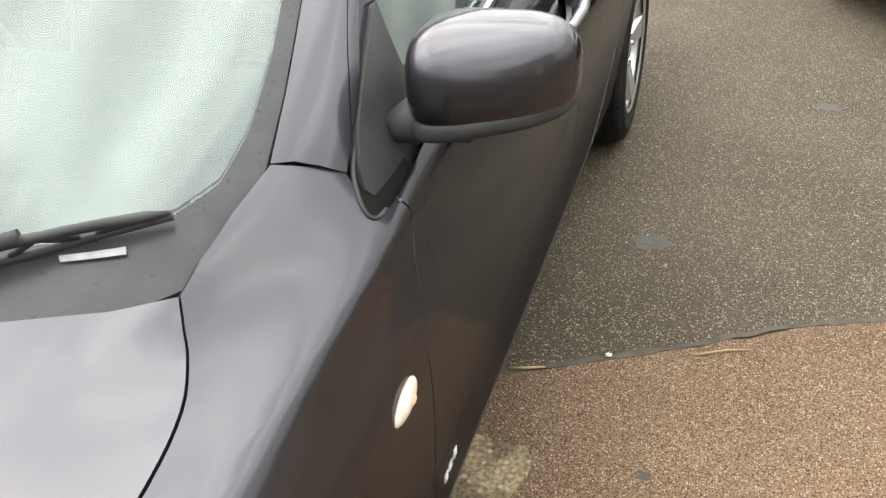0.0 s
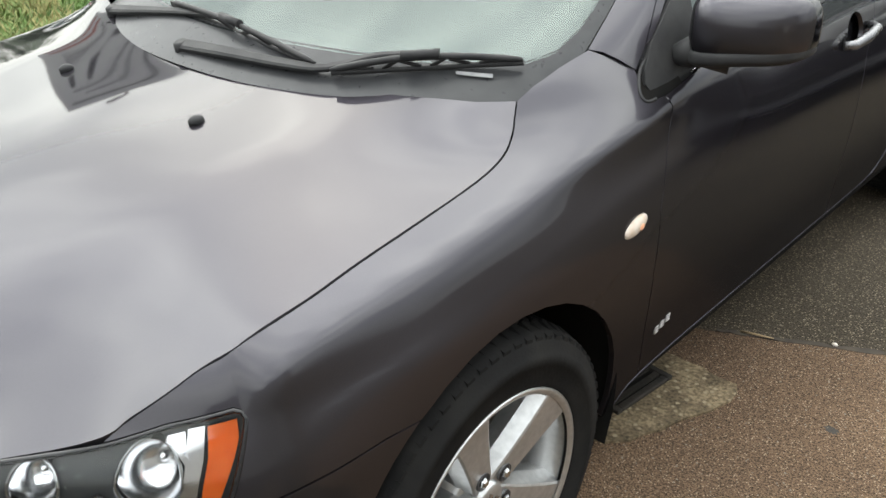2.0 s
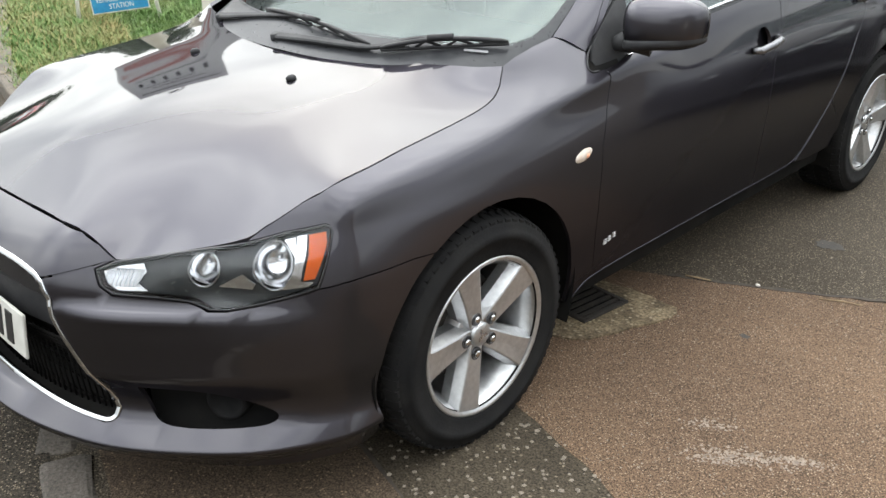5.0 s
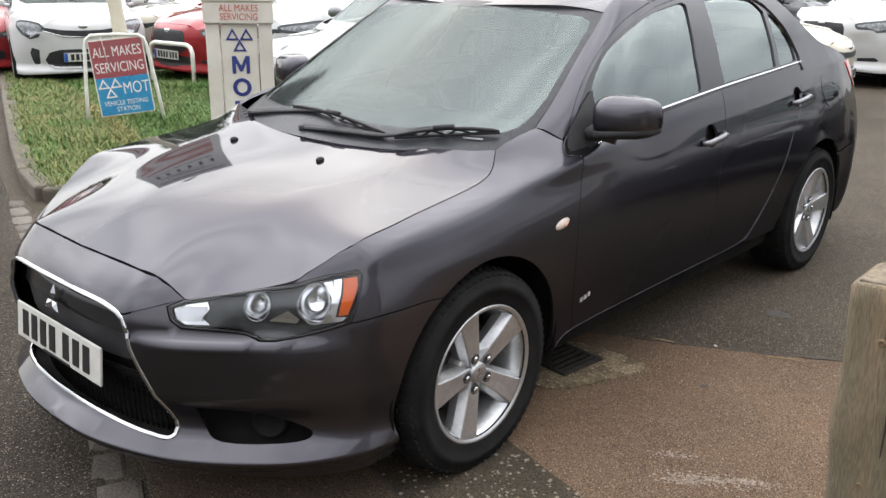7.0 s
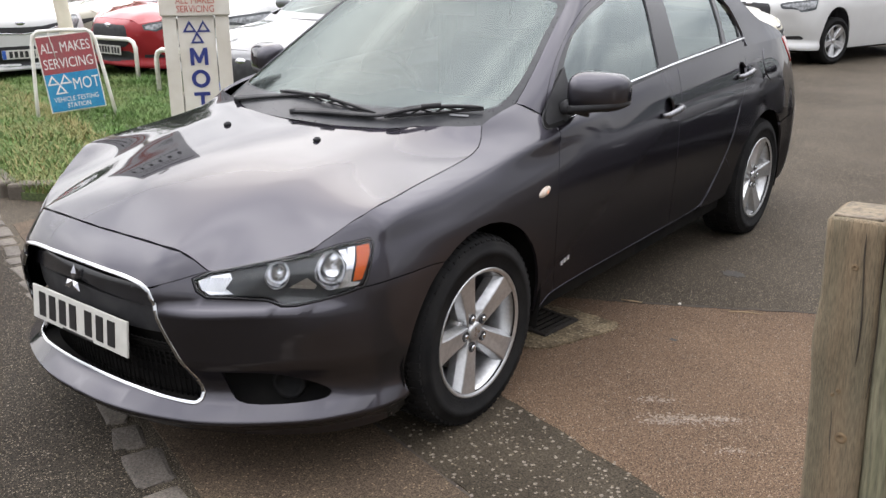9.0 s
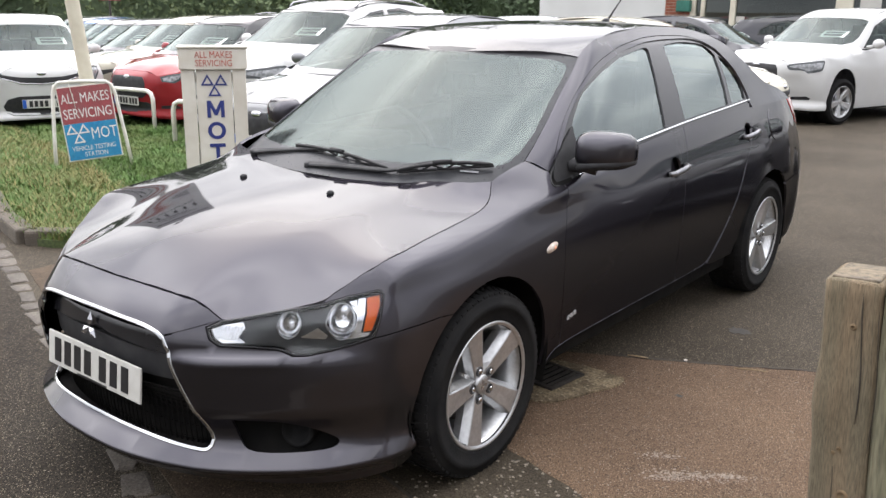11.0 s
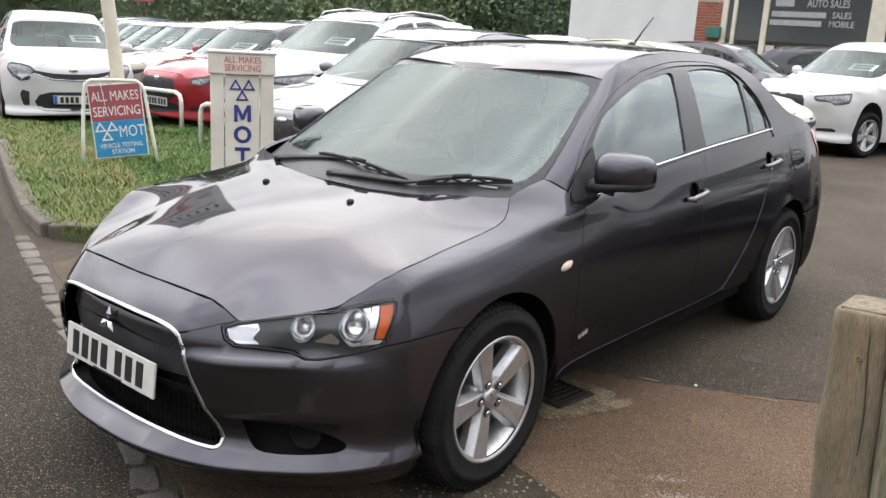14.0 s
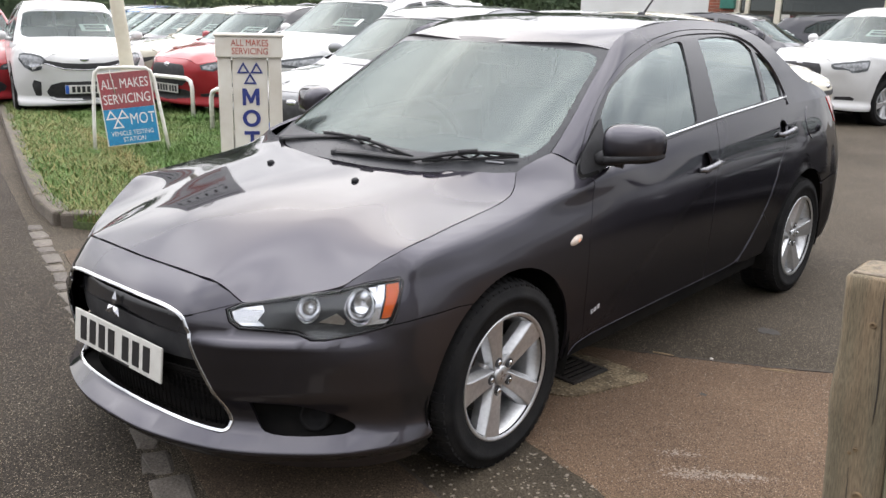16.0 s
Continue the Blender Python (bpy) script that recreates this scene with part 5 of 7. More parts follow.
# from outside, the first spoke points a little behind the top
wheel(19, Matrix.Translation((0.762, -0.016, 0.316)), False)
wheel(-14, Matrix.Translation((0.750, 2.628, 0.318)), False)
wheel(20, Matrix.Translation((-0.765, 0.0, 0.318)), True)
wheel(50, Matrix.Translation((-0.750, 2.628, 0.318)), True)


# ---- ground ----
ASPHALT = material("forecourt_asphalt", (0.043, 0.035, 0.025), (0.063, 0.052, 0.038), 1.1, 0.85, fine=0.95, fine_scale=190, bump=1.0, bump_scale=170, specks=(0.19, 0.157, 0.117), speck_scale=150, speck_at=0.58)
ROADTAR = material("road_asphalt", (0.023, 0.018, 0.0132), (0.035, 0.029, 0.0215), 0.9, 0.85, fine=0.95, fine_scale=190, bump=1.0, bump_scale=170, specks=(0.20, 0.165, 0.12), speck_scale=170, speck_at=0.68)
APRON = material("pink_grit_surface", (0.090, 0.059, 0.038), (0.120, 0.079, 0.050), 1.5, 0.85, fine=0.9, fine_scale=260, bump=1.0, bump_scale=220, specks=(0.30, 0.232, 0.168), speck_scale=190, speck_at=0.74)
COARSE = material("coarse_aggregate", (0.041, 0.033, 0.023), (0.058, 0.047, 0.033), 3.0, 0.85, fine=0.7, fine_scale=180, bump=1.0, bump_scale=150, specks=(0.25, 0.205, 0.15), speck_scale=85, speck_at=0.90)
BAND = material("brown_concrete", (0.065, 0.047, 0.033), (0.086, 0.064, 0.044), 2.4, 0.85, fine=0.7, fine_scale=210, bump=0.8, bump_scale=180, specks=(0.22, 0.165, 0.11), speck_scale=120, speck_at=0.80)
SLAB = material("pebbly_concrete", (0.185, 0.143, 0.090), (0.090, 0.070, 0.045), 14.0, 0.85, fine=0.5, fine_scale=110, bump=1.0, bump_scale=90, specks=(0.27, 0.225, 0.155), speck_scale=62, speck_at=0.55)
KERB = material("weathered_kerb", (0.125, 0.104, 0.080), (0.082, 0.069, 0.054), 5.0, 0.9, fine=0.4, fine_scale=150, bump=0.8, bump_scale=110, pieces=0.12)
for m in (ASPHALT, ROADTAR, APRON, COARSE, BAND, SLAB):
    m.node_tree.nodes["Principled BSDF"].inputs["Specular IOR Level"].default_value = 0.15
SETT = material("worn_stone_sett", (0.119, 0.102, 0.085), (0.076, 0.065, 0.053), 8.0, 0.85, fine=0.45, fine_scale=120, bump=1.0, bump_scale=80, pieces=0.22)
IRON = material("drain_iron", (0.020, 0.018, 0.016), (0.036, 0.030, 0.025), 20, 0.7, 0.4, bump=0.5)
SOIL = material("verge_soil", (0.055, 0.070, 0.026), (0.060, 0.085, 0.026), 2.5, 0.95, fine=0.4, fine_scale=60, bump=0.8, bump_scale=60)
CRACK = material("dirt_filled_crack", (0.035, 0.028, 0.022), (0.06, 0.048, 0.036), 20, 0.95)



def fall(x):
    """The land falls gently away towards the far end of the sales row."""
    return -0.022 * min(max(0.0, -5.0 - x), 13.0)


BREAKS = [-3000, -18, -5, 3000]
solo("ground", raw_mesh("ground", [(x, y, fall(x)) for y in (-3000, 3000) for x in BREAKS], [(i, i + 1, i + 5, i + 4) for i in range(3)]), ASPHALT, "worn grey asphalt forecourt", "ground", kind="structure")


def ragged(pts, step, amount, seed, closed=True):
    """An outline with small uneven steps."""
    rng = random.Random(seed)
    fine = refine(list(pts), step) if closed else refine(list(pts), step)
    return [(x + rng.uniform(-amount, amount), y + rng.uniform(-amount, amount)) for x, y in fine]


def flat_sheet(name, outline, z, mat, label, thick=0.0, kind="structure", category="ground"):
    bm = bmesh.new()
    vs = [bm.verts.new((x, y, z)) for x, y in outline]
    f = bm.faces.new(vs)
    if f.normal.z < 0:
        f.normal_flip()
    r = bmesh.ops.extrude_face_region(bm, geom=[f])
    low = [v for v in r["geom"] if isinstance(v, bmesh.types.BMVert)]
    bmesh.ops.translate(bm, verts=low, vec=(0, 0, thick))
    bmesh.ops.recalc_face_normals(bm, faces=bm.faces)
    bmesh.ops.triangulate(bm, faces=bm.faces)
    for q in BREAKS[1:3]:
        bmesh.ops.bisect_plane(bm, geom=bm.verts[:] + bm.edges[:] + bm.faces[:], plane_co=(q, 0, 0), plane_no=(1, 0, 0))
    for v in bm.verts:
        v.co.z += fall(v.co.x)
    return solo(name, bm, mat, label, category, kind=kind)


def edge_line(x):
    return -0.778 - 0.335 * (x - 0.0)


def crack_line(x):
    return -0.27 - 0.29 * (x - 0.65)


def strip_line(x):
    return 0.165 - 0.30 * (x - 0.86)


def apron_line(x):
    return 1.225 + 0.5 * (x - 0.76)


flat_sheet("road", [(-160, edge_line(-160) - 0.06), (60, edge_line(60) - 0.06), (60, -60), (-160, -60)], -0.001, ROADTAR, "worn brownish road asphalt", 0.004)
flat_sheet("pavement_band", ragged([(-2.6, edge_line(-2.6) + 0.06), (4.2, edge_line(4.2) + 0.06), (4.2, crack_line(4.2) - 0.006), (-2.6, crack_line(-2.6) - 0.006)], 0.12, 0.004, 3), -0.001, BAND, "brown concrete strip beside the road", 0.004)
flat_sheet("pavement_strip", ragged([(-2.6, crack_line(-2.6) + 0.006), (4.2, crack_line(4.2) + 0.006), (4.2, strip_line(4.2)), (-2.6, strip_line(-2.6))], 0.08, 0.005, 5), -0.001, COARSE, "dark coarse aggregate strip", 0.005)
flat_sheet("pavement_apron", ragged([(-0.55, strip_line(-0.55) - 0.014), (4.2, strip_line(4.2) - 0.014), (4.2, apron_line(4.2)), (2.5, apron_line(2.5) + 0.03), (1.65, 1.68), (1.42, 1.575), (1.15, 1.42), (0.89, 1.285), (0.76, 1.225), (0.4, 1.04), (-0.2, 0.75)], 0.07, 0.009, 8), -0.001, APRON, "pinkish brown gritted apron with worn patches", 0.006)
flat_sheet("crack", [(x, crack_line(x) - 0.007 + random.Random(i).uniform(-0.003, 0.003)) for i, x in enumerate(np.arange(-2.6, 4.2, 0.09))] + [(x, crack_line(x) + 0.008 + random.Random(i + 500).uniform(-0.004, 0.004)) for i, x in enumerate(np.arange(4.2, -2.6, -0.09))],
           -0.001, CRACK, "dirt-filled joint in the paving", 0.0035)
RIDGE = [(0.70, 1.20), (0.89, 1.29), (1.15, 1.425), (1.42, 1.58), (1.66, 1.685), (2.1, 1.93), (2.6, 2.18)]
flat_sheet("crack", [(x, y - 0.004 + random.Random(i).uniform(-0.008, 0.004)) for i, (x, y) in enumerate(curve2(RIDGE, 8))] + [(x, y + 0.010 + random.Random(i + 90).uniform(-0.004, 0.010)) for i, (x, y) in enumerate(curve2(RIDGE, 8)[::-1])],
           -0.001, CRACK, "dark broken edge between two surfaces", 0.0075)
flat_sheet("drain_surround", ragged([(0.42, 0.50), (0.60, 0.515), (0.69, 0.54), (0.765, 0.60), (0.81, 0.70), (0.865, 0.84), (0.885, 0.92), (0.86, 0.985), (0.76, 1.0), (0.58, 0.985), (0.40, 0.95)], 0.05, 0.008, 11), -0.001, SLAB, "rough pebbly concrete round a street drain", 0.013)
# drain grate
drain = thing("drain_grate", "dark cast iron drain grate set in rough concrete", "drain", m=pose(0.565, 0.80, 0.012, 0, 0, -6))
bm = bmesh.new()
for a in ((-0.15, 0.15, -0.115, -0.095), (-0.15, 0.15, 0.095, 0.115), (-0.15, -0.13, -0.095, 0.095), (0.13, 0.15, -0.095, 0.095)):
    box(bm, *a, -0.006, 0.010, 0.002, 1)
part("grate_frame", bm, IRON, drain)
# flat plate between the bars, near-black to stand for the pit's shade
part("grate_pit", boxed(-0.13, 0.13, -0.095, 0.095, -0.006, 0.0015), INNER, drain)
for k in range(8):
    part("grate_bar", boxed(-0.122 + 0.0325 * k, -0.106 + 0.0325 * k, -0.095, 0.095, 0.0, 0.008), IRON, drain)
# litter
bm = bmesh.new()
rod(bm, [(0.757, 1.235, 0.010), (0.80, 1.243, 0.013), (0.845, 1.262, 0.010)], [0.003, 0.0035, 0.002], 6)
solo("twig", bm, material("dry_straw", (0.30, 0.22, 0.12), None, 30, 0.8), "dry straw-coloured twig lying on the ground", "twig")
bm = bmesh.new()
rod(bm, [(1.19, 1.40, 0.010), (1.26, 1.437, 0.011), (1.32, 1.455, 0.010)], [0.002, 0.0025, 0.0015], 6)
solo("twig", bm, bpy.data.materials["dry_straw"], "thin dry straw lying along the seam", "twig")
bm = bmesh.new()
bmesh.ops.create_icosphere(bm, subdivisions=2, radius=0.007, matrix=Matrix.Translation((0.987, 1.345, 0.012)) @ Matrix.Diagonal((1.2, 0.8, 0.7, 1)))
solo("pebble", bm, material("pale_stone", (0.7, 0.66, 0.6), None, 40, 0.8), "small pale pebble on the seam", "pebble")
# loose chips and worn paint flakes
rng = random.Random(21)
chips = material("stone_chips", (0.23, 0.195, 0.155), (0.13, 0.11, 0.088), 90, 0.85)
verts, faces = [], []


def flake(x, y, z, r, sides=5, high=0.0015):
    k = len(verts)
    a0 = rng.uniform(0, 6.28)
    for i in range(sides):
        a = a0 + 2 * math.pi * i / sides
        q = r * rng.uniform(0.6, 1.2)
        verts.append((x + q * math.cos(a), y + q * math.sin(a), z))
    verts.append((x, y, z + high))
    faces.extend([(k + i, k + (i + 1) % sides, k + sides) for i in range(sides)])


for _ in range(1500):
    x, y = rng.uniform(0.55, 2.4), rng.uniform(-0.75, 0.35)
    if crack_line(x) < y < strip_line(x):
        flake(x, y, 0.0042, rng.uniform(0.003, 0.0085), 5, 0.003)
for _ in range(1600):
    x, y = rng.uniform(0.6, 2.6), rng.uniform(0.0, 2.0)
    if strip_line(x) < y < apron_line(x):
        flake(x, y, 0.0052, rng.uniform(0.0018, 0.0042), 4, 0.0018)
for _ in range(1800):
    x, y = rng.uniform(0.7, 3.2), rng.uniform(1.2, 5.0)
    if y > apron_line(x) + 0.05:
        flake(x, y, 0.0004, rng.uniform(0.0025, 0.0055), 4, 0.002)
for _ in range(500):
    x, y = rng.uniform(-0.9, 0.6), rng.uniform(-1.6, -0.7)
    if y < edge_line(x) - 0.1:
        flake(x, y, 0.0032, rng.uniform(0.002, 0.005), 4, 0.0015)
solo("stone_chips", raw_mesh("stone_chips", verts, faces), chips, "loose pale stone chips scattered over the paving", "gravel", kind="stuff")
verts, faces = [], []
for (cx, cy, lx, ly, n) in ((1.42, 0.40, 0.16, 0.035, 260), (1.27, 0.455, 0.085, 0.03, 90), (1.36, 0.33, 0.09, 0.025, 90), (1.52, 0.475, 0.09, 0.02, 120), (1.62, 0.30, 0.1, 0.03, 60)):
    for _ in range(n):
        u, w = rng.gauss(0, 0.5), rng.gauss(0, 0.5)
        flake(cx + lx * u * 0.85 - ly * w * 0.5, cy + lx * u * 0.5 + ly * w * 0.85, 0.0053, rng.uniform(0.002, 0.0055), 5, 0.0004)
solo("paint_flakes", raw_mesh("paint_flakes", verts, faces), material("worn_white_paint", (0.24, 0.190, 0.150), (0.13, 0.100, 0.075), 60, 0.8), "worn traces of pale paint on the apron", "paint mark", kind="stuff")
# dark stains
stain = material("oil_stain", (0.026, 0.022, 0.018), (0.04, 0.034, 0.028), 18, 0.7, fine=0.4, fine_scale=200)
for i, (x, y, r) in enumerate(((1.026, 1.90, 0.055), (1.12, 0.98, 0.018), (1.55, 3.0, 0.05))):
    rs = random.Random(i)
    flat_sheet("stain", [(x + r * (0.7 + 0.5 * rs.random()) * math.cos(a), y + r * 0.8 * (0.7 + 0.5 * rs.random()) * math.sin(a)) for a in np.linspace(0, 6.28, 22, endpoint=False)], -0.001, stain, "dark oil spot on the asphalt", 0.0022 if y > 1.5 else 0.0065, category="stain")

# flush stone setts along the road edge
edging = thing("edging_stones", "row of worn flush stone setts along the road edge", "edging", kind="structure")
rng = random.Random(4)
x = -3.35
while x < 1.3:
    ln = rng.uniform(0.14, 0.24)
    for row in (0,):
        bm = bmesh.new()
        hw = rng.uniform(0.045, 0.066)
        box(bm, -ln / 2 + 0.006, ln / 2 - 0.006, -hw, hw, -0.03, 0.005 + rng.uniform(0, 0.004), 0.022, 3)
        for v in bm.verts:
            v.co += Vector((rng.uniform(-1, 1), rng.uniform(-1, 1), 0)) * 0.010
        st = part("sett", bm, SETT, edging)
        st.matrix_basis = pose(x + ln / 2, edge_line(x + ln / 2) - 0.03 + 0.125 * row, 0, rng.uniform(-1, 1), rng.uniform(-1, 1), -18.5 + rng.uniform(-9, 9))
    x += ln

# grass verge with its kerb
KERBLINE = curve2([(-30.0, 10.4), (-18.0, 6.0), (-11.0, 3.35), (-8.09, 2.23), (-5.83, 1.36), (-4.3, 0.78), (-3.45, 0.50), (-3.08, 0.47), (-2.86, 0.62), (-2.75, 1.0), (-2.65, 1.9), (-2.55, 3.4)], 7)
VERGE = KERBLINE + [(-3.0, 3.9), (-5.2, 4.5), (-7.0, 4.9), (-9.2, 5.0), (-9.7, 3.9), (-14, 5.3), (-30, 11.2)]
flat_sheet("verge", VERGE, -0.01, SOIL, "grass verge soil", 0.06, category="verge")
kerb = thing("kerb", "low weathered concrete kerb round the grass verge", "kerb", kind="structure")
run, at, dist = [], 0.0, 0.0
path = [Vector((a, b, 0)) for a, b in KERBLINE]
seg = []
for a, b in zip(path, path[1:]):
    n = max(1, int((b - a).length / 0.05))
    seg += [a.lerp(b, i / n) for i in range(n)]
seg.append(path[-1])
k = 0
while k < len(seg) - 2:
    j, dist = k, 0.0
    turn = 0.6 if seg[k].x > -4 else 0.91
    while j < len(seg) - 1 and dist < turn:
        dist += (seg[j + 1] - seg[j]).length
        j += 1
    a, b = seg[k], seg[j]
    if (b - a).length > 0.1:
        ln = (b - a).length - 0.012
        bm = bmesh.new()
        box(bm, 0, ln, -0.065, 0.065, -0.05, 0.095 + rng.uniform(-0.006, 0.006), 0.018, 2)
        ks = part("kerb_stone", bm, KERB, kerb)
        ks.matrix_basis = Matrix.Translation(a + Vector((0, 0, fall((a.x + b.x) / 2)))) @ pose(0, 0, 0, 0, 0, math.degrees(math.atan2(b.y - a.y, b.x - a.x)))
    k = j

# grass blades
GRASS = material("verge_grass", (0.080, 0.160, 0.032), (0.150, 0.190, 0.058), 2.2, 0.75, fine=0.3, fine_scale=25)
rng = random.Random(33)
verts, faces = [], []
poly = [(p[0], p[1]) for p in VERGE]


def blade(x, y, h, lean, az, w):
    k = len(verts)
    dx, dy = math.cos(az), math.sin(az)
    sx, sy = -dy * w, dx * w
    g = 0.045 + fall(x)
    verts.extend([(x - sx, y - sy, g), (x + sx, y + sy, g), (x + dx * lean * 0.35 + sx * 0.8, y + dy * lean * 0.35 + sy * 0.8, g + h * 0.6), (x + dx * lean * 0.35 - sx * 0.8, y + dy * lean * 0.35 - sy * 0.8, g + h * 0.6), (x + dx * lean, y + dy * lean, g + h)])
    faces.extend([(k, k + 1, k + 2, k + 3), (k + 3, k + 2, k + 4)])


made = 0
while made < 80000:
    u = rng.random() ** 1.6
    x = -2.6 - 12.5 * u
    y = rng.uniform(0.4, 5.6)
    if not inside((x, y), poly):
        continue
    long_tuft = noise.noise((x * 1.3, y * 1.3, 0.0)) > 0.15 or near_edge((x, y), KERBLINE[:60], 0.22)
    near = 1.0 + 0.05 * max(0, -x - 3)
    h = rng.uniform(0.025, 0.055) + (rng.uniform(0.01, 0.05) if long_tuft else 0)
    blade(x, y, h, h * rng.uniform(0.2, 1.1), rng.uniform(0, 6.28), rng.uniform(0.003, 0.0055) * near)
    made += 1
solo("grass", raw_mesh("grass", verts, faces), GRASS, "long uneven green grass with dry straw tufts", "grass", kind="stuff")
verts, faces = [], []
made = 0
while made < 8000:
    x, y = -2.6 - 8.5 * rng.random(), rng.uniform(0.4, 3.2)
    if inside((x, y), poly) and near_edge((x, y), KERBLINE[14:62], 0.45):
        h = rng.uniform(0.04, 0.10)
        blade(x, y, h, h * rng.uniform(0.5, 1.6), rng.uniform(0, 6.28), rng.uniform(0.0025, 0.0045))
        made += 1
solo("dry_grass", raw_mesh("dry_grass", verts, faces), material("dry_grass", (0.26, 0.21, 0.085), (0.17, 0.17, 0.05), 3, 0.8), "straw-coloured dry grass along the kerb", "grass", kind="stuff")


# ---- signs, pole, hoops, timber post ----
WHITEPAINT = material("old_white_paint", (0.70, 0.67, 0.59), (0.60, 0.56, 0.48), 3, 0.5, fine=0.06, fine_scale=14, bump=0.15, bump_scale=30)
FRAMEWHITE = material("white_tube_paint", (0.74, 0.72, 0.67), (0.64, 0.61, 0.54), 9, 0.45, fine=0.08, fine_scale=30)
SIGNRED = material("faded_red_sign", (0.33, 0.065, 0.075), (0.27, 0.085, 0.09), 7, 0.4, fine=0.15)
SIGNBLUE = material("blue_sign", (0.020, 0.21, 0.42), (0.035, 0.26, 0.46), 7, 0.4, fine=0.15)
LETTERWHITE = material("letter_white", (0.76, 0.76, 0.74), (0.66, 0.64, 0.62), 20, 0.5)
NAVY = material("letter_navy", (0.018, 0.030, 0.16), (0.03, 0.045, 0.2), 20, 0.5)
LETTERRED = material("letter_red", (0.48, 0.09, 0.06), (0.40, 0.10, 0.07), 20, 0.5)
CREAM = material("cream_pole_paint", (0.70, 0.65, 0.52), (0.58, 0.53, 0.42), 3, 0.5, fine=0.05, fine_scale=20, bump=0.1, bump_scale=30)


def triangles(name, parent, mat, cx, cz, r, m):
    """Three outlined triangles, two over one."""
    bm = bmesh.new()
    for dx, dz, up in ((-0.5, 0.5, 1), (0.5, 0.5, 1), (0.0, -0.45, 1)):
        c = Vector((cx + dx * r * 1.75, 0, cz + dz * r * 1.5))
        pts = [Vector((math.sin(radians(a)) * 1.0, 0, math.cos(radians(a)) * 1.0)) for a in (0, 120, 240)]
        outer, inner = [c + p * r for p in pts], [c + p * r * 0.56 for p in pts]
        vo = [[bm.verts.new(p + Vector((0, y, 0))) for p in outer] for y in (-0.004, 0.0)]
        vi = [[bm.verts.new(p + Vector((0, y, 0))) for p in inner] for y in (-0.004, 0.0)]
        for k in range(3):
            j = (k + 1) % 3
            bm.faces.new((vo[0][k], vo[0][j], vi[0][j], vi[0][k]))
            bm.faces.new((vo[0][k], vo[1][k], vo[1][j], vo[0][j]))
            bm.faces.new((vi[0][k], vi[0][j], vi[1][j], vi[1][k]))
    bmesh.ops.recalc_face_normals(bm, faces=bm.faces)
    bmesh.ops.transform(bm, verts=bm.verts, matrix=m)
    part(name, bm, mat, parent)


# swinging pavement sign in a white tube frame
stand = thing("pavement_sign", "red and blue pavement sign in a white tubular frame", "sign", m=pose(-5.289, 2.134, 0.0, 0, 0, 60.6))
bm = bmesh.new()
rod(bm, [(-0.305, -0.02, 0.0), (-0.295, 0.0, 0.3), (-0.272, 0.0, 0.72), (-0.255, 0.0, 0.80), (-0.215, 0.0, 0.835), (0.0, 0.0, 0.845), (0.19, 0.0, 0.840), (0.235, 0.0, 0.81), (0.262, 0.0, 0.74), (0.33, 0.0, 0.3), (0.375, -0.02, 0.0)], 0.0165, 10)
part("tube_frame", bm, FRAMEWHITE, stand, "white painted tube frame")
TILT = Matrix.Translation((-0.012, 0.0, 0.815)) @ pose(0, 0, 0, -3, -5.5, 0)
board = part("sign_panel", boxed(-0.238, 0.238, -0.006, 0.006, -0.69, -0.004, 0.005), FRAMEWHITE, stand)
board.matrix_basis = TILT
part("red_half", boxed(-0.228, 0.228, -0.009, -0.005, -0.345, -0.014, 0.002, 1), SIGNRED, board, "faded red upper half")
part("blue_half", boxed(-0.228, 0.228, -0.009, -0.005, -0.680, -0.3455, 0.002, 1), SIGNBLUE, board, "blue lower half")
letters("lettering", "ALL MAKES", 0.128, LETTERWHITE, board, Matrix.Translation((0, -0.0095, -0.120)), 0.0015, 0.0, 0.66)
letters("lettering", "SERVICING", 0.128, LETTERWHITE, board, Matrix.Translation((0, -0.0095, -0.260)), 0.0015, 0.0, 0.68)
triangles("triangle_mark", board, LETTERWHITE, -0.115, -0.455, 0.060, Matrix.Translation((0, -0.009, 0)))
letters("lettering", "MOT", 0.150, LETTERWHITE, board, Matrix.Translation((0.108, -0.0095, -0.455)), 0.0015, 0.0, 0.70)
letters("lettering", "VEHICLE TESTING", 0.060, LETTERWHITE, board, Matrix.Translation((0, -0.0095, -0.578)), 0.0012, 0.0002, 0.80)
letters("lettering", "STATION", 0.060, LETTERWHITE, board, Matrix.Translation((0.01, -0.0095, -0.638)), 0.0012, 0.0002, 0.82)
bm = bmesh.new()
rod(bm, [(-0.118, -0.012, 0.045), (-0.112, -0.016, -0.02), (-0.098, -0.014, -0.20)], 0.0035, 6)
part("hanging_wire", bm, FRAMEWHITE, board)

# white upright box sign
totem = thing("upright_sign", "white painted wooden upright sign with navy lettering", "sign", m=pose(-3.04, 1.895, 0.018, 0, 0, 52.9))
for x0, x1 in ((-0.232, -0.135), (0.135, 0.232)):
    part("side_post", boxed(x0, x1, -0.03, 0.09, 0.0, 1.13, 0.006), WHITEPAINT, totem)
part("centre_board", boxed(-0.128, 0.128, -0.020, 0.03, 0.02, 1.05, 0.005), WHITEPAINT, totem)
part("back_board", boxed(-0.134, 0.134, 0.04, 0.075, 0.0, 0.50, 0.004), WHITEPAINT, totem)
part("header_board", boxed(-0.245, 0.245, -0.050, 0.11, 1.055, 1.205, 0.008), WHITEPAINT, totem, "white header with red lettering")
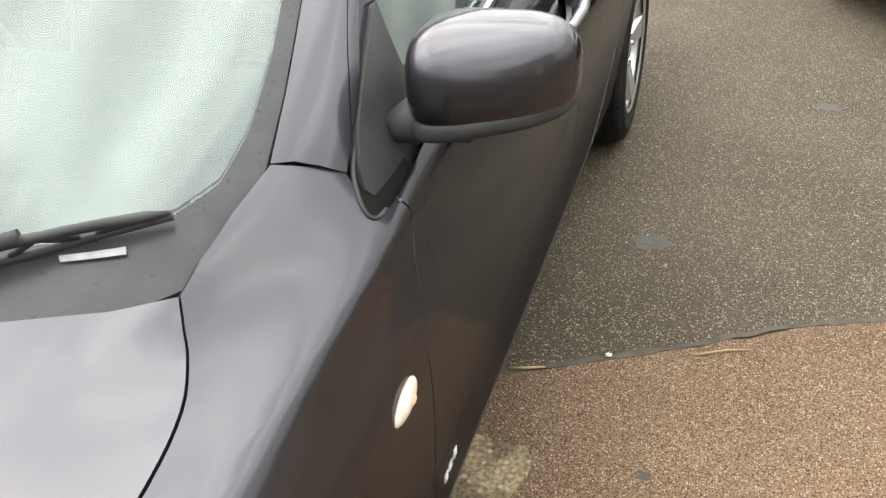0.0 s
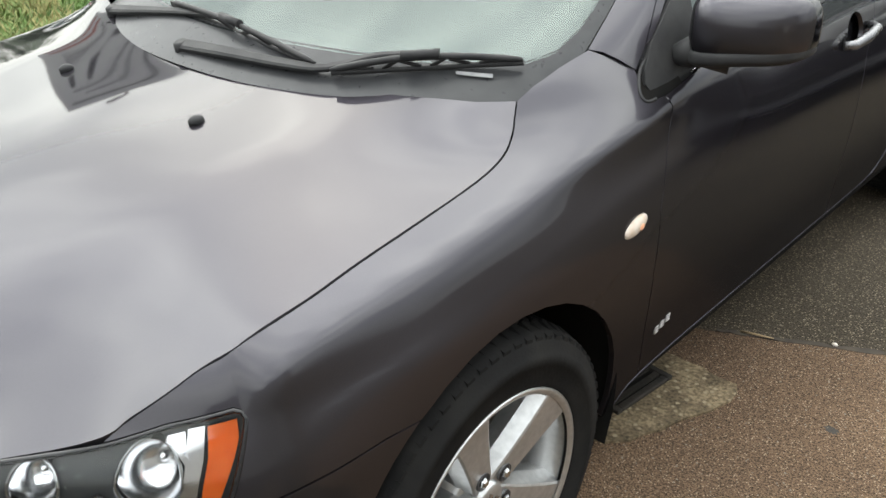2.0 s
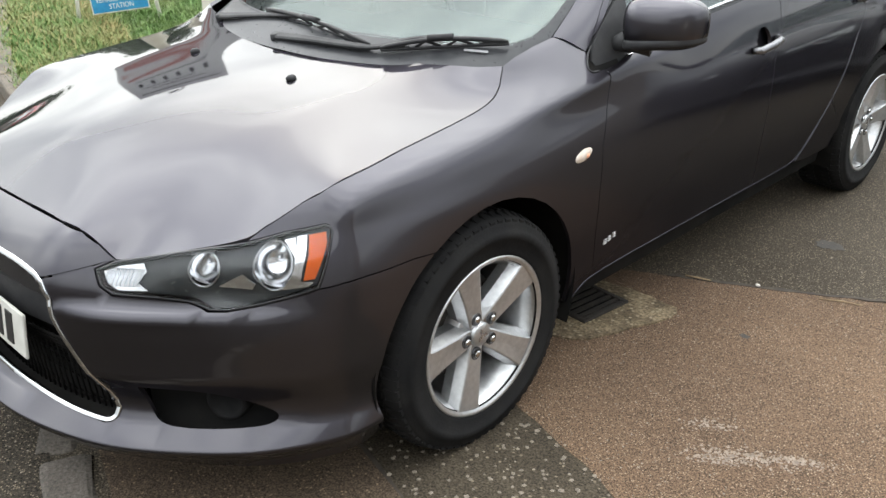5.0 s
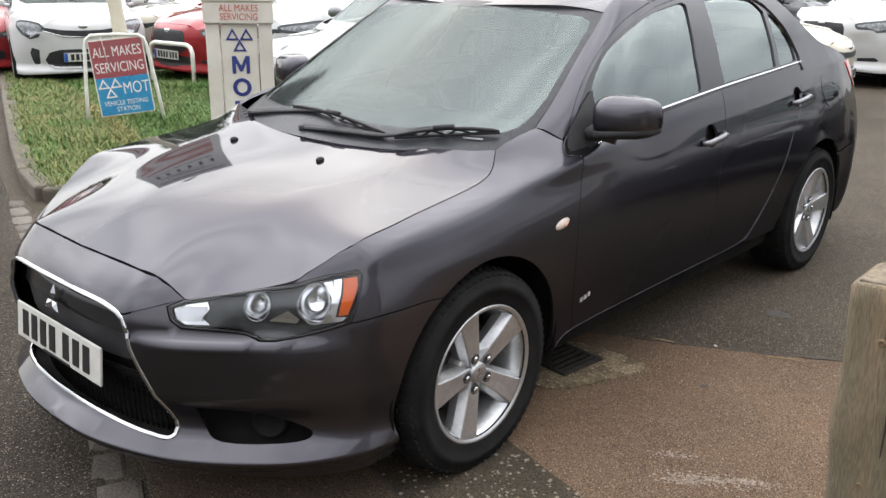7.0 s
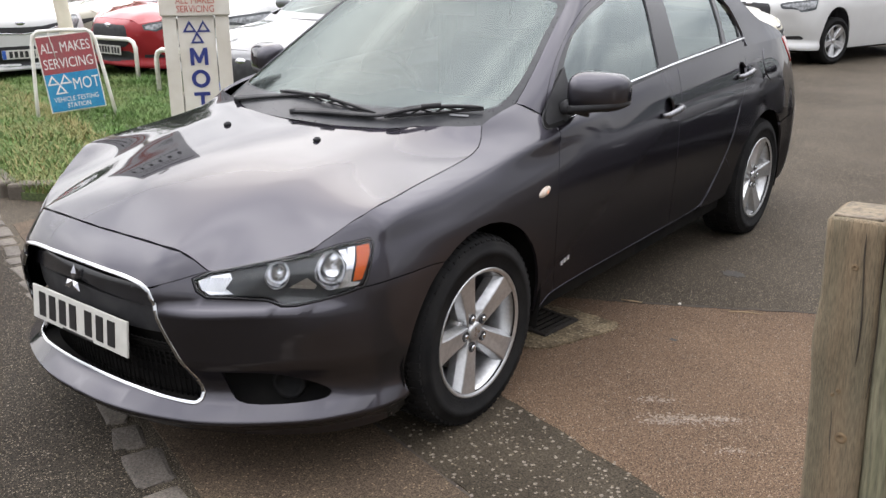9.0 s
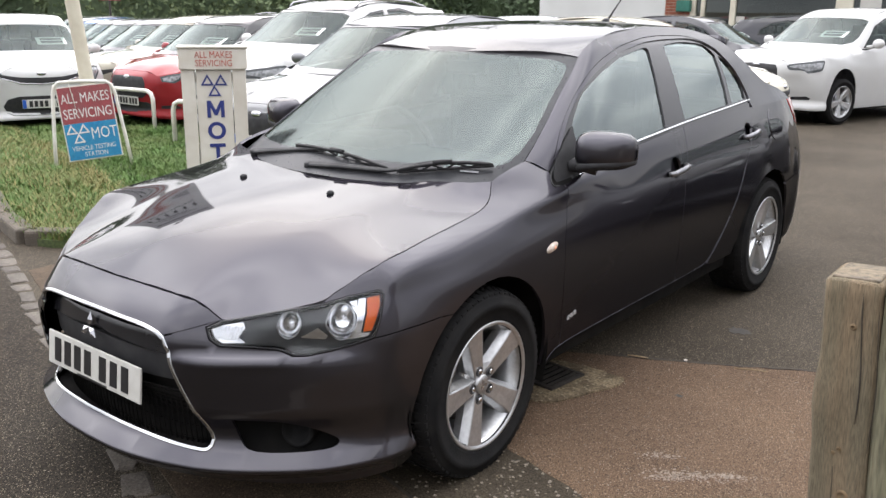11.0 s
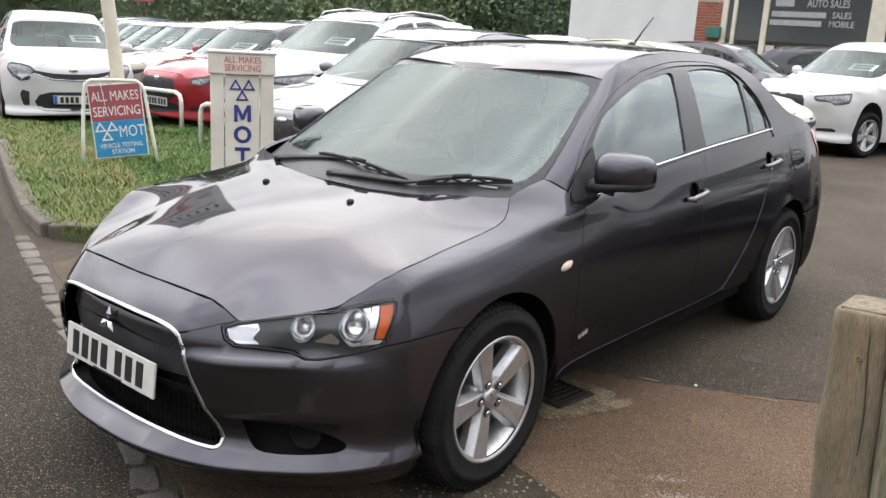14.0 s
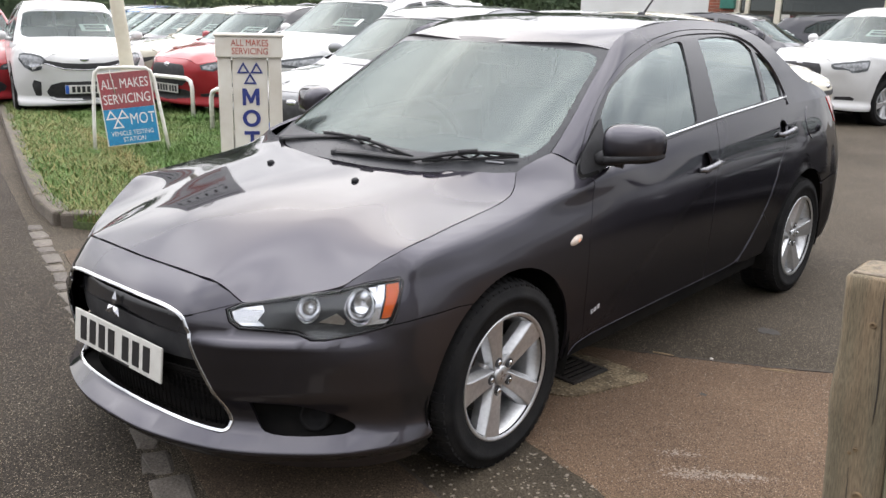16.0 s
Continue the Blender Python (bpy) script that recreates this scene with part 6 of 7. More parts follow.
part("cap_board", boxed(-0.255, 0.255, -0.06, 0.12, 1.2055, 1.226, 0.008), WHITEPAINT, totem)
for zz in (0.12, 0.96):
    part("cross_rail", boxed(-0.134, 0.134, 0.031, 0.039, zz, zz + 0.07), WHITEPAINT, totem)
letters("lettering", "ALL MAKES", 0.068, LETTERRED, totem, Matrix.Translation((0.005, -0.0515, 1.160)), 0.0015, 0.0, 0.80)
letters("lettering", "SERVICING", 0.068, LETTERRED, totem, Matrix.Translation((0.005, -0.0515, 1.100)), 0.0015, 0.0, 0.80)
triangles("triangle_mark", totem, NAVY, 0.0, 0.925, 0.055, Matrix.Translation((0, -0.021, 0)))


def block_letter(outlines, w, h, z):
    """A heavy upright capital cut from board; outlines run from -1 to 1."""
    bm = bmesh.new()
    for poly in outlines:
        vs = [bm.verts.new((x * w / 2, -0.0035, y * h / 2)) for x, y in poly]
        f = bm.faces.new(vs)
        r = bmesh.ops.extrude_face_region(bm, geom=[f])
        bmesh.ops.translate(bm, verts=[v for v in r["geom"] if isinstance(v, bmesh.types.BMVert)], vec=(0, 0.003, 0))
    bmesh.ops.recalc_face_normals(bm, faces=bm.faces)
    bmesh.ops.transform(bm, verts=bm.verts, matrix=Matrix.Translation((0.002, -0.0205, z)))
    part("lettering", bm, NAVY, totem)


block_letter([[(-1, -1), (-1, 1), (-0.55, 1), (0, -0.1), (0.55, 1), (1, 1), (1, -1), (0.58, -1), (0.58, 0.22), (0.17, -0.75), (-0.17, -0.75), (-0.58, 0.22), (-0.58, -1)]], 0.125, 0.125, 0.765)
ring = [(math.cos(a), math.sin(a)) for a in np.linspace(0, 2 * math.pi, 25)]
block_letter([[ring[i], ring[i + 1], (ring[i + 1][0] * 0.56, ring[i + 1][1] * 0.62), (ring[i][0] * 0.56, ring[i][1] * 0.62)] for i in range(24)], 0.132, 0.130, 0.605)
block_letter([[(-1, 1), (1, 1), (1, 0.58), (0.24, 0.58), (0.24, -1), (-0.24, -1), (-0.24, 0.58), (-1, 0.58)]], 0.115, 0.125, 0.445)

# leaning pole with a sales board high up
pole = thing("sign_pole", "cream painted leaning pole carrying a sales board", "sign pole", m=pose(-5.70, 2.40, 0.0, 0, 0, 60))
bm = bmesh.new()
rod(bm, [(0.06, 0, -0.05), (0.0, 0, 0.85), (-0.085, 0, 1.8), (-0.17, 0, 3.62)], [0.070, 0.066, 0.064, 0.062], 16)
part("post", bm, CREAM, pole)
sb = part("sales_board", boxed(-0.76, 0.44, -0.10, -0.07, 2.12, 3.62, 0.008), material("sales_board_grey", (0.80, 0.80, 0.80), (0.72, 0.72, 0.73), 5, 0.5), pole, "pale sales board with red and dark bars of writing")
for z0, z1, x0, x1, mt in ((2.20, 2.25, -0.70, 0.38, LETTERRED), (2.36, 2.43, -0.66, 0.34, LETTERRED), (2.57, 2.60, -0.6, 0.28, PLATEBLACK), (3.02, 3.05, -0.6, 0.1, PLATEBLACK), (3.16, 3.19, -0.5, 0.2, PLATEBLACK), (3.38, 3.43, -0.68, 0.36, PLATEBLACK)):
    part("writing_bar", boxed(x0, x1, -0.104, -0.099, z0, z1), mt, sb)
for k in range(6):
    part("writing_bar", boxed(-0.60 + 0.165 * k, -0.55 + 0.165 * k, -0.104, -0.099, 2.72, 2.92), PLATEBLACK, sb)
bm = bmesh.new()
rod(bm, [(-0.16, -0.09, 3.60), (-0.16, -0.09, 3.70), (-0.31, -0.12, 3.74), (-0.37, -0.14, 3.72)], [0.02, 0.025, 0.05, 0.035], 8)
part("board_lamp", bm, IRON, pole)

# low white hoop guards in the grass


def hoop(m, w, h):
    hp = thing("hoop_guard", "low white tubular hoop guard in the grass", "barrier", "hoop guards", m=m)
    bm = bmesh.new()
    rod(bm, [(-w / 2, 0, -0.05), (-w / 2, 0, h - 0.10), (-w / 2 + 0.03, 0, h - 0.03), (-w / 2 + 0.10, 0, h), (w / 2 - 0.10, 0, h), (w / 2 - 0.03, 0, h - 0.03), (w / 2, 0, h - 0.10), (w / 2, 0, -0.05)], 0.027, 12)
    part("hoop", bm, FRAMEWHITE, hp)
    return hp


first_hoop = hoop(pose(-7.75, 4.15, -0.06, 0, 0, 8), 0.80, 0.55)
copy_thing(first_hoop, pose(-5.80, 3.75, -0.06, 0, 0, 8))

# timber gate post with rails
TIMBER = material("weathered_timber", (0.190, 0.140, 0.086), (0.135, 0.112, 0.072), 2.6, 0.85, fine=0.32, fine_scale=55, bump=0.8, bump_scale=40, stretch=(9, 9, 0.8))
TIMBERGREEN = material("algae_green_timber", (0.135, 0.130, 0.080), (0.190, 0.175, 0.115), 4.0, 0.85, fine=0.35, fine_scale=24, bump=0.7, bump_scale=40, stretch=(8, 8, 0.7))
TIMBERDARK = material("damp_timber", (0.105, 0.085, 0.060), (0.16, 0.125, 0.08), 14, 0.85, fine=0.4, bump=0.6)
KNOT = material("timber_knot", (0.20, 0.135, 0.070), (0.13, 0.088, 0.048), 40, 0.8, fine=0.4)
post = thing("timber_post", "weathered square timber gate post with knots and cracks", "post", m=pose(2.110, -0.385, -0.025, 0, -2.4, 0))
rng = random.Random(9)
hw = 0.074


def rough_upright(x0, x1, y0, y1, high, arch, seed):
    """A sawn upright with worn corners, an uneven skin and a top that rises by arch in the middle."""
    bm = bmesh.new()
    ring0 = []
    nx, ny, c = 8, 8, 0.008
    for a, b, n in (((x0 + c, y0), (x1 - c, y0), nx), ((x1, y0 + c), (x1, y1 - c), ny), ((x1 - c, y1), (x0 + c, y1), nx), ((x0, y1 - c), (x0, y0 + c), ny)):
        ring0 += [(a[0] + (b[0] - a[0]) * i / n, a[1] + (b[1] - a[1]) * i / n) for i in range(n + 1)]
    rings = []
    mx, my = (x0 + x1) / 2, (y0 + y1) / 2
    levels = [high * i / 34 for i in range(34)] + [high - 0.006, high]
    for z in levels:
        ring = []
        for x, y in ring0:
            k = 1.0 + 0.05 * (1 - z / high) + 0.045 * noise.noise((x * 14 + seed, y * 14, z * 5)) + 0.02 * noise.noise((x * 60 + seed, y * 60, z * 3))
            if x < mx and abs(z - 0.80) < 0.08:
                k += 0.10 * math.cos((z - 0.80) / 0.08 * 1.57) * (1 if arch < 0.005 else 0)
            if z > high - 0.003:
                k *= 0.93
            up = arch * (1 - ((x - mx) / (x1 - mx)) ** 2) * (z / high) ** 8 + (0.004 * noise.noise((x * 40, y * 40, seed)) if z > high - 0.01 else 0)
            ring.append(bm.verts.new((mx + (x - mx) * k, my + (y - my) * k, z + up)))
        rings.append(ring)
    n = len(ring0)
    for a, b in zip(rings, rings[1:]):
        for k in range(n):
            bm.faces.new((a[k], a[(k + 1) % n], b[(k + 1) % n], b[k])).smooth = True
    bm.faces.new(rings[-1])
    return bm


part("post_body", rough_upright(-0.080, 0.027, -0.079, 0.062, 1.052, 0.002, 3), TIMBER, post, "brown sawn post with a knotty edge")
part("side_board", rough_upright(0.029, 0.082, -0.074, 0.050, 1.048, 0.012, 8), TIMBERGREEN, post, "greenish board with a rounded top fixed to the post")
part("worn_top", boxed(-0.070, 0.018, -0.069, 0.052, 1.046, 1.0565, 0.004), TIMBERDARK, post, "dark damp end grain")
for (x, z, r) in ((-0.012, 0.60, 0.013), (-0.026, 0.70, 0.005), (-0.036, 0.69, 0.004), (0.004, 0.405, 0.014), (-0.02, 0.96, 0.007), (0.02, 0.45, 0.006)):
    bm = bmesh.new()
    lathe(bm, [(r, 0.0), (r * 0.85, 0.003), (r * 0.5, 0.0035), (r * 0.3, 0.001), (0.0005, 0.001)], 16)
    bmesh.ops.transform(bm, verts=bm.verts, matrix=Matrix.Translation((x, -hw * 1.075, z)) @ pose(0, 0, 0, 0, 0, -90))
    part("knot", bm, KNOT, post)
for (x, z0, z1, w) in ((-0.002, 0.76, 1.03, 0.0016), (-0.030, 0.05, 0.66, 0.0014), (0.028, 0.70, 1.0, 0.001)):
    bm = bmesh.new()
    pts = [(x + 0.004 * math.sin(zz * 17), -hw * 1.085, zz) for zz in np.linspace(z0, z1, 10)]
    rod(bm, pts, [0.0004] + [w] * 8 + [0.0004], 5)
    part("drying_crack", bm, CRACK, post)
fence = thing("timber_fence", "low weathered timber fence running on from the post", "fence")
for z0, z1 in ((0.34, 0.52), (0.74, 0.93)):
    bm = boxed(2.17, 5.6, -0.375, -0.335, z0, z1, 0.006)
    part("rail", bm, TIMBER, fence)
part("second_post", boxed(5.6, 5.74, -0.43, -0.29, 0, 1.05, 0.02), TIMBER, fence)
part("white_notice", boxed(2.30, 2.75, -0.32, -0.30, 0.72, 0.98, 0.004), FRAMEWHITE, fence, "plain white notice board")

# distant triangular road sign
warning = thing("warning_sign", "distant red and white triangular road warning sign", "road sign", m=pose(-24.9, 14.4, fall(-24.9) - 0.1, 0, 0, 58))
bm = bmesh.new()
rod(bm, [(0, 0, 0), (0, 0, 2.55)], 0.038, 10)
part("post", bm, IRON, warning)
for nm, r, y, mt in (("red_border", 0.40, -0.045, SIGNRED), ("white_face", 0.27, -0.052, LETTERWHITE)):
    bm = bmesh.new()
    vs = [bm.verts.new((r * math.sin(radians(a)), y, 2.25 + r * math.cos(radians(a)))) for a in (0, 120, 240)]
    f = bm.faces.new(vs)
    e = bmesh.ops.extrude_face_region(bm, geom=[f])
    bmesh.ops.translate(bm, verts=[v for v in e["geom"] if isinstance(v, bmesh.types.BMVert)], vec=(0, 0.006, 0))
    bmesh.ops.recalc_face_normals(bm, faces=bm.faces)
    part(nm, bm, mt, warning)


# ---- parked cars of the sales row ----
LAMPGREY = material("pale_lamp", (0.30, 0.31, 0.32), (0.13, 0.135, 0.14), 30, 0.12, 0.3, coat=1.0)
CARGLASS = glass("parked_car_glass", (0.40, 0.47, 0.44), ior=1.5, sheen=(0.7, 0.78, 0.76))
PRICE = material("price_card", (0.70, 0.76, 0.72), (0.62, 0.68, 0.64), 12, 0.6)
YELLOWPLATE = material("plate_blue_band", (0.02, 0.10, 0.45), None, 20, 0.4)
BODY_LINE = ([(-1.5, 0.22), (-1.1, 0.21), (-0.7, 0.19), (-0.42, 0.19)] + arc(0.0, 0.315, 0.36, 200, -20, 14) + [(1.2, 0.2)] + arc(2.61, 0.32, 0.365, 199, -19, 14) + [(3.3, 0.24), (3.95, 0.28), (3.95, 1.04), (3.2, 1.04), (2.4, 1.04), (1.575, 1.022), (1.1, 0.986), (0.6, 0.94), (0.49, 0.93), (0.41, 1.0), (0.32, 0.985), (0.25, 0.968)]
             + SEAM[::-1] + [(-1.06, 0.691), (-1.2, 0.718), (-1.5, 0.722)])
ROOFLINE = [(0.0, 0.80), (0.185, 0.813), (0.4, 0.86), (0.583, 0.945), (0.590, 0.97), (0.578, 1.07), (0.556, 1.31), (0.532, 1.56), (0.525, 1.9), (0.538, 2.19), (0.56, 2.42), (0.50, 2.75), (0.0, 2.85)]
PILLARLINE = [(-0.7, 0.93), (-0.3, 0.928), (-0.05, 0.935), (0.03, 1.0), (0.179, 0.95), (0.311, 0.95), (0.955, 0.985), (1.571, 1.02), (2.4, 1.04), (3.0, 1.04), (3.35, 1.04), (3.8, 1.04), (3.8, 1.36), (3.0, 1.37), (2.4, 1.40), (1.6, 1.447), (0.741, 1.425), (0.268, 1.385), (0.131, 1.346), (-0.2, 1.357), (-0.7, 1.372)]
SCREENHOLE = [(-0.7, 0.975), (-0.16, 0.978), (-0.03, 1.02), (0.02, 1.10), (0.05, 1.30), (-0.2, 1.33), (-0.7, 1.345)]
SIDE1 = [(0.273, 0.985), (0.357, 1.14), (0.379, 1.225), (0.762, 1.313), (1.423, 1.345), (1.451, 1.2), (1.395, 1.04), (0.935, 1.012)]
SIDE2 = [(1.60, 1.345), (1.9, 1.365), (2.2, 1.30), (2.42, 1.18), (2.44, 1.09), (1.552, 1.045)]
TAILHOLE = [(3.3, 1.09), (3.78, 1.09), (3.78, 1.31), (3.2, 1.31)]
LAMP = LAMP_TOP + LAMP_LOW
ROUNDLAMP = [(-0.96, 0.655), (-0.86, 0.685), (-0.74, 0.705), (-0.66, 0.715), (-0.64, 0.69), (-0.70, 0.62), (-0.80, 0.575), (-0.92, 0.585)]
BIGLAMP = [(-1.03, 0.625), (-0.95, 0.685), (-0.80, 0.722), (-0.66, 0.735), (-0.585, 0.725), (-0.60, 0.66), (-0.70, 0.57), (-0.82, 0.535), (-0.94, 0.55)]
KIT = {}


def kit():
    """The sheets that all parked cars share before each is sized."""
    if KIT:
        return KIT
    flat = dict(gap=0, thick=0.01)
    KIT["body"] = panel("body", tub, BODY_LINE, 0.07, both=True, **flat)
    KIT["bonnet"] = panel("bonnet", bonnet_at, HALF, 0.07, both=True, gap=0.002, thick=0.01)
    KIT["roof"] = panel("roof", roof_at, ROOFLINE, 0.09, both=True, lift=0.003, **flat)
    KIT["pillar_frame"] = panel("pillar_frame", house, PILLARLINE + SCREENHOLE[::-1], 0.06, holes=[SIDE1, SIDE2, TAILHOLE], both=True, **flat)
    KIT["windscreen"] = panel("windscreen", house, SCREENHOLE, 0.08, both=True, gap=-0.004, thick=0.004, lift=-0.006)
    KIT["side_window"] = [panel("side_window", house, w, 0.09, gap=-0.004, thick=0.004, lift=-0.006, mirror=mr) for w in (SIDE1, SIDE2) for mr in (False, True)]
    KIT["window_trim"] = [panel("window_trim", house, [(y + 0.0, z) for y, z in shrink(w, -0.022)], 0.06, gap=0, thick=0, lift=0.004, mirror=mr, holes=[w]) for w in (SIDE1, SIDE2) for mr in (False, True)]
    KIT["rear_window"] = panel("rear_window", lambda a, b: house(-a, b), [(-y, z) for y, z in TAILHOLE], 0.09, both=True, gap=-0.004, thick=0.004, lift=-0.006)
    for nm, ln in (("sharp", LAMP), ("round", ROUNDLAMP), ("big", BIGLAMP)):
        KIT["headlamp_" + nm] = [panel("headlamp", tub, ln, 0.04, gap=0.001, thick=0.006, lift=0.005, mirror=mr) for mr in (False, True)]
        KIT["reflector_" + nm] = [panel("reflector", tub, shrink(ln, 0.026), 0.04, gap=0, thick=0.0, lift=0.008, mirror=mr) for mr in (False, True)]
    KIT["tail_lamp"] = [panel("tail_lamp", tub, [(3.085, 1.02), (3.42, 1.02), (3.44, 0.82), (3.25, 0.78), (3.145, 0.85)], 0.06, gap=0, lift=0.004, mirror=mr) for mr in (False, True)]
    KIT["grille_slim"] = panel("grille", tub, [(-1.5, 0.602), (-1.25, 0.606), (-1.08, 0.625), (-0.99, 0.632), (-0.98, 0.60), (-1.1, 0.585), (-1.25, 0.558), (-1.5, 0.552)], 0.05, both=True, lift=0.005, gap=0, thick=0.006)
    KIT["mouth_wide"] = panel("lower_grille", tub, [(-1.5, 0.465), (-1.2, 0.462), (-1.06, 0.44), (-0.99, 0.38), (-1.03, 0.30), (-1.12, 0.272), (-1.5, 0.268)], 0.05, both=True, lift=0.005, gap=0, thick=0.006)
    KIT["grille_deep"] = panel("grille", tub, [(-1.5, 0.66), (-1.2, 0.65), (-1.16, 0.61), (-1.13, 0.48), (-1.2, 0.44), (-1.5, 0.43)], 0.05, both=True, lift=0.005, gap=0, thick=0.006)
    KIT["mouth_low"] = panel("lower_grille", tub, [(-1.5, 0.40), (-1.15, 0.40), (-1.05, 0.36), (-1.08, 0.27), (-1.5, 0.262)], 0.05, both=True, lift=0.005, gap=0, thick=0.006)
    KIT["fog_slot"] = [panel("fog_slot", tub, [(-0.93, 0.46), (-0.83, 0.475), (-0.80, 0.44), (-0.82, 0.33), (-0.88, 0.30), (-0.91, 0.34)], 0.04, gap=0, thick=0.006, lift=0.005, mirror=mr) for mr in (False, True)]
    KIT["fog_flat"] = [panel("fog_slot", tub, [(-0.94, 0.36), (-0.74, 0.37), (-0.68, 0.345), (-0.72, 0.30), (-0.90, 0.285), (-0.95, 0.31)], 0.04, gap=0, thick=0.006, lift=0.005, mirror=mr) for mr in (False, True)]
    bm = bmesh.new()
    bmesh.ops.create_uvsphere(bm, u_segments=16, v_segments=10, radius=1.0, matrix=Matrix.Translation((0.93, 0.64, 1.02)) @ Matrix.Diagonal((0.088, 0.065, 0.062, 1)))
    for fc in bm.faces:
        fc.smooth = True
    rod(bm, [(0.78, 0.60, 0.97), (0.87, 0.62, 0.985)], 0.025, 8)
    me = bpy.data.meshes.new("door_mirror")
    bm.to_mesh(me)
    bm.free()
    KIT["door_mirror"] = [me, me.copy()]
    KIT["door_mirror"][1].transform(Matrix.Diagonal((-1, 1, 1, 1)))
    KIT["door_mirror"][1].flip_normals()
    bm = bmesh.new()
    box(bm, -0.66, 0.66, 0.30, 3.2, 0.25, 0.80, 0.05)
    for sx in (-0.36, 0.36):
        for y0, z1 in ((1.25, 1.12), (2.2, 1.08)):
            box(bm, sx - 0.24, sx + 0.24, y0, y0 + 0.14, 0.6, z1, 0.05)
            box(bm, sx - 0.12, sx + 0.12, y0 + 0.04, y0 + 0.12, z1, z1 + 0.16, 0.03)
    me = bpy.data.meshes.new("cabin")
    bm.to_mesh(me)
    bm.free()
    KIT["cabin"] = me
    return KIT


def parked_car(label, color, size, place, heading, lamps="sharp", grille="slim", mouth="wide", fog="slot", metal=0.0, roof=None, price=True, plate=True, chrome_lip=False, rails=False, group="sales row cars", nose=0.0, short=0.0):
    """A parked car facing its own -y: size is length, width, height against the shared sheets."""
    k = kit()
    cx = thing("parked_car", label, "car", group, m=pose(place[0], place[1], fall(place[0]), 0, 0, heading))
    sx, sy, sz = size[1] / 1.74, size[0] / 4.58, size[2] / 1.468
    S = Matrix.Diagonal((sx, sy, sz, 1)) @ Matrix.Translation((0, -1.33, 0))
    paint = car_paint("parked_paint", color, metal, 0.4, 0.4)
    paint.node_tree.nodes["Principled BSDF"].inputs["Coat Weight"].default_value = 0.3
    roof_paint = car_paint("roof_paint", roof, 0.0, 0.3, 0.4) if roof else paint

    def add(name, me, mat, parent=None, lab=""):
        c = me.copy()
        if nose or short:
            # a taller, blunter nose and a shorter bonnet
            for v in c.vertices:
                ahead = min(1.0, max(0.0, (0.55 - v.co.y) / 1.3))
                high = min(1.0, max(0.0, (v.co.z - 0.36) / 0.28))
                v.co.z += nose * ahead * high * high * (3 - 2 * high)
                v.co.y += short * min(1.0, max(0.0, (1.2 - v.co.y) / 1.6)) * (1.0 if v.co.z < 0.85 or v.co.y < 0.2 else 0.6)
        c.transform(S)
        c.materials.clear()
        return part(name, c, mat, parent or cx, lab)

    body = add("body", k["body"], paint)
    add("bonnet", k["bonnet"], paint)
    add("roof", k["roof"], roof_paint)
    add("pillar_frame", k["pillar_frame"], roof_paint if roof and not rails else paint)
    add("windscreen", k["windscreen"], CARGLASS).visible_shadow = False
    for w in k["side_window"]:
        add("side_window", w, CARGLASS).visible_shadow = False
    for w in k["window_trim"]:
        add("window_trim", w, GLOSSBLACK)
    add("rear_window", k["rear_window"], CARGLASS).visible_shadow = False
    for a, b in zip(k["headlamp_" + lamps], k["reflector_" + lamps]):
        h = add("headlamp", a, LAMPDARK)
        add("reflector", b, LAMPGREY, h)
    for a in k["tail_lamp"]:
        add("tail_lamp", a, REDLENS)
    add("grille", k["grille_" + grille], TRIM)
    low = add("lower_grille", k["mouth_" + mouth], TRIM)
    if fog:
        for a in k["fog_" + fog]:
            add("fog_slot", a, TRIM)
    for a in k["door_mirror"]:
        add("door_mirror", a, paint)
    add("cabin", k["cabin"], SEAT)
    front = tub(-1.5, 0.41).y
    if chrome_lip:
        for line, rr in (([(-1.5, 0.262), (-1.3, 0.262), (-1.12, 0.266), (-1.03, 0.295)], 0.007), ([(-1.5, 0.550), (-1.25, 0.556), (-1.1, 0.583), (-0.99, 0.60)], 0.006)):
            bm = bmesh.new()
            for mr in (False, True):
                tube_on(bm, tub, line, rr, 0.010, 6, mr)
            me = bpy.data.meshes.new("chrome_trim")
            bm.to_mesh(me)
            bm.free()
            add("chrome_trim", me, CHROME)
    bm = bmesh.new()
    bmesh.ops.create_uvsphere(bm, u_segments=14, v_segments=8, radius=1.0, matrix=Matrix.Translation((0, front + 0.02, 0.645)) @ Matrix.Diagonal((0.06, 0.03, 0.028, 1)))
    me = bpy.data.meshes.new("nose_badge")
    bm.to_mesh(me)
    bm.free()
    add("nose_badge", me, SILVER)
    if plate:
        p = part("number_plate", boxed(-0.26, 0.26, -0.006, 0.006, -0.055, 0.055, 0.003), PLATEWHITE, cx)
        p.matrix_basis = Matrix.Translation((0, (front - 0.018 - 1.33) * sy, 0.41 * sz))
        part("plate_band", boxed(-0.258, -0.215, -0.008, -0.005, -0.052, 0.052), YELLOWPLATE, p)
        for x0 in (-0.16, -0.10, -0.04, 0.02, 0.10, 0.16, 0.22):
            part("plate_bar", boxed(x0 - 0.02, x0 + 0.02, -0.0085, -0.005, -0.038, 0.038), PLATEBLACK, p)
    if price:
        q = house(-0.42, 1.12)
        card = part("price_card", boxed(-0.19, 0.19, -0.003, 0.003, -0.09, 0.09), PRICE, cx, "pale price card behind the windscreen")
        card.matrix_basis = Matrix.Translation((q.x * sx, (q.y - 1.33) * sy + 0.05, q.z * sz + 0.01)) @ pose(0, 0, 0, -62, 0, 6)
